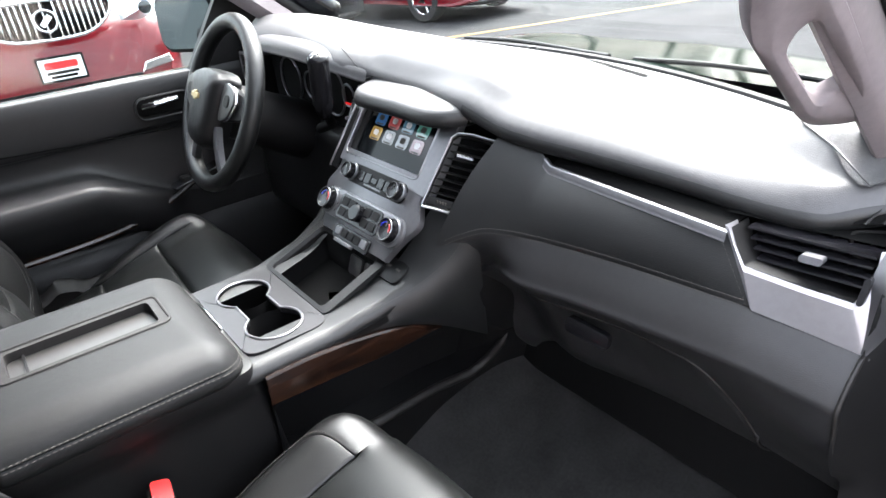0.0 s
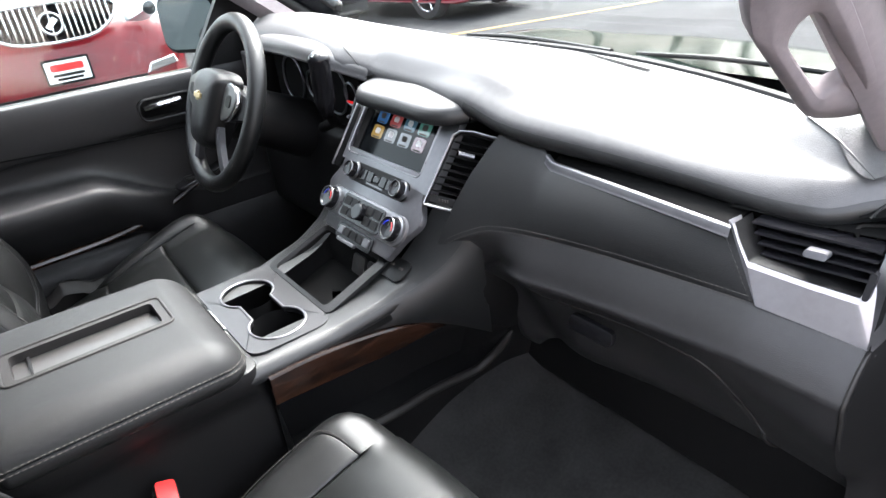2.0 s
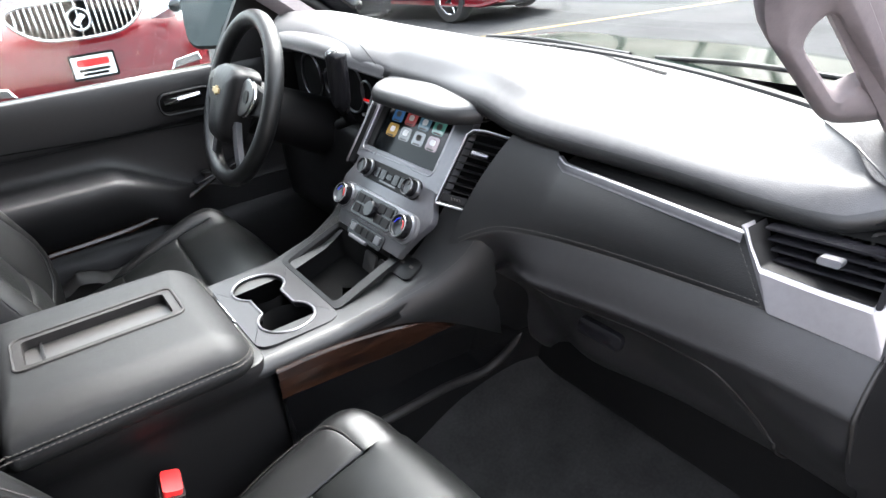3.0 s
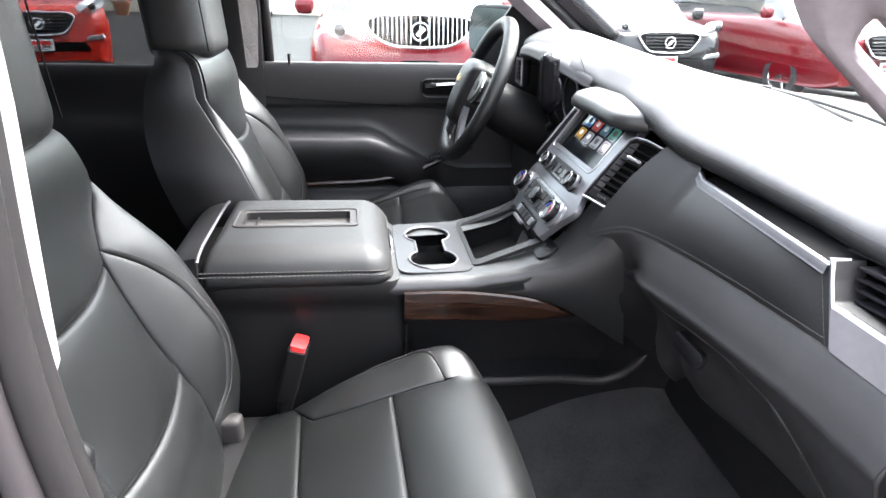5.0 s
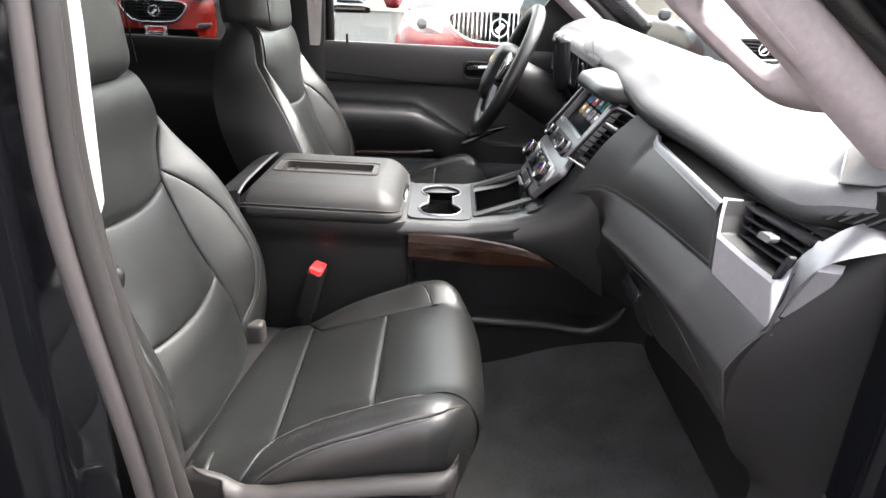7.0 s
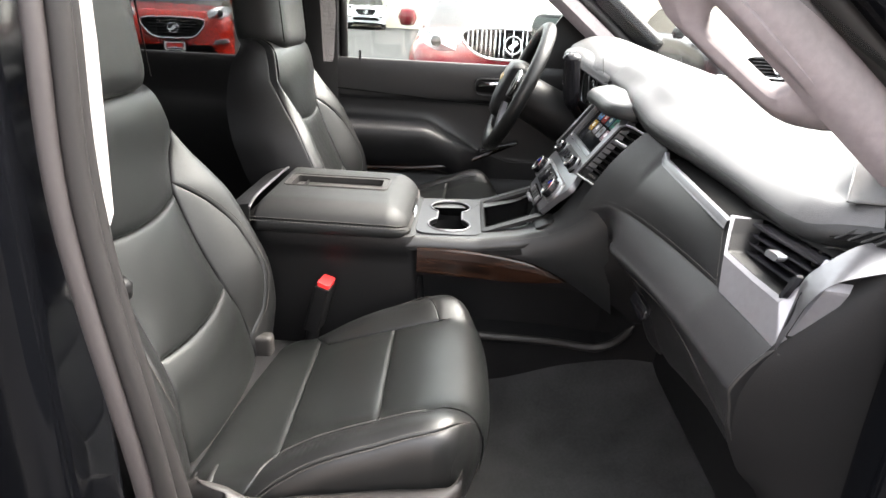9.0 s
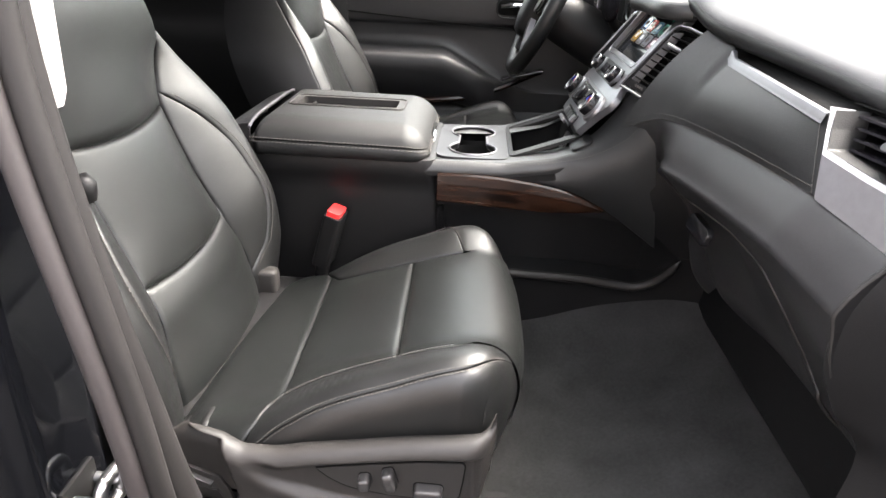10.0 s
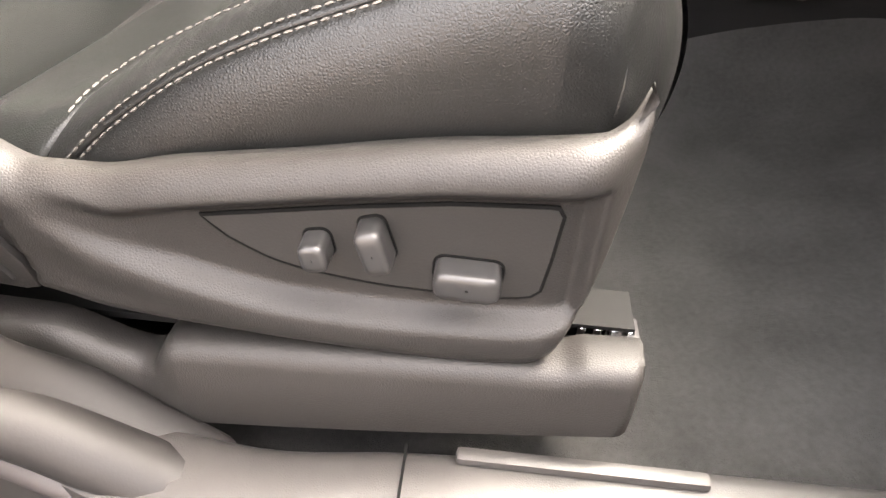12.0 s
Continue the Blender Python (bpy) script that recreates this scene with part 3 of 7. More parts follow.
        rows.append([tuple(Mb @ Vector((y, z, d))) for z, d in ((t0, 0.046), (t0, 0.062 - dip - cut), (t0 + 0.012, 0.0785 - dip - cut), ((t0 + t1) / 2, 0.0795 - dip - cut), (t1 - 0.010, 0.078 - dip - cut), (t1 - 0.005, 0.0765 - dip - cut), (t1 - 0.0015, 0.073 - dip - cut), (t1 - cut * 0.3, 0.068 - dip - cut), (t1 - 0.0005, 0.054), (t1 - 0.003, 0.047), (t1 - 0.012, 0.046))])
    part("track_cover", grid(rows, closed=True, caps=True), SHIELD, T, "grey plastic seat track cover", 50)
    for q in (0.225, -0.15):
        rl = part("seat_rail", grid([[(cx + s * (q + x), dy + y, dz + z) for x, z in ((-0.020, 0.782), (0.012, 0.782), (0.012, 0.787), (-0.004, 0.788), (-0.004, 0.8075), (0.010, 0.8085), (0.010, 0.811), (-0.020, 0.811))] for y in (-0.22, 0.207)], closed=True, caps=True), RAILSTEEL, T, "bare steel slide rail", 30)
        part("rail_cap", box(cx + s * q - 0.013, cx + s * q + 0.017, dy + 0.196, dy + 0.2140, dz + 0.786, dz + 0.798, 0.002), SWITCHGREY, rl, "grey plastic rail cap")
        part("rail_tooth", join(*[box(cx + s * q - 0.003, cx + s * q + 0.004, dy + 0.178 + 0.009 * k, dy + 0.183 + 0.009 * k, dz + 0.789, dz + 0.802, 0.001, 1) for k in range(4)]), CHROME, rl, "bright steel rail lock")
    part("seat_pan", box(cx - 0.225, cx + 0.225, dy - 0.21, dy + 0.165, dz + 0.825, dz + 0.860, 0.012, 3), PLASTIC, T)
    for f in ((-0.20, -0.15), (0.12, 0.16)):
        part("rail_foot", box(cx - 0.20, cx + 0.20, dy + f[0], dy + f[1], 0.66, dz + 0.805, 0.01), PLASTIC, T)
    part("hinge_cover", box(cx - s * 0.185, cx - s * 0.155, dy - 0.235, dy - 0.175, dz + 0.845, dz + 0.898, 0.010, 3), SHIELD, T, "grey recliner hinge cover")
    return T


seat(0.415, 0, 0.0, 1, "black leather front passenger seat with pale stitching and grey side shield", tilt=0.06)
seat(-0.41, 0.055, 0.03, -1, "black leather driver seat behind the steering wheel", -0.005, -0.008)

# ---- floor and sill ----
rows = []
for y in np.linspace(-1.6, 1.0, 79):
    z0 = cur((-1.6, -0.3, 0.0, 0.2, 0.34, 0.45, 0.6, 0.8, 1.0), (0.62, 0.665, 0.69, 0.70, 0.715, 0.735, 0.785, 0.93, 1.10), y)
    rows.append([(x, y, z0 + 0.075 * math.exp(-((max(0, abs(x) - 0.06) / 0.10) ** 2)) + 0.012 * max(0, abs(x) - 0.45) / 0.2) for x in np.linspace(-0.78, 0.74, 77)])
structure("floor", grid(rows), CARPET, "dark grey carpeted car floor", "floor", 180)

# ---- centre console ----
CX = -0.012
console = thing("center_console", "black leather centre console with armrest lid and cup holders", "console", "", (CX, 0.1, 0.70))
rows = []
for z, w, y1 in ((0.66, 0.118, 0.128), (0.80, 0.124, 0.112), (0.95, 0.131, 0.096), (1.005, 0.134, 0.090), (1.030, 0.136, 0.087), (1.033, 0.1385, 0.085), (1.060, 0.141, 0.080), (1.068, 0.139, 0.078), (1.070, 0.134, 0.074)):
    rows.append([(CX + x, y, z) for x, y in rrect(2 * w + 0.012, y1 + 0.275, 0.022, 6, 0, (y1 - 0.275) / 2)])
part("console_body", grid(rows, closed=True, caps=True), VINYL, console, "black console body with a padded upper band", 40)
# armrest lid, crowned, with a tray let into its top
TR = (-0.054, 0.026, -0.199, 0.004)
LX, LY0, LY1 = 0.162, -0.236, 0.069


def lid_outline(inset):
    """The plan of the lid, drawn in by some metres; the front corners are rounder."""
    out = []
    for qx, qy, a0, r in ((1, 1, 0, 0.050), (-1, 1, 90, 0.050), (-1, -1, 180, 0.014), (1, -1, 270, 0.014)):
        r_ = max(0.010, r - inset)
        for k in range(9):
            a = radians(a0 + 90 * k / 8)
            ey = LY1 if qy > 0 else LY0
            out.append((CX + qx * (LX - inset - r_) + r_ * math.cos(a), ey - qy * (inset * (1 if qy > 0 else 0.45) + r_) + r_ * math.sin(a)))
    return out


def lid_z(x, y, z):
    return z - 0.010 * min(1, max(0, (y + 0.02) / 0.085)) ** 2 * (1 if z > 1.08 else 0.4) + 0.002 * (1 - ((x - CX) / LX) ** 2)


tray_mid = ((TR[0] + TR[1]) / 2, (TR[2] + TR[3]) / 2)
tw, tl = (TR[1] - TR[0]), (TR[3] - TR[2])
tray_edge = []
for qx, qy, a0 in ((1, 1, 0), (-1, 1, 90), (-1, -1, 180), (1, -1, 270)):
    for k in range(9):
        a = radians(a0 + 90 * k / 8)
        tray_edge.append((tray_mid[0] + qx * (tw * 0.54 - 0.012) + 0.012 * math.cos(a), tray_mid[1] + qy * (tl * 0.52 - 0.012) + 0.012 * math.sin(a)))
lid_rows = []
for f in np.linspace(0, 1, 9):
    lid_rows.append([(x + (a - x) * f, y + (b - y) * f, lid_z(x + (a - x) * f, y + (b - y) * f, 1.1285 - 0.002 * f ** 3)) for (x, y), (a, b) in zip(tray_edge, lid_outline(0.044))])
for inset, z in ((0.036, 1.1242), (0.029, 1.1217), (0.021, 1.1175), (0.014, 1.1125), (0.008, 1.106), (0.0045, 1.0995), (0.0030, 1.0955), (0.0044, 1.0943), (0.0052, 1.0936), (0.0040, 1.0928), (0.0022, 1.0915), (0.0006, 1.086), (0.0, 1.080), (0.0015, 1.073), (0.005, 1.0685), (0.012, 1.066), (0.03, 1.066)):
    lid_rows.append([(x, y, lid_z(x, y, z)) for x, y in lid_outline(inset)])
lid = part("armrest_lid", grid(lid_rows, closed=True), LIDLEATHER, console, "padded black leather armrest lid", 60)
Mt = Matrix.Translation((*tray_mid, 1.108))
part("tray_rim", ring_plate(rrect(tw * 1.12, tl * 1.05, 0.012), rrect(tw * 0.86, tl * 0.92, 0.008), Mt, 0.0225), SHIELD, lid, "moulded tray rim")
part("tray_edge", tube([(tray_mid[0] + x, tray_mid[1] + y, 1.1305) for x, y in rrect(tw * 1.12, tl * 1.05, 0.012)], 0.0022, 8, True), SHIELD, lid, "raised edge of the tray")
part("tray_floor", prism(rrect(tw * 1.0, tl * 1.0, 0.008), Mt @ Matrix.Translation((0, 0, -0.003)), 0.012), mat("tray_grey", (0.024, 0.023, 0.022), 0.35, grain=0.2, grain_size=700), lid, "grey tray floor")
part("tray_divider", box(TR[0] + 0.006, TR[1] - 0.006, -0.172, -0.168, 1.104, 1.122, 0.001), PLASTIC, lid)
for dz_ in (0.0032, -0.0032):
    ring = [(x, y, lid_z(x, y, 1.0936 + dz_)) for x, y in lid_outline(0.0030 if dz_ > 0 else 0.0014)]
    ring = ring[30:36] + ring[:12]
    part("stitching", stitch(spl(ring, 150), gap=0.0072, length=0.0050, r=0.0010), THREAD, lid, "pale grey contrast thread")
part("latch_recess", box(CX - 0.050, CX + 0.050, 0.056, 0.0685, 1.072, 1.092, 0.004), DARK, lid, "black latch recess")
for dz_ in (0, 0.0095):
    part("lid_latch", box(CX - 0.046, CX + 0.046, 0.0625, 0.0712, 1.0735 + dz_, 1.0795 + dz_, 0.002), CHROME, lid, "chrome lid latch")
# hinge cover behind the lid
rows = []
for q in np.linspace(0, 1, 9):
    y, z = -0.243 - 0.062 * math.sin(q * 1.45), 1.124 - 0.055 * (1 - math.cos(q * 1.45))
    rows.append([(CX + x, y, z - 0.012 * abs(x / 0.158) ** 6 - 0.05 * max(0, abs(x) - 0.150) / 0.008) for x in np.linspace(-0.158, 0.158, 25)])
part("hinge_cover", solid(grid(rows), 0.006), VINYL, console, "black rounded hinge cover behind the lid", 60)
part("hinge_strip", tube([(CX + x, -0.2395, 1.1255 - 0.012 * abs(x / 0.158) ** 6) for x in np.linspace(-0.157, 0.157, 30)], 0.0028, 8), SILVER, console, "thin silver strip behind the lid")

# upper console deck with cup holders, rising into the centre stack
deck_z = lambda y: lerp((0.05, 0.2, 0.28, 0.34, 0.40), (1.062, 1.066, 1.082, 1.106, 1.15), y)
deck_w = lambda y: lerp((0.05, 0.2, 0.3, 0.40), (0.128, 0.132, 0.145, 0.175), y)
rows = []
for y in np.linspace(0.06, 0.40, 30):
    w, z = deck_w(y), deck_z(y)
    row = []
    for q in np.linspace(0, 1, 9):
        a = q * math.pi / 2
        row.append((CX + w + 0.012 + 0.018 * math.sin(a) - 0.012, y, z + 0.004 - 0.018 * (1 - math.cos(a))))
    row = [(CX + w - 0.058, y, z + 0.0005), (CX + w - 0.03, y, z + 0.003)] + row + [(CX + w + 0.016, y, z - 0.020), (CX + w - 0.004, y, z - 0.024)]
    rows.append(row)
side = grid(rows)
part("side_rail", side, DASHLEATHER, console, "stitched leather side rail", 60)
part("side_rail", grid([[(2 * CX - x, y, z) for x, y, z in r] for r in rows]), DASHLEATHER, console, "stitched leather side rail", 60)
part("stitching", stitch([(CX + deck_w(y) + 0.008, y, deck_z(y) + 0.0045) for y in np.linspace(0.07, 0.31, 40)]), THREAD, console, "pale grey contrast thread")
# cup plate: sheet with a keyhole opening
cups = ((0.050, 0.142), (-0.070, 0.142))
hole = []
R = 0.043
for k in range(25):
    a = radians(-142 + 284 * k / 24)
    hole.append((cups[0][0] + R * math.cos(a), cups[0][1] + R * math.sin(a)))
for k in range(25):
    a = radians(38 + 284 * k / 24)
    hole.append((cups[1][0] + R * math.cos(a), cups[1][1] + R * math.sin(a)))
hc = (-0.01, 0.142)
outer = []
for x, y in hole:
    a = math.atan2((y - hc[1]) / 0.068, (x - hc[0]) / 0.118)
    outer.append((hc[0] + 0.118 * math.copysign(abs(math.cos(a)) ** 0.3, math.cos(a)), hc[1] + 0.068 * math.copysign(abs(math.sin(a)) ** 0.3, math.sin(a))))
plate = part("cup_plate", ring_plate(outer, hole, Matrix.Translation((0, 0, 1.062)), 0.009), mat("plate_silver", (0.034, 0.034, 0.036), 0.40, metal=0.7), console, "satin silver cup holder plate", 5)
part("cup_rim", tube([(x, y, 1.0715) for x, y in hole], 0.0022, 8, True), SILVER, console, "bright rim of the cup openings")
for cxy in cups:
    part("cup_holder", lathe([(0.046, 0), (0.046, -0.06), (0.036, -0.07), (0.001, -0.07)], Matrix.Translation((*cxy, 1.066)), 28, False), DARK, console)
bin_z = lambda y: lerp((0.20, 0.33), (1.068, 1.116), y)


def bin_loop(w, y0, y1, r, dz):
    return [(x, y, bin_z(y) + dz) for x, y in rrect(w - 0.024, y1 - y0, r, 4, CX - 0.012, (y0 + y1) / 2)]


part("bin_rim", grid([bin_loop(0.250, 0.208, 0.335, 0.012, -0.006), bin_loop(0.250, 0.208, 0.335, 0.012, 0.001), bin_loop(0.212, 0.214, 0.326, 0.010, 0.002), bin_loop(0.206, 0.217, 0.323, 0.010, -0.006)], closed=True), VINYL, console, "black bin surround", 50)
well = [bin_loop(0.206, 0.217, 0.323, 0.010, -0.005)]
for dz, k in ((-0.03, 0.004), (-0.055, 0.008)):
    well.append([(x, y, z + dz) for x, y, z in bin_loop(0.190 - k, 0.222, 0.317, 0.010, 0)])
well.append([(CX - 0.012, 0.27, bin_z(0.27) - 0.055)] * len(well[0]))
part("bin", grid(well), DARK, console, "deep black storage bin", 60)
Mo = Matrix(((1, 0, 0, 0), (0, 0.35, -0.94, 0.316), (0, 0.94, 0.35, 1.084), (0, 0, 0, 1)))
for k in (0, 1):
    part("outlet_lid", prism(rrect(0.038, 0.034, 0.005, cx=0.010 + 0.046 * k), Mo, 0.005, 0.002, 2), SWITCHGREY, console, "square grey outlet cover")
Mh = Matrix(((1, 0, 0, 0.108), (0, 0.86, -0.5, 0.328), (0, 0.48, 0.87, 1.108), (0, 0, 0, 1)))
hp = part("heater_switch_panel", prism(rrect(0.056, 0.040, 0.012), Mh, 0.004, 0.001, 2), PLASTIC, console, "gloss black seat heater switch")
for k in (-1, 1):
    part("heater_mark", prism(rrect(0.010, 0.004, 0.001, cx=0.012 * k, cy=0.004), Mh @ Matrix.Translation((0, 0, 0.0041)), 0.0006), THREAD, hp, "small white symbol")
# tunnel sides below the rail, drawn in towards the floor, with a storage recess and a rounded lip
side_x = lambda y, z: CX + lerp((0.82, 1.05), (cur((0.05, 0.25, 0.42, 0.52, 0.62), (0.142, 0.134, 0.112, 0.115, 0.15), y), cur((0.05, 0.2, 0.30, 0.36, 0.44, 0.62), (0.146, 0.150, 0.160, 0.172, 0.198, 0.24), y)), z)
rec_top = lambda y: cur((0.09, 0.2, 0.38, 0.46, 0.518), (0.990, 0.988, 0.984, 0.965, 0.920), y)
rec_bot = lambda y: cur((0.09, 0.25, 0.35, 0.46, 0.485, 0.505, 0.518), (0.872, 0.865, 0.857, 0.846, 0.858, 0.885, 0.918), y)
rows = []
for y in np.concatenate([np.linspace(0.085, 0.45, 40), np.linspace(0.455, 0.53, 26), np.linspace(0.54, 0.66, 10)]):
    zt = deck_z(y) - 0.018 if y < 0.40 else 1.132
    a, b = rec_top(min(y, 0.518)), rec_bot(min(y, 0.518))
    d = 0.055 * lerp((0.085, 0.095, 0.47, 0.518), (0, 1, 1, 0), y)
    prof = [(zt, 0), ((zt + a) / 2, 0), (a + 0.006, 0), (a + 0.001, -0.001)] + [(a - (a - b) * q, -d) for q in (0.04, 0.3, 0.6, 0.96)] + [(b - 0.003, 0), (b - 0.02, 0), (0.80, 0), (0.70, 0)]
    rows.append([(side_x(y, z) + o, y, z) for z, o in prof])
part("tunnel_side", grid(rows), PLASTIC, console, "black console side with storage recess", 50)
part("tunnel_side", grid([[(2 * CX - x, y, z) for x, y, z in r] for r in rows]), VINYL, console, "", 50)
lip = [(side_x(y, 0.85) + 0.004, y, rec_bot(y) - 0.005) for y in np.linspace(0.09, 0.46, 20)] + [(side_x(y, rec_bot(y)) + 0.006, y + 0.003, rec_bot(y) - 0.002) for y in np.linspace(0.47, 0.518, 14)]
part("recess_lip", tube(lip, [0.0085] * 26 + [0.008] * 6 + [0.005, 0.002], 12), SHIELD, console, "rounded grey lip of the storage recess", 180)
wood = [tuple(p) for p in spl([(0.084, 1.050), (0.15, 1.051), (0.22, 1.047), (0.31, 1.034), (0.375, 1.006)], 16)] + [tuple(p) for p in spl([(0.377, 1.000), (0.3, 0.989), (0.2, 0.991), (0.094, 0.996)], 12)]
for sg in (1, -1):
    rows = []
    for k in range(17):
        q = k / 16
        y0, z1 = wood[k]
        z0 = lerp([p[0] for p in reversed(wood[17:])], [p[1] for p in reversed(wood[17:])], y0)
        z1 = max(z1, z0 + 0.003)
        prof = ((z1, 0.0), (z1 - 0.001, 0.006), (z1 - 0.004, 0.009), (z1 * 0.65 + z0 * 0.35, 0.0105), (z1 * 0.62 + z0 * 0.38, 0.0085), (z0 + 0.004, 0.0075), (z0 + 0.001, 0.005), (z0, 0.0))
        rows.append([(CX + sg * (side_x(y0, z) - CX + o - 0.002), y0, z) for z, o in prof])
    part("wood_trim", grid(rows, caps=False), WOOD, console, "glossy dark walnut trim strip", 35)

# ---- dashboard ----
dash = thing("dashboard", "black padded dashboard with satin silver trim", "dashboard", "", (0, 0.6, 1.0))
lip_y = lambda x: cur((-0.76, -0.62, -0.2, -0.13, 0.0, 0.14, 0.223, 0.35, 0.469, 0.56, 0.60, 0.625, 0.645, 0.661, 0.70, 0.76), (0.50, 0.45, 0.44, 0.47, 0.47, 0.455, 0.463, 0.495, 0.515, 0.524, 0.528, 0.534, 0.545, 0.557, 0.585, 0.62), x)
lip_z = lambda x: cur((-0.76, -0.62, -0.45, -0.2, -0.13, 0.14, 0.223, 0.30, 0.469, 0.60, 0.625, 0.645, 0.661, 0.70, 0.76), (1.36, 1.375, 1.38, 1.36, 1.345, 1.335, 1.313, 1.301, 1.285, 1.275, 1.275, 1.279, 1.284, 1.293, 1.303), x)
back_y = lambda x: max(0.770 - 0.42 * x * x, lip_y(x) + 0.085)
rows = []
for x in np.concatenate([np.linspace(-0.76, 0.58, 68), np.linspace(0.59, 0.76, 30)]):
    y0, z0, y1 = lip_y(x), lip_z(x), back_y(x)
    zb = 1.362
    hk = lerp((0.63, 0.72), (1, 0.8), x)
    pts = [(y0 + 0.06, z0 - 0.012), (y0 + 0.012, z0 - 0.004), (y0, z0 + 0.010 * hk), (y0 + 0.006, z0 + 0.027 * hk), (y0 + min(0.035, 0.22 * (y1 - y0)), z0 + 0.043 * hk), (y0 + min(0.10, 0.45 * (y1 - y0)), z0 + 0.053 * hk), (y0 + 0.68 * (y1 - y0), (z0 + 0.055 * hk + zb) / 2 + 0.004), (y1 - 0.015, zb), (y1 + 0.01, zb - 0.01)]
    bump = lambda q: (lambda k: k * k * (3 - 2 * k))(min(1.0, max(0.0, q)))
    rows.append([(x, p[0], p[1] + 0.011 * bump((p[0] - 0.475) / 0.03) * (1 - bump((x - 0.155 - 1.15 * (p[0] - 0.47)) / 0.055)) * (1 - bump((p[0] - 0.52) / 0.16)) * bump((x + 0.16) / 0.05)) for p in spl(pts, 40)])
part("top_pad", grid(rows), DASH_LIT, dash, "grained dark vinyl dashboard top, paled for the daylight on it", 180)
# darker skin over the front of the pad, coloured as its shaded side
part("pad_lip_shaded", grid([[(x, lip_y(x) + a, lip_z(x) + h) for a, h in ((0.035, -0.010), (0.012, -0.0065), (0.001, 0.000), (-0.0025, 0.008), (-0.0015, 0.015), (0.003, 0.0205))] for x in np.linspace(0.15, 0.71, 90)]), DASHLEATHER, dash, "front edge of the dash top, coloured dark as its shaded side", 180)
# leather panel before the passenger
ptop = lambda x: (lerp((0.13, 0.20, 0.26, 0.284, 0.298, 0.56, 0.60), (0.452, 0.467, 0.481, 0.484, 0.480, 0.485, 0.487), x), lerp((0.13, 0.2, 0.26, 0.284, 0.298, 0.56), (1.334, 1.318, 1.309, 1.302, 1.284, 1.268), x))
pbot = lambda x: (cur((0.13, 0.195, 0.242, 0.35, 0.45, 0.601), (0.368, 0.398, 0.418, 0.445, 0.460, 0.472), x), cur((0.13, 0.16, 0.195, 0.242, 0.30, 0.45, 0.601), (1.130, 1.146, 1.168, 1.187, 1.192, 1.195, 1.199), x))
rows = []
for q in np.linspace(0, 1, 90):
    row = []
    for w in np.linspace(0, 1, 14):
        xr = 0.562 + 0.048 * w
        xl = 0.215 - 0.06 * w
        x = xl + (xr - xl) * q
        a, b = ptop(x), pbot(x)
        row.append((x, a[0] + (b[0] - a[0]) * w - 0.012 * math.sin(w * math.pi) * (1 - q ** 5), a[1] + (b[1] - a[1]) * w))
    rows.append(row)
part("leather_panel", grid(rows), DASHLEATHER, dash, "stitched black leather dash panel", 180)
low = [(x, pbot(x)[0] - 0.003, pbot(x)[1] + 0.004) for x in np.linspace(0.175, 0.598, 60)]
part("stitching", join(stitch(low, lift=(0, 0, 0.004), r=0.0005), stitch(low, lift=(0, 0.0, -0.003), r=0.0005)), THREAD, dash, "pale grey double stitching")
edge_r = [(0.562 + 0.048 * w - 0.010, ptop(0.56)[0] + (pbot(0.6)[0] - ptop(0.56)[0]) * w - 0.004, ptop(0.56)[1] + (pbot(0.6)[1] - ptop(0.56)[1]) * w) for w in np.linspace(0.05, 1, 30)]
part("side_stitching", stitch(edge_r, r=0.0004), THREAD, dash, "pale grey stitching")
# silver strip over the panel
rows = []
for x in np.linspace(0.292, 0.560, 24):
    y, z = ptop(x)
    rows.append([(x, y + 0.004, z + 0.0025), (x, y - 0.0010, z + 0.0035), (x, y - 0.0035, z + 0.0020), (x, y - 0.0050, z - 0.0050), (x, y - 0.0058, z - 0.0062), (x, y - 0.0068, z - 0.0075), (x, y - 0.0058, z - 0.0090)])
part("silver_strip", grid(rows), SILVER, dash, "satin silver trim strip", 50)
# near-black sheets stand in for the shade in the gap under the pad
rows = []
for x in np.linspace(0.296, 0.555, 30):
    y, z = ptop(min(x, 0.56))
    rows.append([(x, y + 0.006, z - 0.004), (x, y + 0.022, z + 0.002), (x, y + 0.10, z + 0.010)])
part("gap_shade", grid(rows), DARK, dash)
part("gap_shade", grid([[(0.54, 0.515, 1.2785), (0.705, 0.548, 1.2745)], [(0.54, 0.60, 1.282), (0.705, 0.66, 1.284)]]), DARK, dash)
# right vent bezel: an upper facet, a lower facet, and a band that turns up round the end
V_IN = [(0.560, 0.489, 1.2745), (0.622, 0.510, 1.277), (0.690, 0.533, 1.276), (0.694, 0.518, 1.254), (0.688, 0.499, 1.230), (0.645, 0.489, 1.234), (0.586, 0.478, 1.241), (0.571, 0.484, 1.258)]
V_OUT = [(0.554, 0.487, 1.2765), (0.622, 0.516, 1.2778), (0.698, 0.538, 1.2772), (0.717, 0.522, 1.252), (0.709, 0.494, 1.180), (0.655, 0.482, 1.189), (0.604, 0.470, 1.197), (0.567, 0.482, 1.257)]
vi = [(p[0], p[2]) for p in V_IN]


def loop(pts, times=3):
    """A closed outline with its corners cut round."""
    P = [np.array(p, float) for p in pts]
    for _ in range(times):
        P = [q for a, b in zip(P, P[1:] + P[:1]) for q in (a * 0.82 + b * 0.18, a * 0.18 + b * 0.82)]
    return [tuple(p) for p in P]



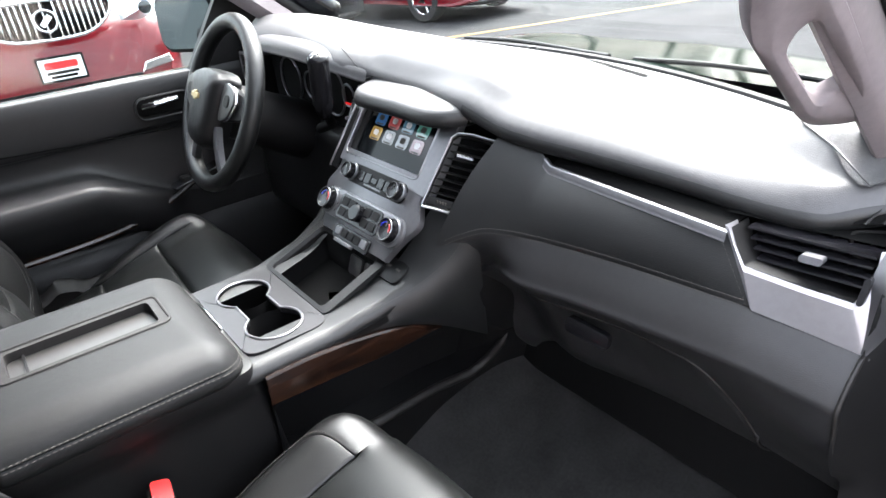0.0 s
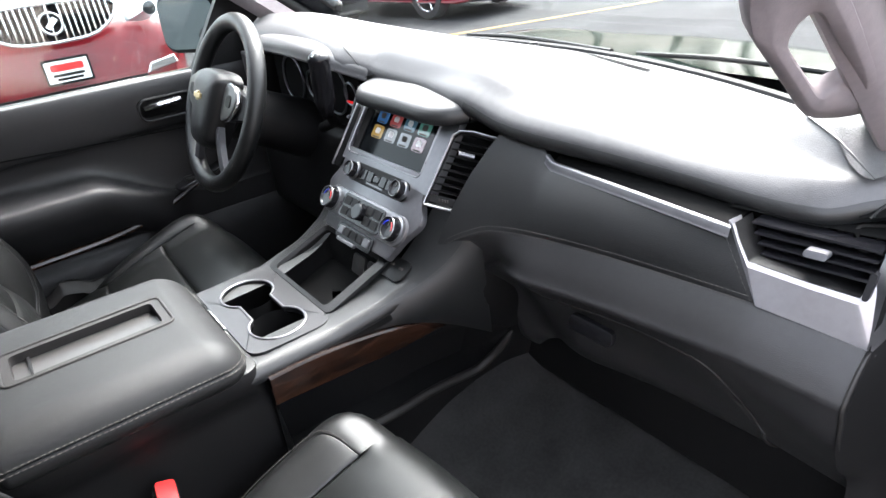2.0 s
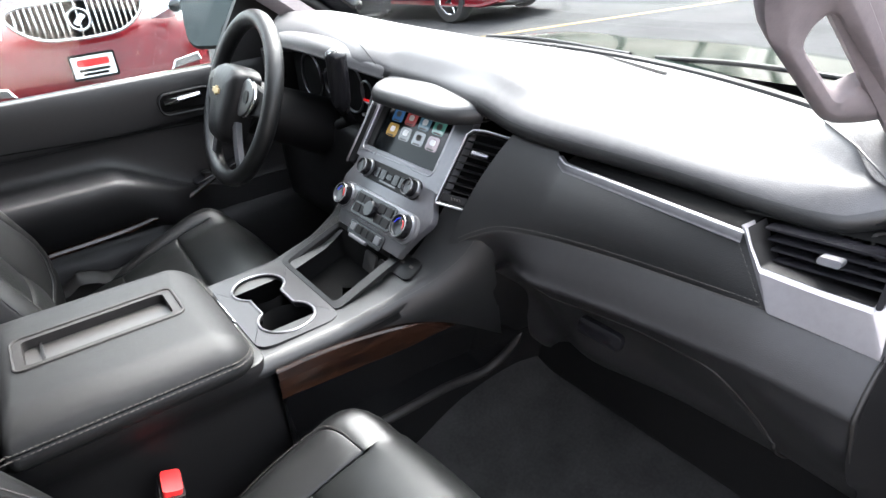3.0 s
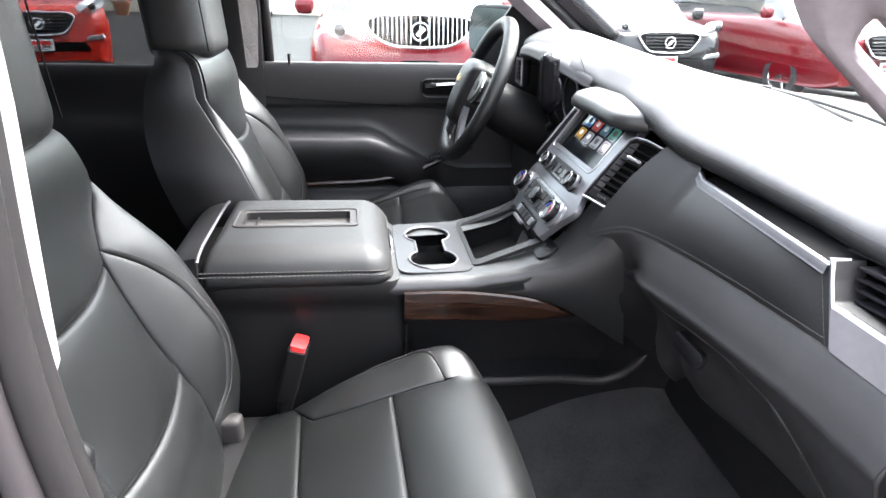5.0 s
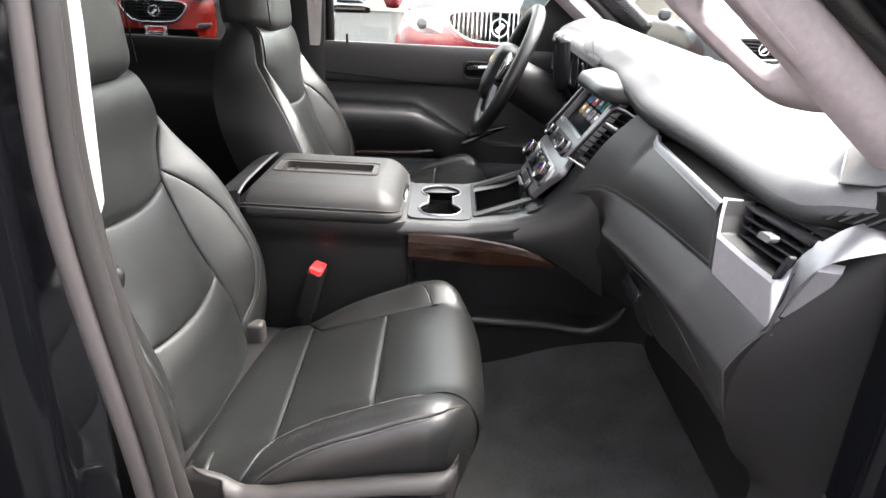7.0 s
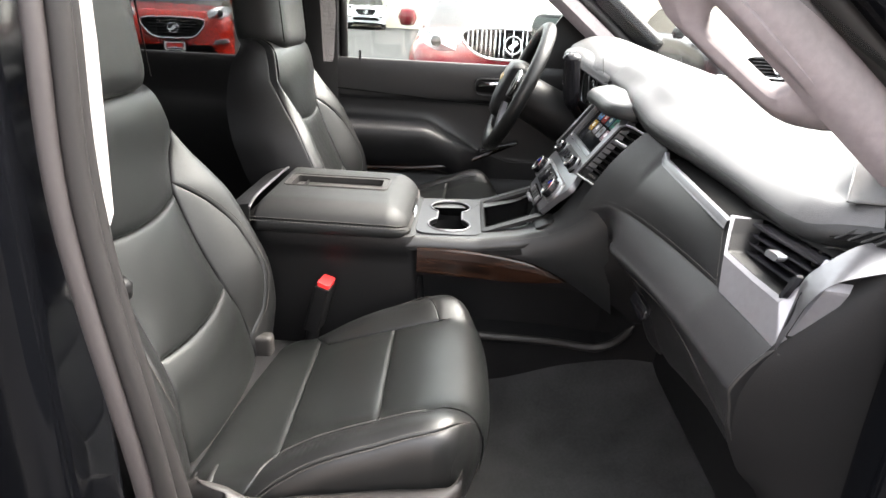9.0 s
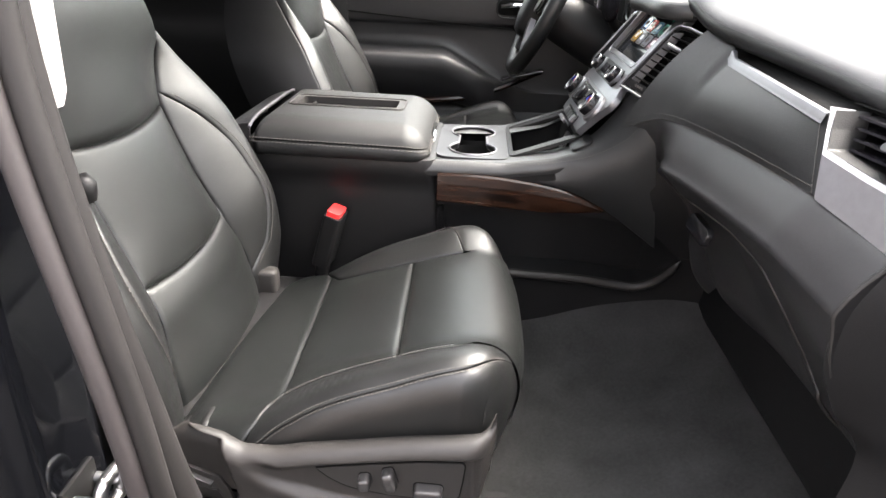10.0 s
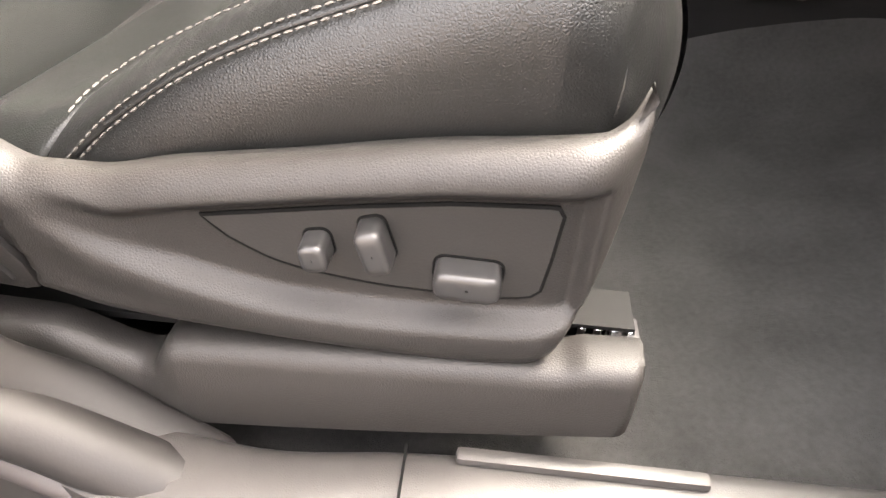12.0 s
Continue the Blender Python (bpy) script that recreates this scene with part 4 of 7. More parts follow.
def along(pts, n=7):
    """Even steps along the sides of a closed outline."""
    P = [np.array(p, float) for p in pts]
    out = []
    for a, b in zip(P, P[1:] + P[:1]):
        out += [tuple(a + (b - a) * w) for w in (0.02, 0.1, 0.3, 0.5, 0.7, 0.9, 0.98)]
    return out


blend = lambda f, o: [(x + (a - x) * f, y + (b - y) * f - o, z + (c_ - z) * f) for (x, y, z), (a, b, c_) in zip(V_IN, V_OUT)]
ARM = (0, 7, 6, 5, 4, 3, 2)
open_along = lambda pts: along([pts[k] for k in ARM])[:-7]
bez = part("vent_bezel", grid([open_along(V_IN), open_along(blend(0.10, 0.003)), open_along(blend(0.5, 0.002)), open_along(V_OUT), open_along([(x, y + 0.025, z - 0.002) for x, y, z in V_OUT])]), BEZELSILVER, dash, "satin silver vent surround", 22)
part("vent_well", grid([open_along([(x, y + 0.001, z) for x, y, z in V_IN]), open_along([(x, y + 0.035, z) for x, y, z in V_IN])]), PLASTIC, bez, "black vent well")
e1 = spl([(0.710, 0.494, 1.179), (0.724, 0.496, 1.215), (0.730, 0.506, 1.250), (0.731, 0.530, 1.270), (0.731, 0.600, 1.288)], 20)
e2 = spl([(0.7095, 0.492, 1.180), (0.716, 0.499, 1.216), (0.717, 0.503, 1.245), (0.717, 0.525, 1.272), (0.716, 0.560, 1.292), (0.714, 0.620, 1.305)], 20)
e3 = spl([(0.706, 0.493, 1.182), (0.700, 0.505, 1.230), (0.694, 0.513, 1.255), (0.694, 0.533, 1.276), (0.696, 0.563, 1.297), (0.698, 0.620, 1.308)], 20)
part("end_band", grid([e1, e2, e3]), SILVER, bez, "satin silver trim turning up at the dash end", 60)
Mv = Matrix(((1, 0, 0, 0), (0.13, 0.45, 1, 0.487 - 0.13 * 0.56 - 0.45 * 1.24), (0, 1, 0, 0), (0, 0, 0, 1)))
part("vent_back", prism(vi, Mv @ Matrix.Translation((0, 0, 0.045)), 0.004), DARK, bez)
for k in range(4):
    z = 1.243 + k * 0.0092
    x0 = 0.590 - (z - 1.24) * 0.7
    part("vent_slat", prism([(x0, z - 0.0011), (0.690, z - 0.0011), (0.690, z + 0.0011), (x0, z + 0.0011)], Mv @ Matrix.Translation((0, 0, 0.006)), 0.024), GLOSS, bez)
for k in range(5):
    x = 0.612 + 0.017 * k
    part("vent_vane", prism([(x - 0.001, 1.238), (x + 0.001, 1.238), (x + 0.001 - 0.004, 1.272), (x - 0.005, 1.272)], Mv @ Matrix.Translation((0, 0, 0.028)), 0.012), PLASTIC, bez)
part("vent_tab", prism(rrect(0.022, 0.007, 0.003, cx=0.640, cy=1.2585), Mv @ Matrix.Translation((0, 0, -0.004)), 0.010), SILVER, bez, "silver vent tab")
part("vent_wheel", prism(rrect(0.006, 0.026, 0.003, cx=0.694, cy=1.245), Mv @ Matrix.Translation((0, 0, -0.008)), 0.006), GLOSS, bez, "black ribbed vent wheel")
side_vent = thing("side_demister", "small black slatted demister vent at the dash end", "air vent", "", (0.69, 0.57, 1.30))
part("vent_back", grid([[(0.655, 0.548, 1.288), (0.722, 0.575, 1.300)], [(0.655, 0.565, 1.300), (0.722, 0.590, 1.315)]]), DARK, side_vent)
for k in range(4):
    x = 0.665 + k * 0.014
    part("vent_slat", tube([(x, 0.549 + k * 0.005, 1.290 + k * 0.003), (x + 0.006, 0.566 + k * 0.005, 1.303 + k * 0.003)], 0.0015, 6), PLASTIC, side_vent)
# small side demister vent behind the corner of the pad
Md = Matrix.Translation((0.682, 0.556, 1.268)) @ Matrix.Rotation(radians(38), 4, "Z") @ Matrix.Rotation(radians(30), 4, "X")
dv = part("demister_vent", ring_plate(rrect(0.056, 0.036, 0.010), rrect(0.050, 0.030, 0.008), Md, 0.003), SHIELD, dash, "dark grey side demister surround")
part("demister_well", prism(rrect(0.053, 0.033, 0.008), Md @ Matrix.Translation((0, 0, -0.006)), 0.002), DARK, dv)
for k in (-1, 0, 1):
    part("demister_slat", box(-0.026, 0.026, 0.009 * k - 0.001, 0.009 * k + 0.001, -0.004, 0.002), PLASTIC, dv).data.transform(Md)
# knee panel and glove box: a sloping ledge, a soft crease, a receding face


def knee_profile(x):
    xb = min(max(x, 0.16), 0.601)
    y, z = pbot(xb)
    if x > 0.601:
        y += (x - 0.601) * 0.18
        z -= (x - 0.601) * 0.17
    k_ = min(1.0, max(0.0, (x - 0.17) / 0.15))
    out = lerp((0.14, 0.25, 0.45, 0.72), (0.004, 0.022, 0.030, 0.034), x) - 0.060 * (1 - k_ * k_ * (3 - 2 * k_))
    fall = lerp((0.14, 0.25, 0.45, 0.72), (0.075, 0.066, 0.060, 0.054), x)
    yc, zc = y - out, z - fall
    f = lerp((0.45, 0.70), (1, 0), x)
    return [(y + 0.02, z + 0.004), (y + 0.002, z - 0.001), (y - out * 0.55, z - fall * 0.45), (yc + 0.004, zc + 0.010), (yc + 0.001, zc), (yc + 0.004 + 0.006 * f, zc - 0.012), (yc + 0.016 + 0.040 * f, zc - 0.06), (yc + 0.060 + 0.035 * f, zc - 0.125), (yc + 0.105 + 0.02 * f, zc - 0.19), (yc + 0.19, zc - 0.25)]


rows = [[(x, *p) for p in spl(knee_profile(x), 45)] for x in np.linspace(0.14, 0.7075, 48)]
part("knee_panel", grid(rows), KNEE, dash, "grained black lower dash", 180)
rows = []
for x in np.linspace(0.25, 0.605, 40):
    e = max(0, (x - 0.53) / 0.075)
    P = spl(knee_profile(x), 180)
    a0 = 112 + 40 * e ** 2.5
    rows.append([])
    for k in range(11):
        q = P[int(min(178, a0 + k * (176 - a0) / 10))]
        rows[-1].append((x, q[0] - 0.004 * math.sin(min(1, k / 1.5) * 1.57), q[1]))
part("glove_box_door", grid(rows), KNEE, dash, "black glove box door", 180)
# paler tube draws the highlight along the glove box seam
part("glove_box_glint", tube([r[0] for r in rows] + [(r[0][0] + 0.003, r[0][1], r[0][2]) for r in (rows[-1],)] + [(0.608, p[1], p[2]) for p in rows[-1][1:]], 0.0022, 8), SHIELD, dash, "paler line along the glove box seam, a painted highlight", 180)
part("ledge_end", tube([(0.704, 0.490, 1.172), (0.711, 0.497, 1.176), (0.712, 0.524, 1.181)], 0.003, 8), SHIELD, dash, "grey edge at the end of the ledge")
part("glove_latch", prism(rrect(0.075, 0.022, 0.008), Matrix(((1, 0, 0, 0.402), (0, 0.3, -1, 0.450), (0, 1, 0, 1.079), (0, 0, 0, 1))), 0.008, 0.003), GLOSS, dash, "black glove box latch")
prof = spl(knee_profile(0.708), 45)
cap = [(y, z) for y, z in prof] + [(0.70, 0.82), (0.70, 1.29), (0.60, 1.286), (0.53, 1.266), (0.505, 1.245), (0.497, 1.20)]
part("dash_end_cover", prism(cap, Matrix(((0, 0, 1, 0.7070), (1, 0, 0, 0), (0, 1, 0, 0), (0, 0, 0, 1))), 0.004), PLASTIC, dash, "black dash end cover")
part("end_cover_rim", tube([(0.7085, y, z) for y, z in prof[4:44:2]], 0.0025, 8), SHIELD, dash, "grey edge of the end cover")
# centre stack: a reclined silver face
F0, F1 = Vector((0, 0.492, 1.345)), Vector((0, 0.325, 1.118))
fd = (F1 - F0)
fd.normalize()
fn = Vector((1, 0, 0)).cross(fd).normalized()
if fn.y > 0:
    fn = -fn
fx = (-fd).cross(fn)
MF = Matrix(((fx.x, -fd.x, fn.x, F0.x), (fx.y, -fd.y, fn.y, F0.y), (fx.z, -fd.z, fn.z, F0.z), (0, 0, 0, 1)))
SX = 1 if fx.x > 0 else -1


def on_stack(p):
    """Metres down the face from its top for a place in space."""
    return -(Vector(p) - F0).dot(fd), (Vector(p) - F0).dot(fn)


CLIMATE = mat("climate_silver", (0.18, 0.18, 0.187), 0.30, metal=0.8, vary=0.06)
stack = thing("center_stack", "satin silver centre stack with touch screen and climate knobs", "dashboard controls", "", tuple(F1))
face = [tuple(p) for p in spl([(0.115, 0.0), (0.128, -0.05), (0.130, -0.12), (0.125, -0.17), (0.142, -0.205), (0.12, -0.24), (0.10, -0.28)], 24)]
face = face + [(-x, y) for x, y in reversed(face)]
part("stack_face", prism([(x, y) for x, y in face if y <= -0.124] , MF, 0.012, 0.004, 2), SILVER, stack, "satin silver lower face")
opening = rrect(0.222, 0.110, 0.012, 4, -0.013 * SX, -0.089)


def out_to(outline, pts, c):
    """For each point, the place where its ray from c meets a closed outline."""
    res = []
    for x, y in pts:
        dx, dy_ = x - c[0], y - c[1]
        best = 9.0
        for (ax, ay), (bx, by) in zip(outline, outline[1:] + outline[:1]):
            ex, ey = bx - ax, by - ay
            det = dx * -ey + dy_ * ex
            if abs(det) < 1e-12:
                continue
            k = ((ax - c[0]) * -ey + (ay - c[1]) * ex) / det
            w = (dx * (ay - c[1]) - dy_ * (ax - c[0])) / det
            if k > 0 and -1e-6 <= w <= 1 + 1e-6:
                best = min(best, k)
        res.append((c[0] + dx * best, c[1] + dy_ * best))
    return res


wide = [(SX * x, y) for x, y in ((-0.130, 0.004), (0.128, 0.004), (0.138, -0.03), (0.143, -0.08), (0.140, -0.165), (0.10, -0.160), (-0.10, -0.160), (-0.136, -0.165), (-0.141, -0.08), (-0.138, -0.03))]
dense = [tuple(np.array(a) * (1 - w) + np.array(b) * w) for a, b in zip(opening, opening[1:] + opening[:1]) for w in (0, 0.25, 0.5, 0.75)]
part("screen_surround", ring_plate(out_to(wide, dense, (-0.013 * SX, -0.089)), dense, MF, 0.013), SILVER, stack, "satin silver screen surround")
part("surround_edge", tube([tuple(MF @ Vector((x, y, 0.0128))) for x, y in opening], 0.0016, 6, True), CLIMATE, stack, "bright edge round the screen")
part("screen_well", ring_plate(opening, rrect(0.196, 0.094, 0.006, 4, -0.008 * SX, -0.088), MF @ Matrix.Translation((0, 0, 0.0015)), 0.004), PLASTIC, stack, "recessed black screen frame")
screen = part("screen", prism(rrect(0.200, 0.098, 0.006, cy=-0.088, cx=-0.008 * SX), MF, 0.003), SCREEN, stack, "glossy black touch screen")
ICON = [(0.05, 0.14, 0.30), (0.34, 0.07, 0.07), (0.07, 0.14, 0.19), (0.08, 0.22, 0.18), (0.36, 0.22, 0.06), (0.20, 0.20, 0.21), (0.21, 0.22, 0.24), (0.25, 0.18, 0.20)]
for k, c in enumerate(ICON):
    ix, iy = SX * (-0.070 + 0.041 * (k % 4)), -0.0665 - 0.0275 * (k // 4)
    part("app_icon", prism(rrect(0.031, 0.0235, 0.005, cx=ix, cy=iy), MF @ Matrix.Translation((0, 0, 0.003)), 0.0008), glow_mat("icon", c, 0.02), screen)
    part("icon_mark", prism(rrect(0.014, 0.010, 0.004, cx=ix, cy=iy + 0.002), MF @ Matrix.Translation((0, 0, 0.0038)), 0.0005), WHITEPLATE if k % 3 else THREAD, screen)
    part("icon_caption", prism(rrect(0.020, 0.0025, 0.001, cx=ix, cy=iy - 0.0095), MF @ Matrix.Translation((0, 0, 0.0038)), 0.0005), THREAD, screen)
for cx_, w_ in ((-0.085, 0.014), (0.062, 0.020)):
    part("status_mark", prism(rrect(w_, 0.005, 0.001, cx=SX * cx_, cy=-0.0455), MF @ Matrix.Translation((0, 0, 0.003)), 0.0006), glow_mat("status_green", (0.03, 0.22, 0.16), 0.02), screen)
brow_rows = []
for q in np.linspace(0, 1, 25):
    x = -0.125 + 0.275 * q
    e = abs(2 * q - 1)
    y0 = 0.416 + (0.049 if q > 0.5 else 0.020) * e ** 7
    z0 = 1.327 - 0.003 * e
    pts = [(y0 + 0.08, z0 - 0.004), (y0 + 0.012, z0 + 0.000), (y0 + 0.001, z0 + 0.006), (y0 + 0.002, z0 + 0.014), (y0 + 0.012, z0 + 0.0205), (y0 + 0.05, z0 + 0.0285), (y0 + 0.11, z0 + 0.038), (y0 + 0.15, z0 + 0.039)]
    brow_rows.append([(x, *p) for p in spl(pts, 24)])
ends_ = [[(x + d_, y, min(z, 1.3225)) for x, y, z in r] for r, d_ in ((brow_rows[0], -0.003), (brow_rows[-1], 0.003))]
brow_rows = [ends_[0]] + [[(x - 0.002, y, z - 0.003) for x, y, z in brow_rows[0]]] + brow_rows + [[(x + 0.002, y, z - 0.003) for x, y, z in brow_rows[-1]]] + [ends_[1]]
part("screen_brow", grid(brow_rows), DASH_LIT, dash, "padded vinyl hood over the screen", 180)
# darker skin over the front of the hood, its shade put into the colour
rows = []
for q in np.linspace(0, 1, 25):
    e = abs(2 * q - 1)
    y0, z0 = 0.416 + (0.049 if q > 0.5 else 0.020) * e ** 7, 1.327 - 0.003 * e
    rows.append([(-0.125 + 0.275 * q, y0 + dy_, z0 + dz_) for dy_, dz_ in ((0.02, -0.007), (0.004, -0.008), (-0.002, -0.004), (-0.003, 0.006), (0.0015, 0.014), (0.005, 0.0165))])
part("brow_lip_shaded", grid(rows), DASHLEATHER, dash, "front edge of the screen hood, coloured dark as its shaded side", 180)


def knob(parent, p, r, depth, label):
    a, _ = on_stack(p)
    m = MF @ Matrix.Translation((SX * p[0], a, 0.014))
    k = part("knob", lathe([(r, 0), (r, depth * 0.75), (r * 0.95, depth * 0.95), (r * 0.88, depth), (r * 0.80, depth * 0.97), (r * 0.74, depth * 0.86), (0.001, depth * 0.82)], m, 32), GLOSS, parent, label)
    part("knob_edge", lathe([(r * 0.86, depth * 0.99), (r * 0.93, depth * 1.01), (r * 0.97, depth * 0.95), (r * 0.90, depth * 0.93)], m, 32, False), CLIMATE, k, "thin silver edge")
    part("knob_pointer", prism(rrect(r * 0.10, r * 0.5, r * 0.04, cy=r * 0.42), m @ Matrix.Translation((0, 0, depth * 0.85)), 0.0008), THREAD, k, "pale pointer line")
    part("knob_ring", lathe([(r * 1.16, -0.002), (r * 1.16, depth * 0.25), (r * 1.05, depth * 0.35), (r * 0.99, depth * 0.3)], m, 32), SILVER, k, "satin silver ring")
    return k


for x in (-0.072, 0.073):
    knob(stack, (x, 0.367, 1.224), 0.014, 0.018, "round black audio knob")
for x in (-0.098, 0.096):
    tk = knob(stack, (x, 0.339, 1.170), 0.0195, 0.020, "round black temperature knob")
    a_, _ = on_stack((x, 0.339, 1.170))
    for c0, c1, mt_ in ((100, 170, glow_mat("cold_mark", (0.02, 0.03, 0.30), 0.01)), (-10, 60, glow_mat("warm_mark", (0.32, 0.02, 0.02), 0.01))):
        part("temperature_mark", tube([tuple(MF @ Vector((SX * x + 0.0115 * math.cos(radians(g)), a_ + 0.0115 * math.sin(radians(g)), 0.032))) for g in np.linspace(c0, c1, 8)], 0.0012, 6), mt_, tk, "coloured temperature scale")
a, _ = on_stack((0, 0.367, 1.224))
Z1 = MF @ Matrix.Translation((0, 0, 0.0125))
ap_ = part("audio_panel", prism(rrect(0.178, 0.034, 0.015, cy=a), Z1, 0.003, 0.001, 1), PLASTIC, stack, "black audio control strip")
for k in range(5):
    part("audio_button", prism(rrect(0.017, 0.018 if k != 2 else 0.010, 0.002, cx=-0.040 + 0.020 * k, cy=a), Z1 @ Matrix.Translation((0, 0, 0.0028)), 0.0025, 0.0008, 1), GLOSS, ap_)
part("disc_slot", prism(rrect(0.05, 0.003, 0.001, cy=a - 0.0115), Z1 @ Matrix.Translation((0, 0, 0.003)), 0.001), SILVER, ap_, "silver edge of the slot")
b_, _ = on_stack((0, 0.339, 1.170))
bar = part("climate_bar", prism(rrect(0.250, 0.050, 0.024, 6, cy=b_), Z1, 0.006, 0.003, 2), CLIMATE, stack, "raised satin silver climate bar")
cp = part("climate_panel", prism(rrect(0.128, 0.042, 0.008, cy=b_), Z1 @ Matrix.Translation((0, 0, 0.006)), 0.002), GLOSS, bar, "gloss black climate panel")
for r_ in (-1, 1):
    for k in (-2, -1, 1, 2):
        part("climate_button", prism(rrect(0.019, 0.015, 0.002, cx=0.023 * k + (0.001 if k > 0 else -0.001), cy=b_ + 0.0092 * r_), Z1 @ Matrix.Translation((0, 0, 0.0078)), 0.0018, 0.0006, 1), PLASTIC, cp)
part("fan_knob", lathe([(0.0145, 0), (0.0145, 0.009), (0.0125, 0.011), (0.001, 0.011)], Z1 @ Matrix.Translation((0, b_, 0.008)), 24), GLOSS, cp, "round fan knob")
sr = part("switch_strip", prism(rrect(0.112, 0.026, 0.007, cy=b_ - 0.043), Z1, 0.003, 0.001, 1), GLOSS, stack, "gloss black switch strip")
for k in range(5):
    part("row_switch", prism(rrect(0.017, 0.014, 0.002, cx=-0.040 + 0.020 * k, cy=b_ - 0.041), Z1 @ Matrix.Translation((0, 0, 0.0028)), 0.003, 0.001, 1), (SILVER, PLASTIC, PLASTIC, PLASTIC, SILVER)[k], sr)
part("usb_door", prism(rrect(0.055, 0.006, 0.002, cx=-0.012, cy=b_ - 0.0565), Z1 @ Matrix.Translation((0, 0, 0.002)), 0.006, 0.001, 1), SILVER, sr, "silver pull bar")
# leather cheeks between the stack and the passenger and driver panels
for sg in (1, -1):
    ca = spl([(0.112, 0.255, 1.0785), (0.106, 0.290, 1.088), (0.099, 0.322, 1.105), (0.106, 0.350, 1.130), (0.122, 0.372, 1.166), (0.136, 0.392, 1.202), (0.142, 0.402, 1.212)], 28)
    cb = spl([(0.134, 0.255, 1.0790), (0.139, 0.290, 1.0885), (0.147, 0.322, 1.102), (0.157, 0.352, 1.120), (0.172, 0.382, 1.148), (0.186, 0.402, 1.176), (0.190, 0.412, 1.190)], 28)
    cc = spl([(0.1425, 0.255, 1.071), (0.149, 0.290, 1.079), (0.160, 0.322, 1.088), (0.174, 0.354, 1.104), (0.190, 0.388, 1.130), (0.200, 0.406, 1.158), (0.204, 0.416, 1.172)], 28)
    cd = spl([(0.138, 0.255, 1.050), (0.146, 0.290, 1.052), (0.160, 0.322, 1.058), (0.176, 0.358, 1.072), (0.192, 0.396, 1.096), (0.204, 0.420, 1.130), (0.206, 0.425, 1.150)], 28)
    wt = lambda y: lerp((0.25, 0.31, 0.375, 0.43, 0.48), (1.047, 1.038, 1.010, 0.972, 0.935), y)
    ce = spl([(side_x(y, wt(y)) + lerp((0.255, 0.33), (0.0, 0.009), y), y, wt(y)) for y in (0.255, 0.290, 0.322, 0.358, 0.396, 0.436, 0.470)], 28)
    cf = [(x - 0.012, y, z - 0.004) for x, y, z in ce]
    part("stack_cheek", grid([[(sg * x, y, z) for x, y, z in c_] for c_ in (ca, cb, cc, cd, ce, cf)]), DASHLEATHER, dash, "black leather cheek beside the stack", 180)
    part("stitching", stitch([(sg * (a[0] * 0.3 + q[0] * 0.7), a[1] * 0.3 + q[1] * 0.7 - 0.002, a[2] * 0.3 + q[2] * 0.7 + 0.002) for a, q in zip(cb, cc)]), THREAD, dash, "pale grey contrast thread")
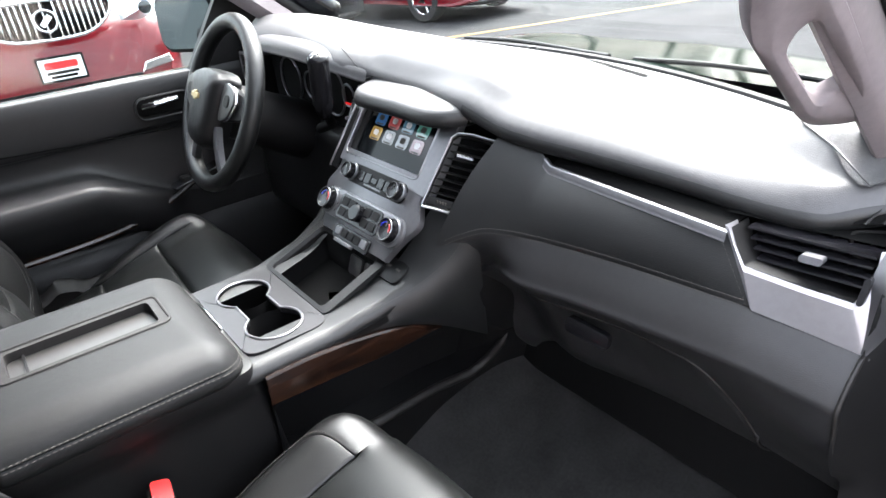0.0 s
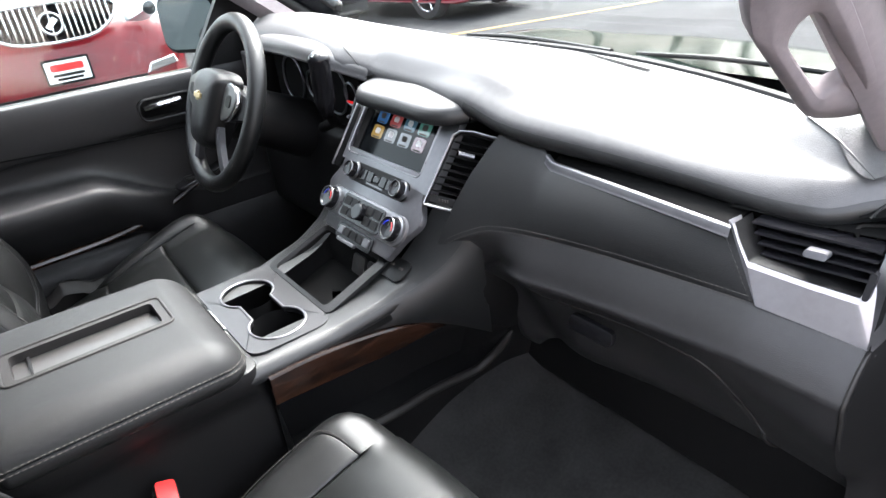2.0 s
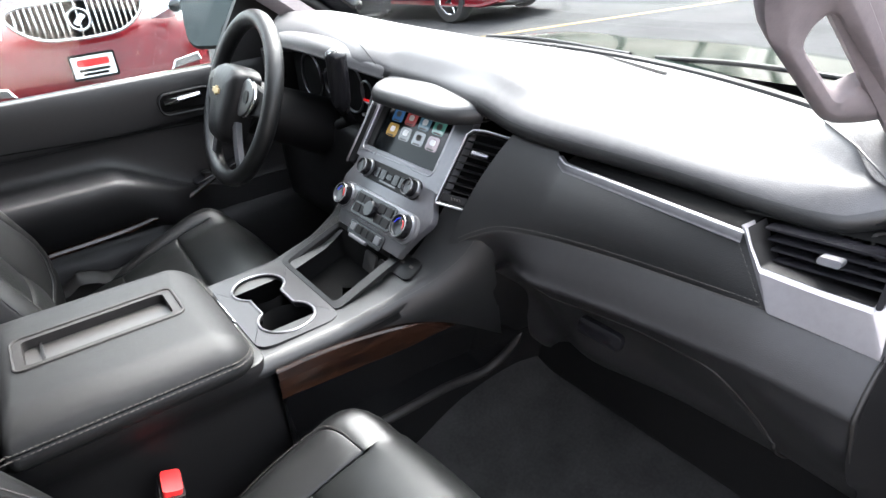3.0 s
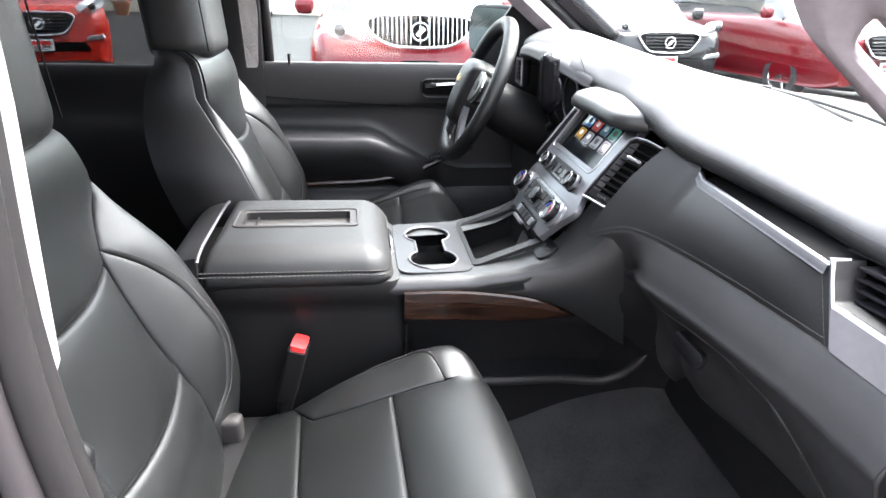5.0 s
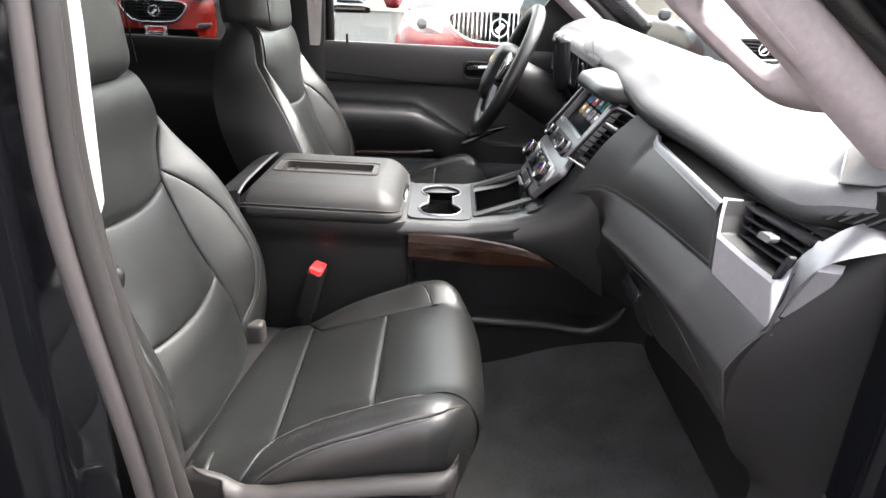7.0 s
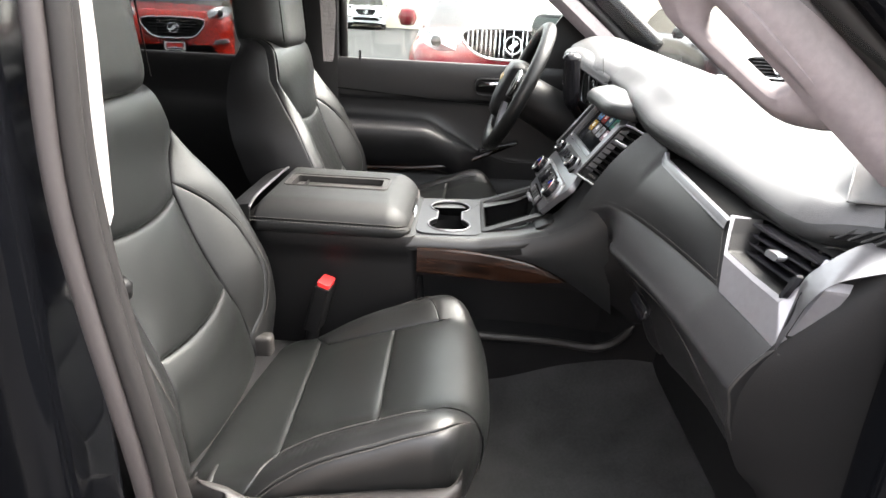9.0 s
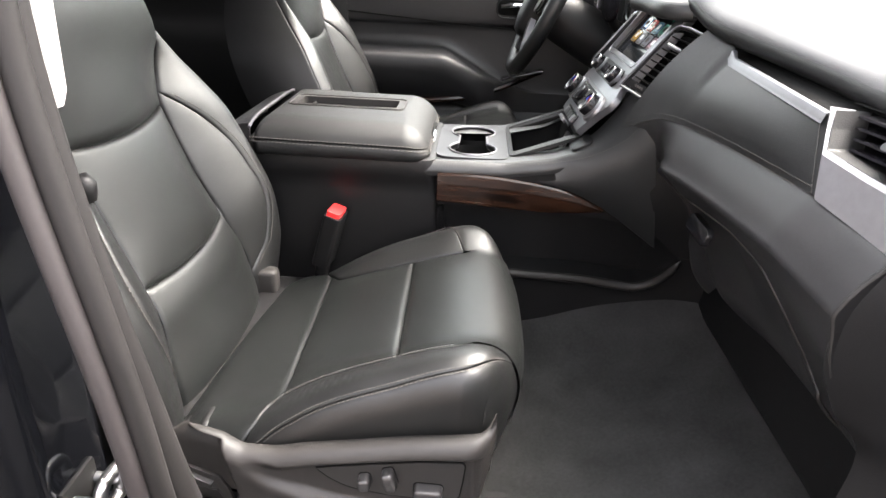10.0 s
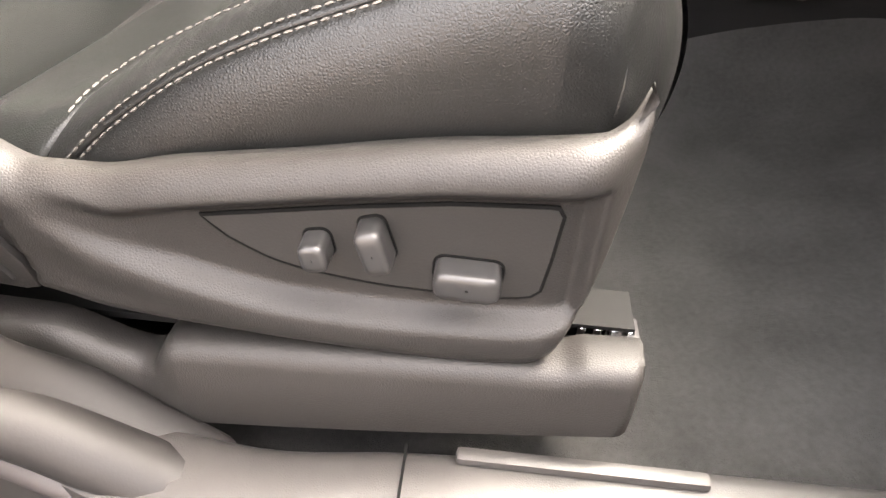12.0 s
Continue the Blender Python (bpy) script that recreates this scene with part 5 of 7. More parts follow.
# centre vents beside the screen
for sg in (1, -1):
    c = [(0.139, 0.372, 1.215), (0.171, 0.405, 1.200), (0.213, 0.479, 1.298), (0.140, 0.445, 1.310)]
    c = [Vector((sg * x, y, z)) for x, y, z in c]
    v = thing("center_vent", "black slatted air vent beside the screen", "air vent", "centre vents", tuple(c[0]))
    n = (c[1] - c[0]).cross(c[3] - c[0]).normalized()
    if n.y > 0:
        n = -n
    on = lambda w, q, o: tuple(c[0].lerp(c[3], q).lerp(c[1].lerp(c[2], q), w) - n * o)
    part("vent_back", grid([[on(w, q, 0.028) for w in (0, 1)] for q in (0, 1)]), DARK, v)
    ring_ = [(0.03, 0.0), (0.97, 0.0), (1.0, 0.03), (1.0, 0.92), (0.93, 1.0), (0.35, 1.02), (0.10, 1.0), (0.0, 0.93), (0.0, 0.03)]
    inn = [(0.5 + (w - 0.5) * 0.88, 0.5 + (q - 0.5) * 0.93) for w, q in ring_]
    part("vent_housing", grid([[on(w, q, 0.028) for w, q in inn], [on(w, q, 0.002) for w, q in inn], [on(w, q, -0.002) for w, q in ring_], [on(0.5 + (w - 0.5) * 1.03, 0.5 + (q - 0.5) * 1.02, 0.012) for w, q in ring_]], closed=True), PLASTIC, v, "black vent housing", 30)
    part("vent_rim", tube([on(w, q, -0.002) for w, q in ring_], 0.0021, 8, True), CLIMATE, v, "thin silver rim")
    part("vent_foot", grid([[on(w, q, 0.003) for w in (0.08, 0.92)] for q in (0.05, 0.15)]), PLASTIC, v, "black foot of the vent")
    part("foot_mark", join(*[box(on(0.4 + 0.08 * k, 0.10, 0.0)[0] - 0.001, on(0.4 + 0.08 * k, 0.10, 0.0)[0] + 0.001, on(0.4 + 0.08 * k, 0.10, 0.001)[1] - 0.001, on(0.4 + 0.08 * k, 0.10, 0.001)[1] + 0.001, on(0.4 + 0.08 * k, 0.10, 0.001)[2] - 0.002, on(0.4 + 0.08 * k, 0.10, 0.001)[2] + 0.002) for k in range(4)]), THREAD, v, "small pale marks")
    for k in range(8):
        q = 0.20 + 0.094 * k
        part("vent_slat", grid([[tuple(Vector(on(w, q, o)) + (c[3] - c[0]).normalized() * h_) for o, h_ in ((0.005, -0.0012), (0.0035, 0.0), (0.005, 0.0012), (0.024, 0.0045), (0.024, 0.0025))] for w in (0.06, 0.5, 0.94)], closed=True, caps=True), PLASTIC, v)
    tb = c[0].lerp(c[3], 0.72).lerp(c[1].lerp(c[2], 0.72), 0.45)
    part("vent_tab", tube([tuple(tb + n * 0.004 - (c[1] - c[0]).normalized() * 0.012), tuple(tb + n * 0.004 + (c[1] - c[0]).normalized() * 0.012)], 0.0035, 8), SILVER, v, "silver vent tab")
# instrument hood on the driver's side
rows = []
for x in np.linspace(-0.66, -0.135, 30):
    e = abs((x + 0.40) / 0.265)
    y0 = 0.415 + 0.05 * e ** 3
    z0 = 1.385 - 0.035 * e ** 2.5
    pts = [(y0 + 0.12, z0 - 0.03), (y0 + 0.01, z0 - 0.012), (y0, z0), (y0 + 0.01, z0 + 0.016), (y0 + 0.05, z0 + 0.022), (y0 + 0.15, z0 + 0.012), (y0 + 0.30, 1.36)]
    rows.append([(x, *p) for p in spl(pts, 24)])
part("cluster_hood", grid(rows), DASH_LIT, dash, "padded hood over the instruments", 180)
part("cluster_back", box(-0.62, -0.15, 0.50, 0.52, 1.20, 1.38), DARK, dash)
part("driver_lower_dash", box(-0.74, -0.14, 0.46, 0.66, 0.95, 1.22, 0.04, 3), VINYL, dash)
part("dash_body", box(-0.72, 0.71, 0.58, 0.80, 0.80, 1.33, 0.02), PLASTIC, dash)

top_z = lambda x, y: lerp((lip_y(x) + min(0.035, 0.22 * (back_y(x) - lip_y(x))), lip_y(x) + min(0.10, 0.45 * (back_y(x) - lip_y(x))), lip_y(x) + 0.68 * (back_y(x) - lip_y(x)), back_y(x) - 0.015), [lip_z(x) + h * lerp((0.63, 0.72), (1, 0.8), x) for h in (0.043, 0.053)] + [(lip_z(x) + 0.055 * lerp((0.63, 0.72), (1, 0.8), x) + 1.362) / 2 + 0.004, 1.362], y)
part("defrost_slot", grid([[(x, back_y(x) - o, top_z(x, back_y(x) - o) + 0.003) for x in np.linspace(-0.25, 0.30, 24)] for o in (0.052, 0.042)]), DARK, dash, "dark demister slot")
part("brow_seam", tube(spl([(-0.125, 0.455, 1.3535), (-0.09, 0.505, 1.364), (0.01, 0.520, 1.3665), (0.10, 0.508, 1.3655), (0.140, 0.490, 1.359), (0.151, 0.468, 1.342)], 30), 0.0008, 6), DARK, dash, "dark seam round the screen hood")
part("hood_seam", tube(spl([(-0.42, 0.52, 1.407), (-0.30, 0.490, 1.405), (-0.20, 0.462, 1.398), (-0.14, 0.455, 1.372)], 20), 0.0008, 6), DARK, dash, "dark seam of the instrument hood")
part("rear_seal", tube([(x, back_y(x) + 0.006, 1.357) for x in np.linspace(-0.70, 0.70, 40)], 0.008, 8), PLASTIC, dash, "black windscreen edge seal")
part("light_sensor", lathe([(0.010, 0), (0.010, 0.004), (0.007, 0.009), (0.001, 0.010)], Matrix.Translation((0.001, 0.745, 1.362)), 16), PLASTIC, dash, "small black sensor dome")
MESH = mat("speaker_mesh", (0.06, 0.06, 0.062), 0.6, grain=1.0, grain_size=900, kind="voronoi")
spk = lambda u, v, o=0.004: (0.560 + 0.100 * u + 0.025 * v, 0.612 - 0.058 * u + 0.062 * v, top_z(0.560 + 0.100 * u + 0.025 * v, 0.612 - 0.058 * u + 0.062 * v) + o)
part("speaker_grille", grid([[spk(u, v) for u in np.linspace(0, 1, 10)] for v in np.linspace(0, 1, 8)]), MESH, dash, "grey perforated speaker grille")
part("grille_frame", tube([spk(*q, 0.005) for q in ((0, 0), (0.5, 0), (1, 0), (1, 0.5), (1, 1), (0.5, 1), (0, 1), (0, 0.5))], 0.0012, 6, True), DASH_LIT, dash, "thin grille frame")
# driver's corner vent
dv = thing("driver_vent", "black slatted vent with silver edge by the driver", "air vent", "", (-0.66, 0.45, 1.33))
part("vent_back", box(-0.70, -0.61, 0.462, 0.470, 1.285, 1.350, 0.004), DARK, dv)
part("vent_rim", tube([(-0.70, 0.455, 1.285), (-0.61, 0.448, 1.285), (-0.615, 0.448, 1.350), (-0.70, 0.455, 1.345)], 0.005, 8, True), SILVER, dv, "silver rim")
for k in range(5):
    part("vent_slat", tube([(-0.698, 0.456, 1.295 + 0.011 * k), (-0.613, 0.450, 1.295 + 0.011 * k)], 0.002, 6), PLASTIC, dv)
# instruments under the hood
gauges = thing("instrument_cluster", "dark instrument cluster with faint red needle", "gauges", "", (-0.40, 0.49, 1.28))
part("cluster_face", box(-0.60, -0.21, 0.488, 0.494, 1.225, 1.362, 0.004), DARK, gauges)
for gx, gr in ((-0.50, 0.050), (-0.31, 0.050), (-0.405, 0.028), (-0.245, 0.022)):
    part("gauge_ring", tube([(gx + gr * math.cos(t), 0.485, 1.30 + gr * math.sin(t)) for t in np.linspace(0, 6.283, 28, endpoint=False)], 0.0025, 6, True), SILVER, gauges, "silver gauge ring")
part("needle", box(-0.262, -0.228, 0.483, 0.485, 1.282, 1.286), glow_mat("red_glow", (0.8, 0.02, 0.02), 0.03), gauges, "red needle")
part("switch_bank", box(-0.205, -0.150, 0.478, 0.486, 1.235, 1.30, 0.004), GLOSS, gauges)
# ---- steering wheel ----
wheel = thing("steering_wheel", "black leather steering wheel with silver spoke trim", "steering wheel", "", (-0.445, 0.297, 1.296))
MWh = Matrix.Translation((-0.445, 0.297, 1.296)) @ Matrix.Rotation(radians(-24), 4, "X") @ Matrix.Rotation(radians(90), 4, "X")
rim = [tuple(MWh @ Vector((0.164 * math.cos(t), 0.164 * math.sin(t), 0))) for t in np.linspace(0, 2 * math.pi, 64, endpoint=False)]
part("rim", tube(rim, 0.0175, 16, True), LEATHER, wheel, "thick black leather rim", 180)
hub = [(0.0, 0.066), (0.045, 0.063), (0.070, 0.050), (0.068, 0.020), (0.058, -0.035), (0.045, -0.080), (0.020, -0.092), (0.0, -0.094)]
hub = hub + [(-x, y) for x, y in reversed(hub[1:-1])]
hubs = loop([(x, y, 0) for x, y in hub], 2)
part("airbag_cover", grid([[tuple(MWh @ Vector((x * f, y * f, z))) for x, y, _ in hubs] for f, z in ((1.0, -0.01), (1.02, 0.012), (0.98, 0.030), (0.88, 0.042), (0.55, 0.049), (0.02, 0.051))], closed=True), VINYL, wheel, "black airbag cover", 180)
for sg in (1, -1):
    part("spoke", prism([(sg * 0.05, 0.045), (sg * 0.158, 0.030), (sg * 0.158, -0.012), (sg * 0.05, -0.030)], MWh @ Matrix.Translation((0, 0, 0.0)), 0.016, 0.005, 2), PLASTIC, wheel, "black side spoke")
    pod = loop([(sg * 0.074, 0.050, 0), (sg * 0.125, 0.040, 0), (sg * 0.138, 0.015, 0), (sg * 0.112, -0.018, 0), (sg * 0.066, -0.030, 0)], 2)
    sb = part("spoke_buttons", prism([(x, y) for x, y, _ in pod], MWh @ Matrix.Translation((0, 0, 0.016)), 0.012, 0.004, 2), SWITCHGREY, wheel, "grey control button pod")
    part("pod_edge", tube([tuple(MWh @ Vector((x, y, 0.022))) for x, y, _ in pod], 0.0032, 6, True), CHROME, sb, "bright silver edge")
    part("pod_rocker", prism(rrect(0.024, 0.024, 0.009, cx=sg * 0.104, cy=0.014), MWh @ Matrix.Translation((0, 0, 0.027)), 0.003, 0.001, 1), PLASTIC, sb)
    low_sp = spl([(sg * 0.050, -0.045, 0.022), (sg * 0.060, -0.085, 0.016), (sg * 0.078, -0.125, 0.008), (sg * 0.096, -0.142, 0.002)], 12)
    part("lower_spoke", grid([[tuple(MWh @ (Vector(p) + Vector((dx, dy, dz)))) for dx, dy, dz in ((-0.012 * sg, 0, -0.012), (-0.012 * sg, 0, 0.0), (0, 0.002, 0.004), (0.010 * sg, 0.004, 0.0), (0.010 * sg, 0.004, -0.012))] for p in low_sp], closed=True, caps=True), SILVER, wheel, "satin silver lower spoke", 60)
bow = [(-0.018, 0.005), (-0.018, -0.005), (-0.006, -0.005), (-0.006, -0.009), (0.006, -0.009), (0.006, -0.005), (0.018, -0.005), (0.018, 0.005), (0.006, 0.005), (0.006, 0.009), (-0.006, 0.009), (-0.006, 0.005)]
GOLD = mat("gold_badge", (0.45, 0.36, 0.20), 0.3, metal=0.9)
part("badge", prism(bow, MWh @ Matrix.Translation((0, 0.008, 0.0495)), 0.004, 0.001, 1), GOLD, wheel, "small gold cross-shaped badge")
part("column", tube([tuple(MWh @ Vector((0, -0.01, -0.02))), tuple(MWh @ Vector((0, -0.02, -0.20)))], [0.055, 0.065], 20), PLASTIC, wheel, "black steering column shroud")
shifter = thing("gear_lever", "black column shift lever with chrome ringed grip", "gear lever", "", (-0.155, 0.40, 1.34))
part("grip", tube(spl([(-0.196, 0.405, 1.288), (-0.180, 0.397, 1.318), (-0.163, 0.390, 1.36), (-0.152, 0.386, 1.392), (-0.148, 0.385, 1.408)], 20), [0.011, 0.013, 0.015, 0.0165, 0.0175] + [0.0185] * 10 + [0.019] * 3 + [0.018, 0.015, 0.011], 18), GLOSS, shifter, "", 180)
part("stalk", tube([(-0.30, 0.44, 1.235), (-0.225, 0.43, 1.262), (-0.194, 0.406, 1.290)], 0.010), PLASTIC, shifter)
part("grip_ring", tube([(-0.146 + 0.012 * math.cos(t), 0.379 + 0.008 * math.sin(t), 1.4075 + 0.0045 * math.sin(t) + 0.004 * math.cos(t)) for t in np.linspace(0, 6.283, 20, endpoint=False)], 0.0015, 6, True), CHROME, shifter)

# ---- driver door ----
DOORVINYL = mat("door_vinyl", (0.0105, 0.0105, 0.0110), 0.45, grain=0.3, grain_size=900, spec=0.36)
door = thing("driver_door", "black driver door panel with armrest and window opening", "car door", "", (-0.70, 0.1, 0.7))
rows = []
for y in np.linspace(-0.26, 0.62, 45):
    arm = lerp((-0.3, 0.05, 0.16, 0.21, 0.24), (1, 1, 0.7, 0.25, 0.0), y) * 0.075
    az = lerp((-0.3, 0.05, 0.205, 0.3), (1.137, 1.137, 1.06, 1.03), y)
    pts = [(-0.775, 1.322), (-0.725, 1.327), (-0.712, 1.322), (-0.706, 1.29), (-0.712, 1.22), (-0.722, 1.205), (-0.722, az + 0.02), (-0.715 + arm * 0.6, az + 0.004), (-0.715 + arm, az - 0.008), (-0.715 + arm, az - 0.05), (-0.715 + arm * 0.5, az - 0.11), (-0.72, 0.98), (-0.70, 0.93), (-0.69, 0.75), (-0.70, 0.70)]
    rows.append([(x, y, z) for x, z in spl(pts, 60)])
part("inner_panel", grid(rows), DOORVINYL, door, "black padded door lining with armrest", 180)
part("wood_strip", tube(spl([(-0.668, -0.20, 1.0), (-0.672, 0.05, 1.01), (-0.69, 0.18, 1.035), (-0.70, 0.33, 1.10)], 20), 0.008, 8), WOOD, door, "glossy dark walnut trim strip")
part("door_handle", tube(spl([(-0.700, 0.20, 1.268), (-0.690, 0.23, 1.272), (-0.690, 0.28, 1.275)], 10), 0.007, 8), CHROME, door, "chrome inner door handle")
part("handle_recess", prism(rrect(0.13, 0.045, 0.02, cx=0.25, cy=1.268), Matrix(((0, 0, 1, -0.7085), (1, 0, 0, 0), (0, 1, 0, 0), (0, 0, 0, 1))), 0.004, 0.001, 1), DARK, door)
part("door_seam", tube([(-0.7085, y, lerp((-0.26, 0.06, 0.30, 0.6), (1.238, 1.217, 1.203, 1.20), y)) for y in np.linspace(-0.25, 0.60, 40)], 0.0016, 6), DARK, door, "dark seam across the door lining")
part("handle_rim", tube([(-0.7035, 0.25 + x, 1.262 + z) for x, z in [(q[0], q[1]) for q in rrect(0.125, 0.05, 0.02)]], 0.0028, 6, True), DOORVINYL, door, "rounded edge of the handle recess")
for k in range(4):
    part("window_switch", box(-0.688 + 0.016 * (k % 2), -0.676 + 0.016 * (k % 2), 0.235 + 0.028 * (k // 2), 0.255 + 0.028 * (k // 2), 1.082, 1.096, 0.003), PLASTIC, door, "small black window switch")
part("lock_pin", tube([(-0.700, -0.163, 1.322), (-0.700, -0.163, 1.350)], 0.004, 8), PLASTIC, door)
part("window_switches", prism(rrect(0.12, 0.045, 0.01, cx=0.27, cy=0), Matrix(((0, 1, 0, -0.675), (1, 0, 0, 0), (0.25, 0, 1, 1.02), (0, 0, 0, 1))), 0.006, 0.002, 1), GLOSS, door, "gloss black window switches")
part("outer_skin", box(-0.90, -0.78, -0.26, 0.75, 0.45, 1.31, 0.03, 3), PAINT, door)
part("window_glass", box(-0.80, -0.796, -0.24, 0.62, 1.30, 1.72), GLASS, door).visible_shadow = False

# ---- body shell ----
PILLARGREY = mat("pillar_grey", (0.36, 0.335, 0.325), 0.6, grain=0.2, grain_size=500)
for sg in (-1, 1):
    ap = thing("a_pillar", "pale grey windscreen pillar trim" + (" with a grab handle" if sg > 0 else ""), "pillar", "", (sg * 0.68, 0.5, 1.4), "structure")
    L0, LD, LW = Vector((0.652, 0.402, 1.494)), Vector((-0.005, 0.161, -0.129)), Vector((0.021, 0.012, 0.021))
    LN = Vector((0.75, -0.40, -0.53))
    flip = lambda v: (sg * v.x, v.y, v.z)
    rows, seal_path, frame_path = [], [], []
    for k in np.linspace(1.5, -1.75, 30):
        p = L0 + LD * k + Vector((-0.02, 0, 0)) * max(0, -k - 1) ** 2
        rows.append([flip(p + LW * a + LN * n) for a, n in ((0.1, -0.035), (0.0, -0.006), (0.06, 0.0), (0.5, 0.004), (0.95, 0.001), (1.35, -0.010), (1.65, -0.030), (1.0, -0.045))])
        seal_path.append(flip(p + LW * 2.0 + LN * -0.034))
        frame_path.append(flip(p + LW * 3.3 + LN * -0.05))
    part("pillar_trim", grid(rows, closed=True, caps=True), TRIMGREY, ap, "pale grey pillar cover", 45)
    part("pillar_seal", tube(seal_path, 0.013, 12), RUBBER, ap, "black rubber door seal", 180)
    part("pillar_frame", tube(frame_path, 0.036, 14), PAINT, ap, "", 180)
    if sg > 0:
        # a loop that stands before the pillar, open behind the grip
        HO = [(0.655, 0.300, 1.585), (0.640, 0.315, 1.545), (0.630, 0.334, 1.520), (0.626, 0.352, 1.498), (0.621, 0.420, 1.448), (0.613, 0.478, 1.408), (0.616, 0.500, 1.399), (0.630, 0.525, 1.396), (0.644, 0.548, 1.398), (0.662, 0.500, 1.440), (0.668, 0.420, 1.505), (0.668, 0.335, 1.575)]
        HI = [(0.652, 0.387, 1.508), (0.645, 0.386, 1.501), (0.639, 0.387, 1.491), (0.636, 0.392, 1.482), (0.634, 0.425, 1.458), (0.631, 0.462, 1.432), (0.633, 0.470, 1.430), (0.641, 0.480, 1.436), (0.648, 0.486, 1.441), (0.652, 0.455, 1.463), (0.654, 0.420, 1.487), (0.655, 0.394, 1.506)]
        close_in = lambda f, n: loop([tuple(Vector(o).lerp(Vector(i_), f) + LN * n) for o, i_ in zip(HO, HI)], 1)
        part("grab_handle", grid([close_in(0.0, -0.008), close_in(0.0, 0.003), close_in(0.06, 0.007), close_in(0.45, 0.0105), close_in(0.55, 0.0105), close_in(0.90, 0.007), close_in(1.0, 0.001), close_in(1.0, -0.014), close_in(0.5, -0.014), close_in(0.0, -0.008)], closed=True), TRIMGREY, ap, "pale grey grab handle with an open slot", 45)
    bpil = thing("b_pillar", "light grey centre pillar trim", "pillar", "", (sg * 0.70, -0.3, 1.2), "structure")
    front, rear, foot = (-0.178, -0.34, 1.272) if sg > 0 else (-0.236, -0.275, 1.312)
    part("pillar_trim", prism([(rear - (0.02 if sg < 0 else 0), 1.75), (front - (0.02 if sg < 0 else 0), 1.75), (front, 1.45), (front - 0.007, foot + 0.013), (front - 0.012, foot), (rear, foot)], Matrix(((0, 0, sg, sg * 0.705), (1, 0, 0, 0), (0, 1, 0, 0), (0, 0, 0, 1))), 0.03, 0.006, 2), PILLARGREY, bpil, "light grey pillar cover")
    if sg < 0:
        part("door_seal", tube([(-0.735, front + 0.018, 1.30), (-0.735, front + 0.016, 1.50), (-0.735, front - 0.006, 1.74)], 0.013, 10), RUBBER, bpil, "black rubber door seal", 180)
    part("pillar_lower", box(sg * 0.72 - 0.015, sg * 0.72 + 0.015, -0.34, -0.23, 0.72, 1.27 if sg > 0 else 1.74, 0.008, 2), VINYL, bpil, "black lower pillar cover")
structure("roof", box(-0.68, 0.68, -2.4, 0.11, 1.72, 1.76, 0.02), TRIMGREY, "grey car roof lining", "roof")
seal = thing("door_frame", "black painted door frame with rubber seal", "door frame", "", (0.78, -0.15, 0.9), "structure")
sp_ = spl([(0.775, -0.16, 1.62), (0.780, -0.165, 1.47), (0.785, -0.165, 1.30), (0.780, -0.135, 1.05), (0.766, -0.13, 0.91), (0.742, -0.133, 0.82), (0.724, -0.098, 0.772), (0.728, -0.03, 0.739), (0.742, 0.06, 0.722), (0.748, 0.6, 0.712)], 66)
part("rubber_seal", tube([tuple(p) for p in sp_], [lerp((0, 30, 40, 50, 60, 66), (0.010, 0.011, 0.017, 0.020, 0.018, 0.016), k) for k in range(67)], 14), RUBBER, seal, "grey rubber door seal", 180)
SEALGREY = mat("seal_grey", (0.019, 0.016, 0.0162), 0.6, grain=0.1, grain_size=300)
part("seal_lip", tube([(p[0] + 0.012, p[1] - 0.013, p[2] - 0.013 * min(1, max(0, (p[1] + 0.14) / 0.06))) for p in sp_], 0.009, 12), SEALGREY, seal, "mauve grey outer seal lip", 180)
rows = []
for k, p in enumerate(sp_):
    f = lerp((0, 20, 34), (0, 0.15, 1), k)
    w = 0.007 + 0.012 * f
    off = Vector((-0.009, 0.004, 0)).lerp(Vector((-0.022, 0.008, 0.002)), f) if k < 44 else Vector((-0.022, 0.008, 0.002)).lerp(Vector((-0.012, 0.0, 0.003)), min(1, (k - 44) / 16))
    cen, wd, nr = Vector(p) + off, Vector((-0.85, 0.45, 0.1)), Vector((0.40, 0.75, 0.45))
    rows.append([tuple(cen + wd * w * math.cos(a) + nr * (0.007 + 0.005 * f) * math.copysign(abs(math.sin(a)) ** 0.7, math.sin(a))) for a in np.linspace(0, 2 * math.pi, 16, endpoint=False)])
part("seal_trim", grid(rows, closed=True, caps=True), RUBBER, seal, "broad dark grey inner jamb trim", 180)
part("frame_panel", box(0.72, 0.835, -0.42, -0.20, 0.55, 1.75, 0.03, 4), PAINT, seal, "gloss black painted pillar")
rows = []
for y in np.linspace(-0.20, 0.75, 60):
    xi = cur((-0.2, -0.156, -0.097, -0.04, 0.02, 0.09, 0.25, 0.75), (0.664, 0.670, 0.686, 0.702, 0.708, 0.701, 0.694, 0.690), y)
    rows.append([(xi - 0.004, y, 0.69), (xi - 0.002, y, 0.748), (xi + 0.003, y, 0.755), (xi + 0.010, y, 0.757), (xi + 0.032, y, 0.756), (xi + 0.050, y, 0.750), (xi + 0.060, y, 0.70)])
part("sill_plate", grid(rows), SCUFF, seal, "grey scuff plate", 50)
part("sill_joint", box(0.700, 0.742, 0.0895, 0.0910, 0.752, 0.7579), DARK, seal)
part("outer_sill", box(0.74, 0.86, -0.4, 0.9, 0.50, 0.715, 0.02, 3), PAINT, seal)
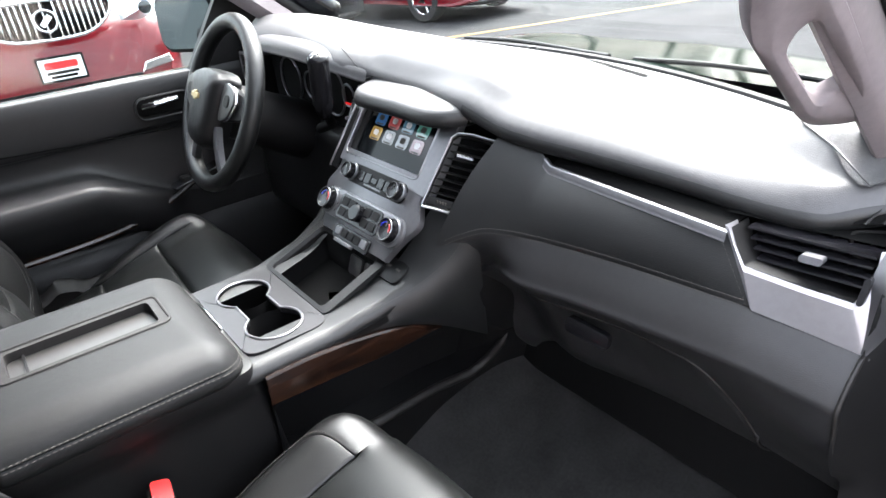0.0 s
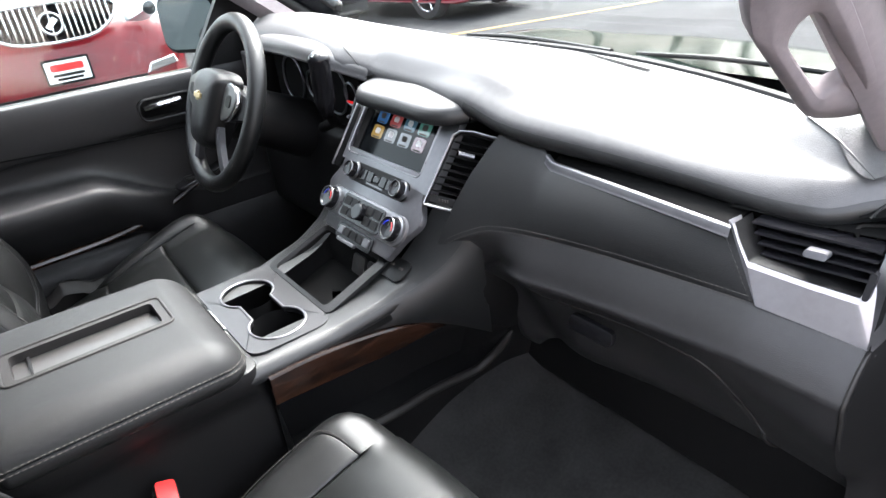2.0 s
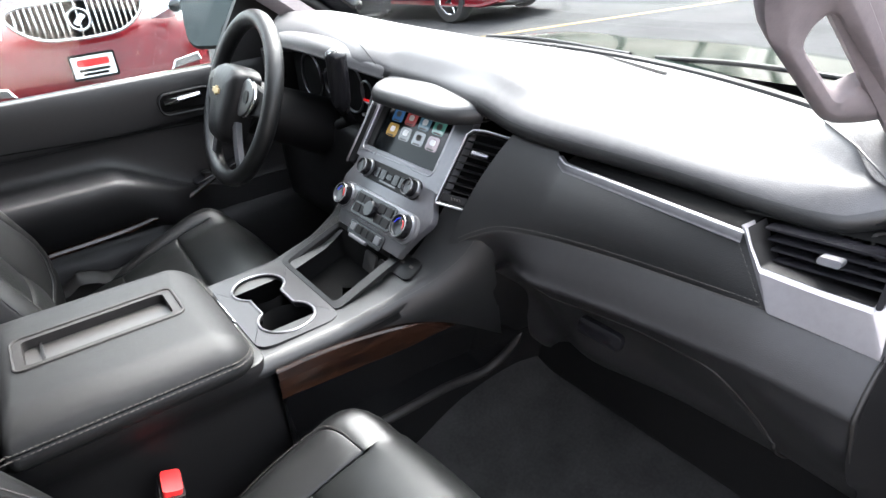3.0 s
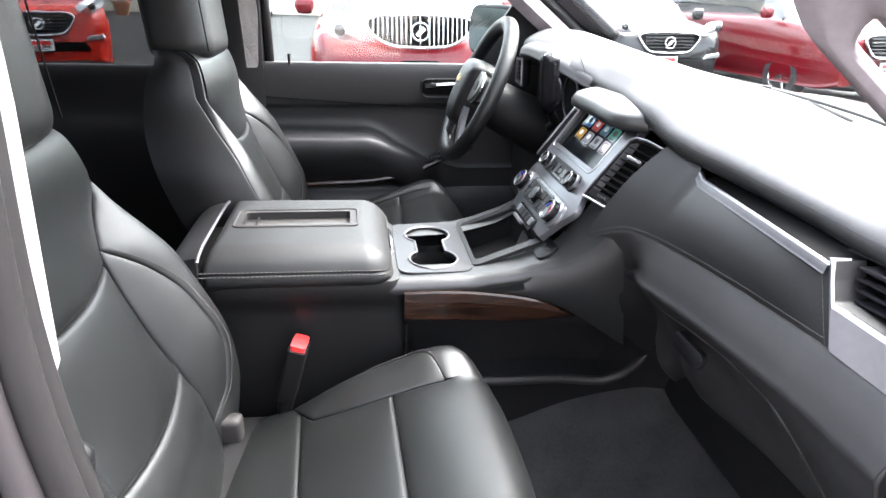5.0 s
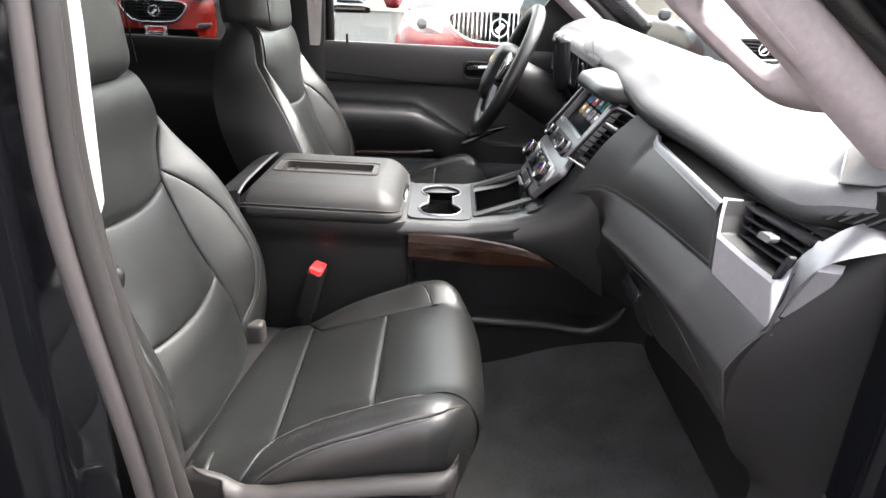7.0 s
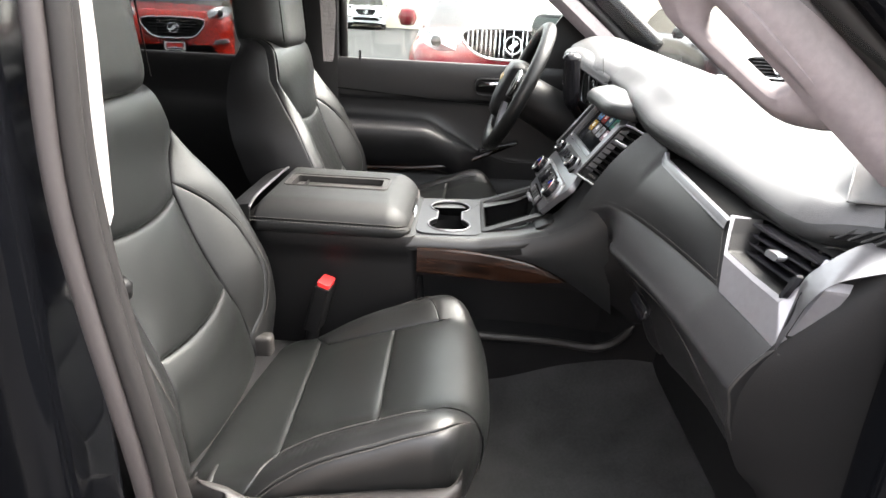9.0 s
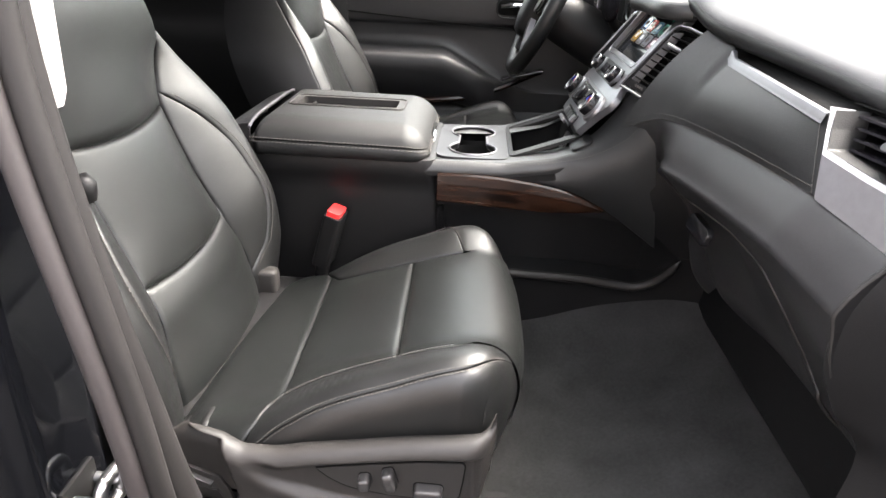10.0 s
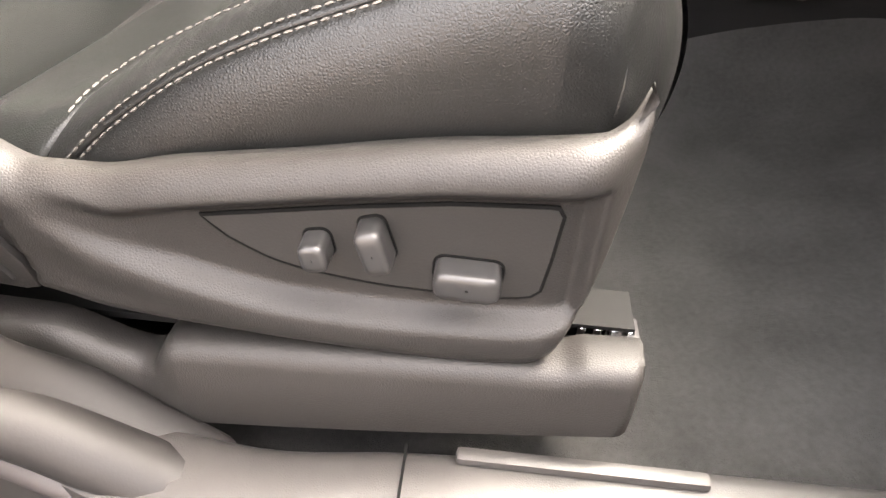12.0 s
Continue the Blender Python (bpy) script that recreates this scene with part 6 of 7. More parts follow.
part("sill_rib", box(0.700, 0.709, 0.117, 0.250, 0.755, 0.7625, 0.003), SCUFF, seal, "raised rib of the scuff plate")
part("belt_stop", tube([(0.700, -0.194, 1.188), (0.703, -0.188, 1.194), (0.704, -0.186, 1.206), (0.702, -0.190, 1.213)], [0.005, 0.009, 0.009, 0.005], 12), PLASTIC, seal, "small black rubber stop", 180)
striker = thing("door_striker", "bright steel door striker loop on the pillar", "striker", "", (0.80, -0.21, 0.93))
part("striker_plate", box(0.756, 0.806, -0.203, -0.196, 0.905, 0.955, 0.003), RAILSTEEL, striker, "dark steel plate")
bar = loop([(0.758, -0.176, 0.914), (0.756, -0.172, 0.950), (0.793, -0.170, 0.954), (0.797, -0.174, 0.920)], 3)
part("striker_loop", tube(bar, 0.0062, 10, True), STEEL, striker, "polished steel loop")
for lx, lz in ((0.760, 0.932), (0.795, 0.936)):
    part("striker_leg", tube([(lx, -0.200, lz), (lx, -0.172, lz)], 0.0055, 10), STEEL, striker, "round steel leg")
buckle = thing("seat_belt_buckle", "black seat belt buckle with red release button", "seat belt", "", (0.165, -0.09, 0.93))
Mbk = look((0.168, -0.115, 0.88), (0.172, -0.085, 0.99))
part("buckle_body", prism(rrect(0.030, 0.05, 0.006), Mbk @ Matrix.Rotation(radians(90), 4, "Z") @ Matrix.Translation((0, 0, -0.10)), 0.10, 0.003), PLASTIC, buckle)
part("buckle_tag", prism(rrect(0.016, 0.030, 0.003), Mbk @ Matrix.Rotation(radians(90), 4, "Z") @ Matrix.Translation((0.0155, 0, -0.022)) @ Matrix.Rotation(radians(90), 4, "Y"), 0.001), SHIELD, buckle, "pale grey printed tag")
part("buckle_strap", tube([tuple(Mbk @ Vector((0, 0, 0.0))), tuple(Mbk @ Vector((0, -0.004, 0.05))), (0.185, -0.135, 0.80)], [0.014, 0.012, 0.012], 10), PLASTIC, buckle, "black webbing stalk")
part("release_button", prism(rrect(0.024, 0.042, 0.005), Mbk @ Matrix.Rotation(radians(90), 4, "Z") @ Matrix.Translation((0, 0, -0.108)), 0.012), RED_PLASTIC, buckle, "red release button")

# the open passenger door, swung forward on its hinges
pdoor = thing("passenger_door", "open black passenger door swung wide on its hinges", "car door", "", (0.84, 0.70, 0.6))
MD = Matrix.Translation((0.86, 0.72, 0)) @ Matrix.Rotation(radians(72), 4, "Z")


def on_door(bm):
    bm.transform(MD)
    return bm


part("outer_skin", on_door(box(0.04, 0.14, -1.08, 0.0, 0.50, 1.30, 0.03, 3)), PAINT, pdoor, "gloss black outer skin")
part("inner_panel", on_door(grid([[(x, y, z) for x, z in spl([(0.05, 1.31), (-0.02, 1.315), (-0.03, 1.29), (-0.03, 1.20), (-0.02, 1.13), (-0.085, 1.11), (-0.085, 1.06), (-0.03, 1.0), (-0.05, 0.85), (-0.05, 0.60), (0.04, 0.56)], 40)] for y in np.linspace(-1.06, -0.03, 12)])), VINYL, pdoor, "black padded lining", 180)
part("window_frame", on_door(tube(spl([(0.06, -1.06, 1.30), (0.02, -1.04, 1.55), (-0.02, -0.98, 1.70), (-0.03, -0.75, 1.72), (0.02, -0.30, 1.52), (0.06, -0.02, 1.30)], 40), 0.025, 10)), PAINT, pdoor, "gloss black window frame")
for z in (0.72, 1.10):
    part("hinge", box(0.77, 0.88, 0.70, 0.74, z - 0.04, z + 0.04, 0.008), STEEL, pdoor, "dark steel hinge")
structure("hinge_pillar", box(0.735, 0.80, 0.58, 0.80, 0.50, 1.33, 0.02, 3), PAINT, "gloss black front door pillar", "pillar")
kick = [(0.736, 0.600, 1.300), (0.748, 0.628, 1.180), (0.750, 0.612, 1.084), (0.750, 0.594, 1.017), (0.748, 0.565, 0.930), (0.745, 0.510, 0.820), (0.742, 0.440, 0.745)]
fs = thing("front_door_seal", "dark rubber door seal along the front of the opening", "door seal", "", kick[-1], "structure")
ks = spl(kick, 40)
part("seal_tube", tube(ks, 0.009, 12), RUBBER, fs, "dark rubber seal", 180)
part("seal_lip", tube([(p[0] + 0.012, p[1] + 0.008, p[2]) for p in ks], 0.007, 10), SEALGREY, fs, "grey seal lip", 180)
inner_ = spl([(0.708, 0.560, 1.27), (0.7085, 0.475, 1.16), (0.7085, 0.462, 1.09), (0.7085, 0.485, 1.03), (0.712, 0.520, 0.975), (0.716, 0.490, 0.84), (0.718, 0.43, 0.735)], 40)
rows = [[tuple(np.array(a) * (1 - w) + np.array(b) * w + np.array((0.006, 0, 0)) * math.sin(w * math.pi)) for w in np.linspace(0, 1, 10)] for a, b in zip(inner_, ks)]
structure("kick_panel", grid(rows), mat("kick_panel_plastic", (0.0042, 0.0042, 0.0044), 0.55, spec=0.15, grain=0.2, grain_size=600), "black kick panel beside the dashboard end", "trim", 180)
# rear of the cabin
rdoor = thing("rear_door", "black rear door lining with window opening", "car door", "", (-0.72, -0.7, 0.8))
rows = [[(x, y, z) for x, z in spl([(-0.79, 1.308), (-0.735, 1.314), (-0.718, 1.30), (-0.715, 1.2), (-0.70, 1.1), (-0.70, 0.72)], 24)] for y in np.linspace(-1.35, -0.34, 12)]
part("inner_panel", grid(rows), PLASTIC, rdoor, "", 180)
part("outer_skin", box(-0.90, -0.79, -1.35, -0.34, 0.45, 1.30, 0.03, 3), PAINT, rdoor)
bench = thing("rear_bench", "black leather rear bench in shade", "car seat", "", (0, -1.2, 0.7))
part("bench_cushion", box(-0.62, 0.62, -1.45, -0.85, 0.72, 1.0, 0.06, 4), LEATHER, bench)
part("bench_back", box(-0.62, 0.62, -1.62, -1.42, 0.9, 1.46, 0.06, 4), LEATHER, bench)
structure("rear_wall", box(-0.78, 0.78, -2.42, -2.36, 0.6, 1.35, 0.02), PLASTIC, "dark rear cabin trim", "wall")
structure("right_rear_side", box(0.72, 0.96, -2.4, -0.30, 0.45, 1.32, 0.05, 4), PAINT, "gloss black closed rear door beside the pillar", "car door")
structure("left_rear_side", box(-0.80, -0.72, -2.4, -1.36, 0.5, 1.32, 0.02), PLASTIC, "dark rear side trim", "wall")
mirror = thing("door_mirror", "black door mirror reflecting the lot", "mirror", "", (-0.95, 0.46, 1.40))
Mm = look((-0.98, 0.43, 1.40), (-0.30, -0.55, 1.44)) @ Matrix.Rotation(radians(180), 4, "Y")
part("mirror_shell", prism(rrect(0.20, 0.155, 0.04), Mm @ Matrix.Translation((0, 0, -0.085)), 0.09, 0.02, 3), PLASTIC, mirror, "black mirror housing")
part("mirror_glass", prism(rrect(0.175, 0.130, 0.03), Mm @ Matrix.Translation((0, 0, 0.0055)), 0.002), mat("mirror", (0.30, 0.36, 0.38), 0.02, metal=1.0, vary=0.01, rough_vary=0.01), mirror, "mirror glass")
part("mirror_arm", tube([(-0.78, 0.50, 1.34), (-0.95, 0.46, 1.37)], 0.025, 10), PLASTIC, mirror)
structure("door_sail", prism([(0.33, 1.325), (0.62, 1.325), (0.62, 1.36), (0.44, 1.49)], Matrix(((0, 0, 1, -0.735), (1, 0, 0, 0), (0, 1, 0, 0), (0, 0, 0, 1))), 0.02), PLASTIC, "black door corner trim", "trim")
for nm, b in (("rear_window_left", (-0.765, -0.755, -2.38, -0.33, 1.30, 1.73)), ("rear_window_right", (0.755, 0.765, -2.38, -0.40, 1.31, 1.73)), ("tailgate_window", (-0.74, 0.74, -2.40, -2.39, 1.34, 1.73))):
    structure(nm, box(*b), TINT, "tinted privacy glass of the rear cabin", "window").visible_shadow = True
# windscreen and bonnet
rows = []
for q in np.linspace(0, 1, 12):
    rows.append([(x * (1 - 0.10 * q), 0.90 - 0.30 * x * x + (0.10 - 0.90 + 0.30 * x * x) * q, 1.325 + 0.42 * q) for x in np.linspace(-0.76, 0.76, 25)])
ws = structure("windscreen", grid(rows), SCREENGLASS, "clear car windscreen", "windscreen", 180)
ws.visible_shadow = False
bonnet = thing("bonnet", "glossy dark car bonnet reflecting the sky", "car bonnet", "", (0, 1.5, 1.1))
rows = []
for y in np.linspace(0.93, 1.78, 24):
    rows.append([(x, y - 0.22 * (x / 0.85) ** 2, 1.310 + 0.010 * math.cos(x * 3.5) + 0.014 * math.exp(-(((abs(x) - 0.45) / 0.12) ** 2)) - max(0, y - 1.28) ** 2 * 1.0 - max(0, abs(x) - 0.72) ** 2 * 3 - (y - 0.9) * 0.10) for x in np.linspace(-0.9, 0.9, 37)])
part("bonnet_skin", grid(rows), HOODPAINT, bonnet, "", 180)
part("cowl", box(-0.72, 0.72, 0.86, 0.98, 1.24, 1.300, 0.01), PLASTIC, bonnet)
for wx in (-0.35, 0.18):
    part("wiper", tube(spl([(wx - 0.12, 0.97, 1.312), (wx + 0.1, 0.95, 1.325), (wx + 0.42, 0.88, 1.335)], 16), 0.005, 8), PLASTIC, bonnet, "black wiper arm")

# ---- outside ----
GZ = 0.10
structure("ground", grid([[(x, y, GZ) for x in (-300, 300)] for y in (-300, 300)]), ASPHALT, "sunlit grey parking lot surface", "ground")


GLASSDARK = mat("dark_window", (0.012, 0.014, 0.016), 0.06, coat=0.6)
TYRE = mat("tyre", (0.02, 0.02, 0.02), 0.85)
LAMP = mat("headlight", (0.62, 0.64, 0.66), 0.12, metal=0.4, coat=1.0)
WHITEPAINT = mat("silver_paint", (0.55, 0.56, 0.57), 0.25, coat=1.0)
DARKPAINT = mat("charcoal_paint", (0.012, 0.013, 0.014), 0.25, coat=0.1, spec=0.3)


def car(name, nose, heading, paint, label, wid=1.95, length=4.9, hood=1.10, high=1.72, grille="wide", plate=True, logo=True):
    """A parked car; the middle of its nose stands at nose, pointing along heading (degrees from +x)."""
    c = thing(name, label, "car", "parked cars", (nose[0], nose[1], GZ))
    M = Matrix.Translation((nose[0], nose[1], GZ)) @ Matrix.Rotation(radians(heading), 4, "Z")
    V = lambda x, y, z: tuple(M @ Vector((x, y, z)))
    hw = wid / 2
    rows = []
    for q in np.linspace(0, 1, 36):
        x = -length * q
        w = hw * (1 - 0.20 * max(0, 1 - q / 0.09) ** 2 - 0.12 * max(0, (q - 0.93) / 0.07) ** 2)
        top = lerp((0, 0.02, 0.06, 0.24, 0.30, 1.0), (hood * 0.78, hood * 0.92, hood * 0.985, hood * 1.07, hood * 1.09, hood * 1.06), q)
        low = lerp((0, 0.04, 0.96, 1), (0.30, 0.24, 0.24, 0.34), q)
        pr = [(0, top), (w * 0.6, top - 0.005), (w * 0.86, top - 0.03), (w * 0.96, top - 0.09), (w, top - 0.24), (w * 1.0, 0.55), (w * 0.97, low + 0.08), (w * 0.90, low), (0, low)]
        half = spl(pr, 32)
        rows.append([V(x, y, z) for y, z in half] + [V(x, -y, z) for y, z in reversed(half[1:-1])])
    part("body", grid(rows, closed=True, caps=True), paint, c, "", 50)
    rows = []
    for q, hgt, wf in ((0.225, hood * 1.05, 0.86), (0.30, hood * 1.05 + (high - hood) * 0.45, 0.80), (0.385, high - 0.04, 0.70), (0.46, high, 0.68), (0.86, high - 0.02, 0.68), (0.93, high - 0.18, 0.74), (0.985, hood * 1.05, 0.84)):
        rows.append([V(-length * q, y * hw, z) for y, z in ((-wf - 0.08, hood), (-wf, hgt - 0.04), (-wf * 0.9, hgt), (wf * 0.9, hgt), (wf, hgt - 0.04), (wf + 0.08, hood))])
    part("window_band", grid(rows), GLASSDARK, c, "dark glass", 30)
    rows = [[V(-length * q, y * hw * 0.66, high + 0.012 - 0.02 * abs(y) ** 2 - dz) for y in np.linspace(-1.03, 1.03, 9)] for q, dz in ((0.385, 0.045), (0.45, 0.005), (0.6, 0), (0.8, 0.01), (0.88, 0.05))]
    part("roof", solid(grid(rows), 0.03), paint, c, "", 60)
    for sx in (0.19, 0.79):
        for sy in (-1, 1):
            m = Matrix.Translation(V(-length * sx, sy * (hw - 0.12), 0.355)) @ Matrix.Rotation(radians(heading), 4, "Z") @ Matrix.Rotation(radians(-90 * sy), 4, "X")
            wl = part("wheel", lathe([(0.24, -0.11), (0.33, -0.11), (0.352, -0.08), (0.352, 0.08), (0.33, 0.115), (0.235, 0.118), (0.225, 0.08)], m, 28), TYRE, c, "black tyre")
            rim_ = [lathe([(0.228, 0.07), (0.236, 0.10), (0.225, 0.105), (0.215, 0.085)], m, 24), lathe([(0.05, 0.06), (0.05, 0.098), (0.03, 0.102)], m, 12)]
            for k in range(5):
                mm = m @ Matrix.Rotation(k * 2 * math.pi / 5, 4, "Z")
                rim_.append(prism([(0.03, -0.025), (0.225, -0.04), (0.225, 0.04), (0.03, 0.025)], mm @ Matrix.Translation((0, 0, 0.07)), 0.025, 0.008, 1))
            part("rim", join(*rim_), CHROME, wl, "alloy rim")
    gz0, gz1 = hood * 0.78, hood * 0.985
    MN = M @ Matrix(((0, 0, 1, 0), (1, 0, 0, 0), (0, 1, 0, 0), (0, 0, 0, 1)))
    MG = M @ Matrix(((0, -0.14, 1, 0.012 + 0.14 * gz0), (1, 0, 0, 0), (0, 1, 0, 0), (0, 0, 0, 1)))
    if grille == "wide":
        og = spl([(0, 0.845 * hood), (0.25, 0.86 * hood), (0.40, 0.93 * hood), (0.47, 1.02 * hood), (0.40, 1.075 * hood), (0.2, 1.09 * hood), (0, 1.093 * hood)], 20)
    else:
        og = spl([(0, 0.62 * hood), (0.28, 0.64 * hood), (0.40, 0.74 * hood), (0.46, 0.84 * hood), (0.38, 0.89 * hood), (0.2, 0.90 * hood), (0, 0.905 * hood)], 20)
    og = [tuple(p) for p in og] + [(-p[0], p[1]) for p in reversed(og[1:-1])]
    gc = (0, (og[0][1] + og[20][1]) / 2)
    G = part("grille", prism(og, MG @ Matrix.Translation((0, 0, -0.02)), 0.030), DARK, c, "black grille opening")
    part("grille_frame", tube([tuple(MG @ Vector((x, y, 0.014))) for x, y in og], 0.016, 8, True), CHROME, G, "chrome surround")
    if grille == "wide":
        for k in range(-10, 11):
            x = k * 0.041
            zs = [y for xx, y in og if abs(xx - x) < 0.035]
            if len(zs) > 1 and max(zs) - min(zs) > 0.05:
                part("grille_bar", tube([tuple(MG @ Vector((x, min(zs) + 0.01, 0.018))), tuple(MG @ Vector((x, (min(zs) + max(zs)) / 2, 0.03))), tuple(MG @ Vector((x, max(zs) - 0.01, 0.018)))], 0.0095, 6), CHROME, G, "chrome grille bar")
    else:
        for k in range(6):
            z = og[0][1] + 0.03 + k * 0.045
            part("grille_bar", tube([tuple(MG @ Vector((-0.36, z, 0.016))), tuple(MG @ Vector((0.36, z, 0.016)))], 0.010, 6), GLOSS, G)
    if logo:
        part("badge", tube([tuple(MG @ Vector((0.075 * math.cos(a), gc[1] + 0.075 * math.sin(a), 0.045))) for a in np.linspace(0, 6.283, 28, endpoint=False)], 0.011, 8, True), CHROME, c, "round chrome badge")
        part("badge_bar", prism([(-0.045, -0.02), (-0.02, -0.045), (0.05, 0.02), (0.02, 0.045)], MG @ Matrix.Translation((0, gc[1], 0.04)), 0.012), CHROME, c, "chrome badge mark")
    for sy in (-1, 1):
        lo = [(sy * 0.52, 0.90 * hood), (sy * 0.70, 0.89 * hood), (sy * 0.85, 0.97 * hood), (sy * 0.86, 1.06 * hood), (sy * 0.66, 1.05 * hood), (sy * 0.52, 0.99 * hood)]
        rows = []
        for f, z in ((0.0, 0), (0.6, 0.045), (1.0, 0.055)):
            cxm, czm = sy * 0.69, 0.97 * hood
            rows.append([V(-0.02 - 0.42 * max(0, abs(x) - 0.5) ** 1.3 - 0.14 * (y - gz0) + (1 - f) * 0.075, cxm + (x - cxm) * f, czm + (y - czm) * f) for x, y in [tuple(p) for p in spl(lo + lo[:1], 24)][:-1]])
        HL = part("headlight", grid(rows[::-1], closed=True, caps=True), LAMP, c, "clear headlight")
        part("lamp_bulb", lathe([(0.05, 0), (0.05, 0.02), (0.035, 0.03), (0.001, 0.032)], M @ Matrix.Translation((0.035, sy * 0.70, 0.975 * hood)) @ Matrix.Rotation(radians(90), 4, "Y"), 16), GLASSDARK, HL)
        part("fog_lamp", prism([(sy * 0.56, 0.53 * hood), (sy * 0.82, 0.57 * hood), (sy * 0.80, 0.63 * hood), (sy * 0.60, 0.60 * hood)], MN @ Matrix.Translation((0, 0, -0.12)), 0.14, 0.01, 1), CHROME, c, "silver fog lamp trim")
        part("door_mirror", lathe([(0.02, -0.10), (0.085, -0.07), (0.095, 0.0), (0.085, 0.07), (0.02, 0.10)], M @ Matrix.Translation((-length * 0.27, sy * (hw + 0.10), hood * 1.12)) @ Matrix.Rotation(radians(90), 4, "X") @ Matrix.Diagonal((0.7, 1, 1, 1)), 14), paint, c)
    part("lower_intake", prism([(-0.62, 0.42 * hood), (0.62, 0.42 * hood), (0.55, 0.53 * hood), (-0.55, 0.53 * hood)], MN @ Matrix.Translation((0, 0, -0.06)), 0.10, 0.01, 1), DARK, c, "black lower intake")
    part("bumper_lip", tube(spl([V(-0.20, -0.82, 0.30), V(0.0, -0.5, 0.28), V(0.045, 0, 0.28), V(0.0, 0.5, 0.28), V(-0.20, 0.82, 0.30)], 24), 0.045, 10), PLASTIC, c)
    if plate:
        pz = 0.66 * hood if grille == "wide" else 0.50 * hood
        pl = part("dealer_plate", prism(rrect(0.33, 0.19, 0.012, cy=pz), MN @ Matrix.Translation((0, 0, 0.035)), 0.012), GLOSS, c, "white dealer plate in a black frame")
        part("plate_face", prism(rrect(0.30, 0.155, 0.006, cy=pz), MN @ Matrix.Translation((0, 0, 0.0475)), 0.003), WHITEPLATE, pl)
        part("plate_bar", prism(rrect(0.23, 0.052, 0.016, cy=pz + 0.028), MN @ Matrix.Translation((0, 0, 0.0508)), 0.001), RED_PLASTIC, pl, "red bar of lettering")
        part("plate_bar", prism(rrect(0.22, 0.020, 0.004, cy=pz - 0.026), MN @ Matrix.Translation((0, 0, 0.0508)), 0.001), SHIELD, pl, "grey bar of lettering")
        part("plate_bar", prism(rrect(0.18, 0.018, 0.004, cy=pz - 0.056), MN @ Matrix.Translation((0, 0, 0.0508)), 0.001), GLOSS, pl, "black bar of lettering")
    return c


car("parked_suv", (-4.86, 0.57), 0, REDPAINT, "dark red sport utility vehicle with a chrome waterfall grille", 1.98, 5.0, 1.09, 1.75)
car("parked_hatchback", (-9.0, -4.38), 22, REDPAINT_B, "bright red compact crossover with a black grille", 1.82, 4.2, 1.08, 1.60, "low")
car("parked_sedan", (-8.2, 4.5), 0, DARKPAINT, "charcoal parked car beyond the windscreen", 1.9, 4.8, 1.0, 1.5, "low")
car("parked_suv", (-7.2, 7.2), 8, REDPAINT, "dark red sport utility vehicle parked across the lot", 1.9, 4.6, 1.08, 1.7, "low")
car("parked_sedan", (-30.0, -4.6), 8, WHITEPAINT, "silver parked car in the far row", 1.9, 4.8, 1.0, 1.55, "low", False)
# unseen wall, added so its tan face bounces fill light through the doorway
structure("bounce_wall", box(4.6, 4.9, -14, 9, GZ, 2.0), mat("bounce_tan", (0.38, 0.32, 0.28), 0.8, grain=0.4, grain_size=40), "unseen plain tan wall added beside the car to bounce daylight", "wall")
LINE = Matrix.Translation((-6.19, 6.32, GZ)) @ Matrix.Rotation(math.atan2(8.648 - 6.32, -5.508 + 6.19), 4, "Z")
structure("parking_line", prism([(-1.2, -0.06), (4.0, -0.06), (4.0, 0.06), (-1.2, 0.06)], LINE, 0.004), mat("yellow_paint", (0.16, 0.095, 0.012), 0.8), "worn yellow parking line", "road marking")
structure("building_wall", box(-34, -33.5, -60, 60, GZ, 7, 0), mat("cream_render", (0.62, 0.56, 0.46), 0.8, grain=0.3, grain_size=30), "cream rendered building wall", "wall")


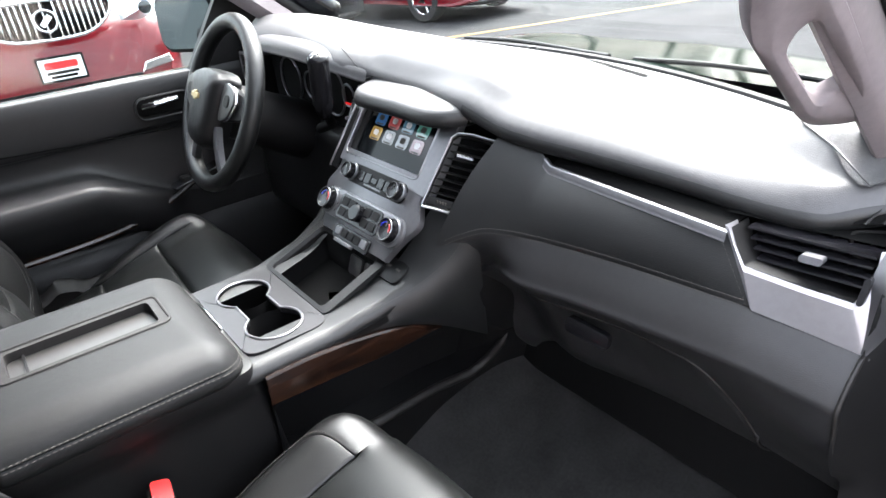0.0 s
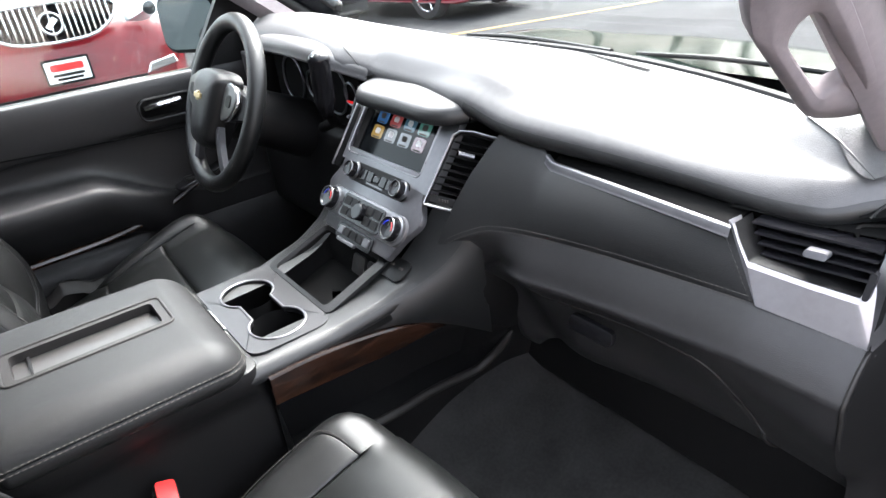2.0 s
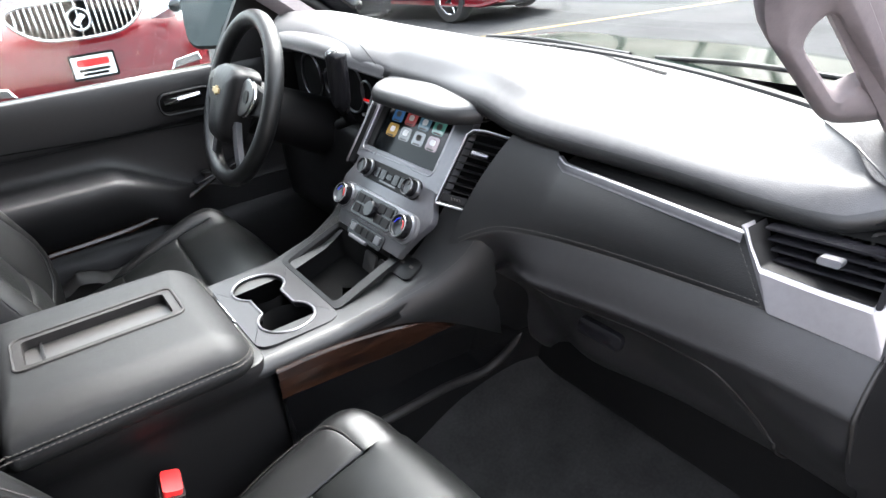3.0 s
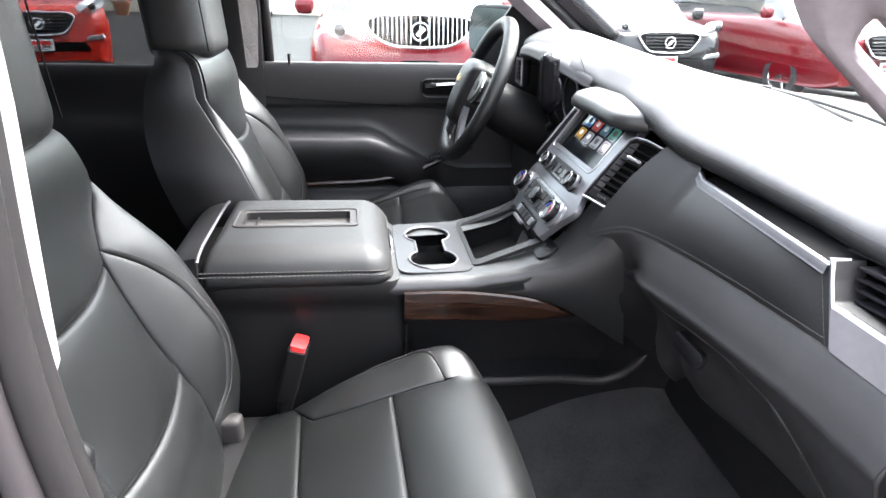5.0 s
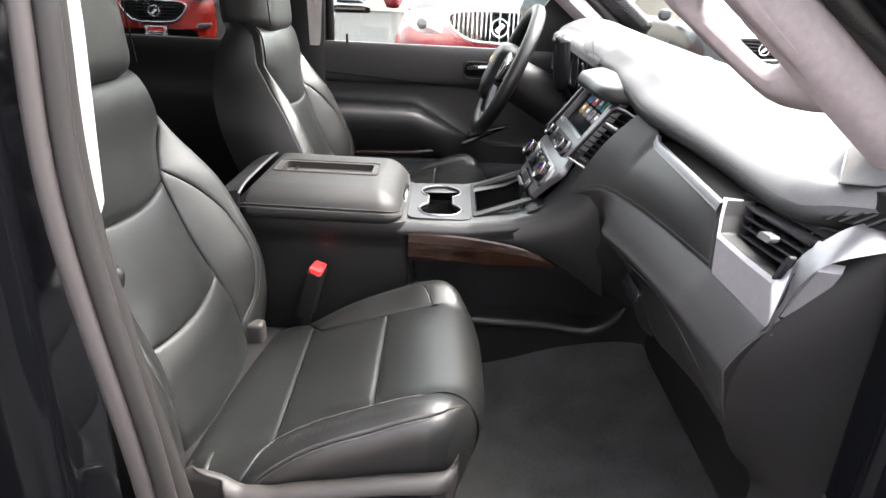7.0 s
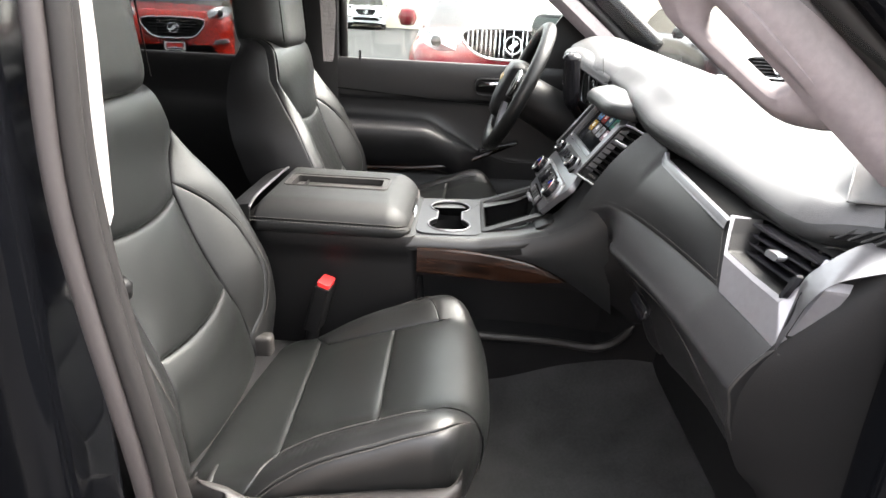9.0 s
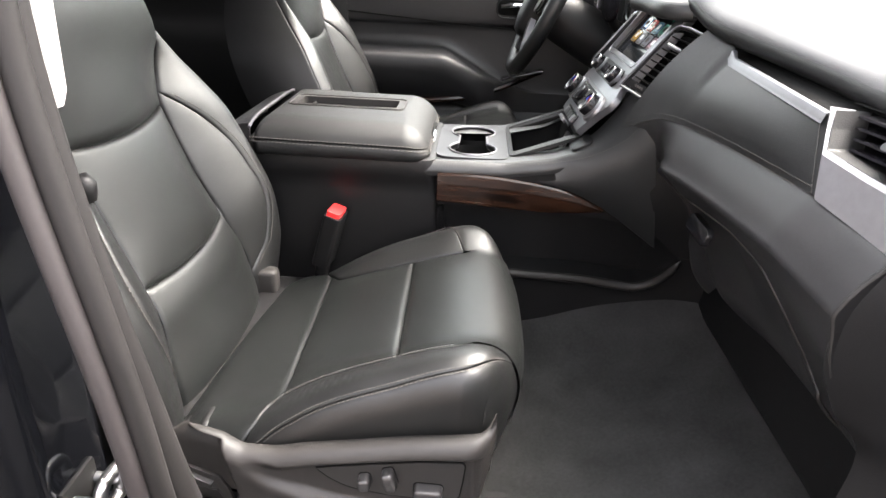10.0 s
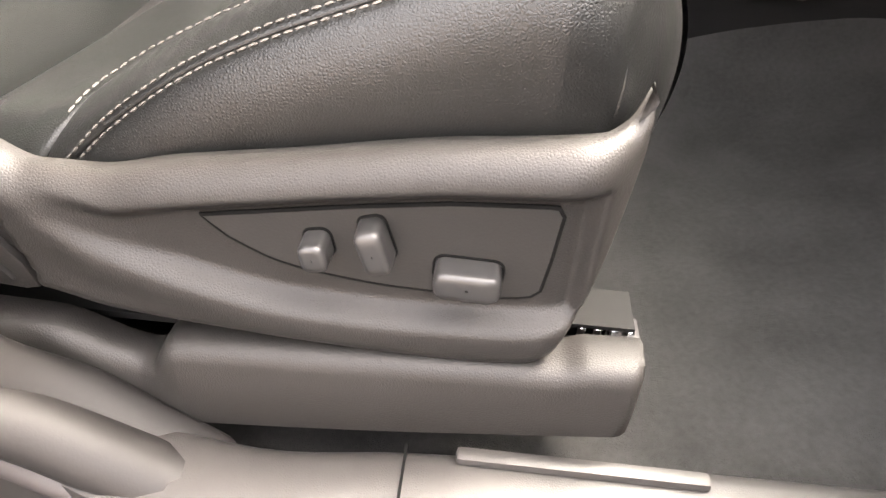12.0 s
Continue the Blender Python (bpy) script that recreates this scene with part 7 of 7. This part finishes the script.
POT = mat("terracotta", (0.34, 0.13, 0.07), 0.8)
LEAF = mat("pot_leaves", (0.05, 0.09, 0.03), 0.7)
BLOOM = mat("red_petals", (0.6, 0.06, 0.04), 0.6)
rng = random.Random(4)
for px_, py_, sc in ((-26.5, -10.1, 1.0), (-30.0, -10.0, 1.1)):
    pot = thing("flower_pot", "terracotta pot of red flowers by the cream wall", "flower pot", "flower pots", (px_, py_, GZ))
    part("pot", lathe([(0.001, 0), (0.22 * sc, 0), (0.32 * sc, 0.42 * sc), (0.36 * sc, 0.42 * sc), (0.36 * sc, 0.50 * sc), (0.30 * sc, 0.50 * sc), (0.28 * sc, 0.44 * sc)], Matrix.Translation((px_, py_, GZ)), 20), POT, pot, "terracotta pot")
    for nm_, mt_, n_, r_ in (("leaves", LEAF, 90, 0.07), ("blooms", BLOOM, 30, 0.05)):
        bm = bmesh.new()
        for _ in range(n_):
            a_, e_, d_ = rng.uniform(0, 6.283), rng.uniform(0.1, 1.5), rng.uniform(0.15, 0.48) * sc
            o = Vector((px_ + d_ * math.cos(a_) * math.cos(e_), py_ + d_ * math.sin(a_) * math.cos(e_), GZ + 0.46 * sc + d_ * math.sin(e_)))
            m_ = Matrix.Translation(o) @ Matrix.Rotation(rng.uniform(0, 6.283), 4, "Z") @ Matrix.Rotation(rng.uniform(-1, 1), 4, "X")
            vs = [bm.verts.new(m_ @ Vector(v)) for v in ((-r_, 0, 0), (0, -r_ * 0.5, 0.01), (r_, 0, 0), (0, r_ * 0.5, 0.01))]
            bm.faces.new(vs)
        part(nm_, bm, mt_, pot)
# leafy trees beyond the lot, as the bonnet mirrors them
bm = bmesh.new()
for k in range(16):
    tx, ty, th = -46 + 6.0 * k + rng.uniform(-1.5, 1.5), rng.uniform(30, 36), rng.uniform(9, 13)
    for _ in range(260):
        a_, e_, d_ = rng.uniform(0, 6.283), rng.uniform(-0.9, 1.5), rng.uniform(0.35, 1.0) ** 0.5
        o = Vector((tx + 3.6 * d_ * math.cos(a_) * math.cos(e_), ty + 3.0 * d_ * math.sin(a_) * math.cos(e_), GZ + th * 0.58 + th * 0.40 * d_ * math.sin(e_)))
        m_ = Matrix.Translation(o) @ Matrix.Rotation(rng.uniform(0, 6.283), 4, "Z") @ Matrix.Rotation(rng.uniform(-1.2, 1.2), 4, "X")
        r_ = rng.uniform(0.35, 0.75)
        bm.faces.new([bm.verts.new(m_ @ Vector(v)) for v in ((-r_, 0, 0), (-0.2 * r_, -r_ * 0.6, 0.1), (r_, 0.1 * r_, 0), (0.1 * r_, r_ * 0.6, 0.1))])
    for a in range(8):
        c0, c1 = 2 * math.pi * a / 8, 2 * math.pi * (a + 1) / 8
        bm.faces.new([bm.verts.new((tx + r_ * math.cos(c), ty + r_ * math.sin(c), z)) for r_, c, z in ((0.28, c0, GZ), (0.28, c1, GZ), (0.14, c1, GZ + th * 0.7), (0.14, c0, GZ + th * 0.7))])
tagged(mesh_ob("far_trees", bm, mat("tree_leaves", (0.045, 0.075, 0.03), 0.7, vary=0.4, vary_size=0.4), 180), "row of leafy green trees beyond the parking lot", "trees", kind="stuff")
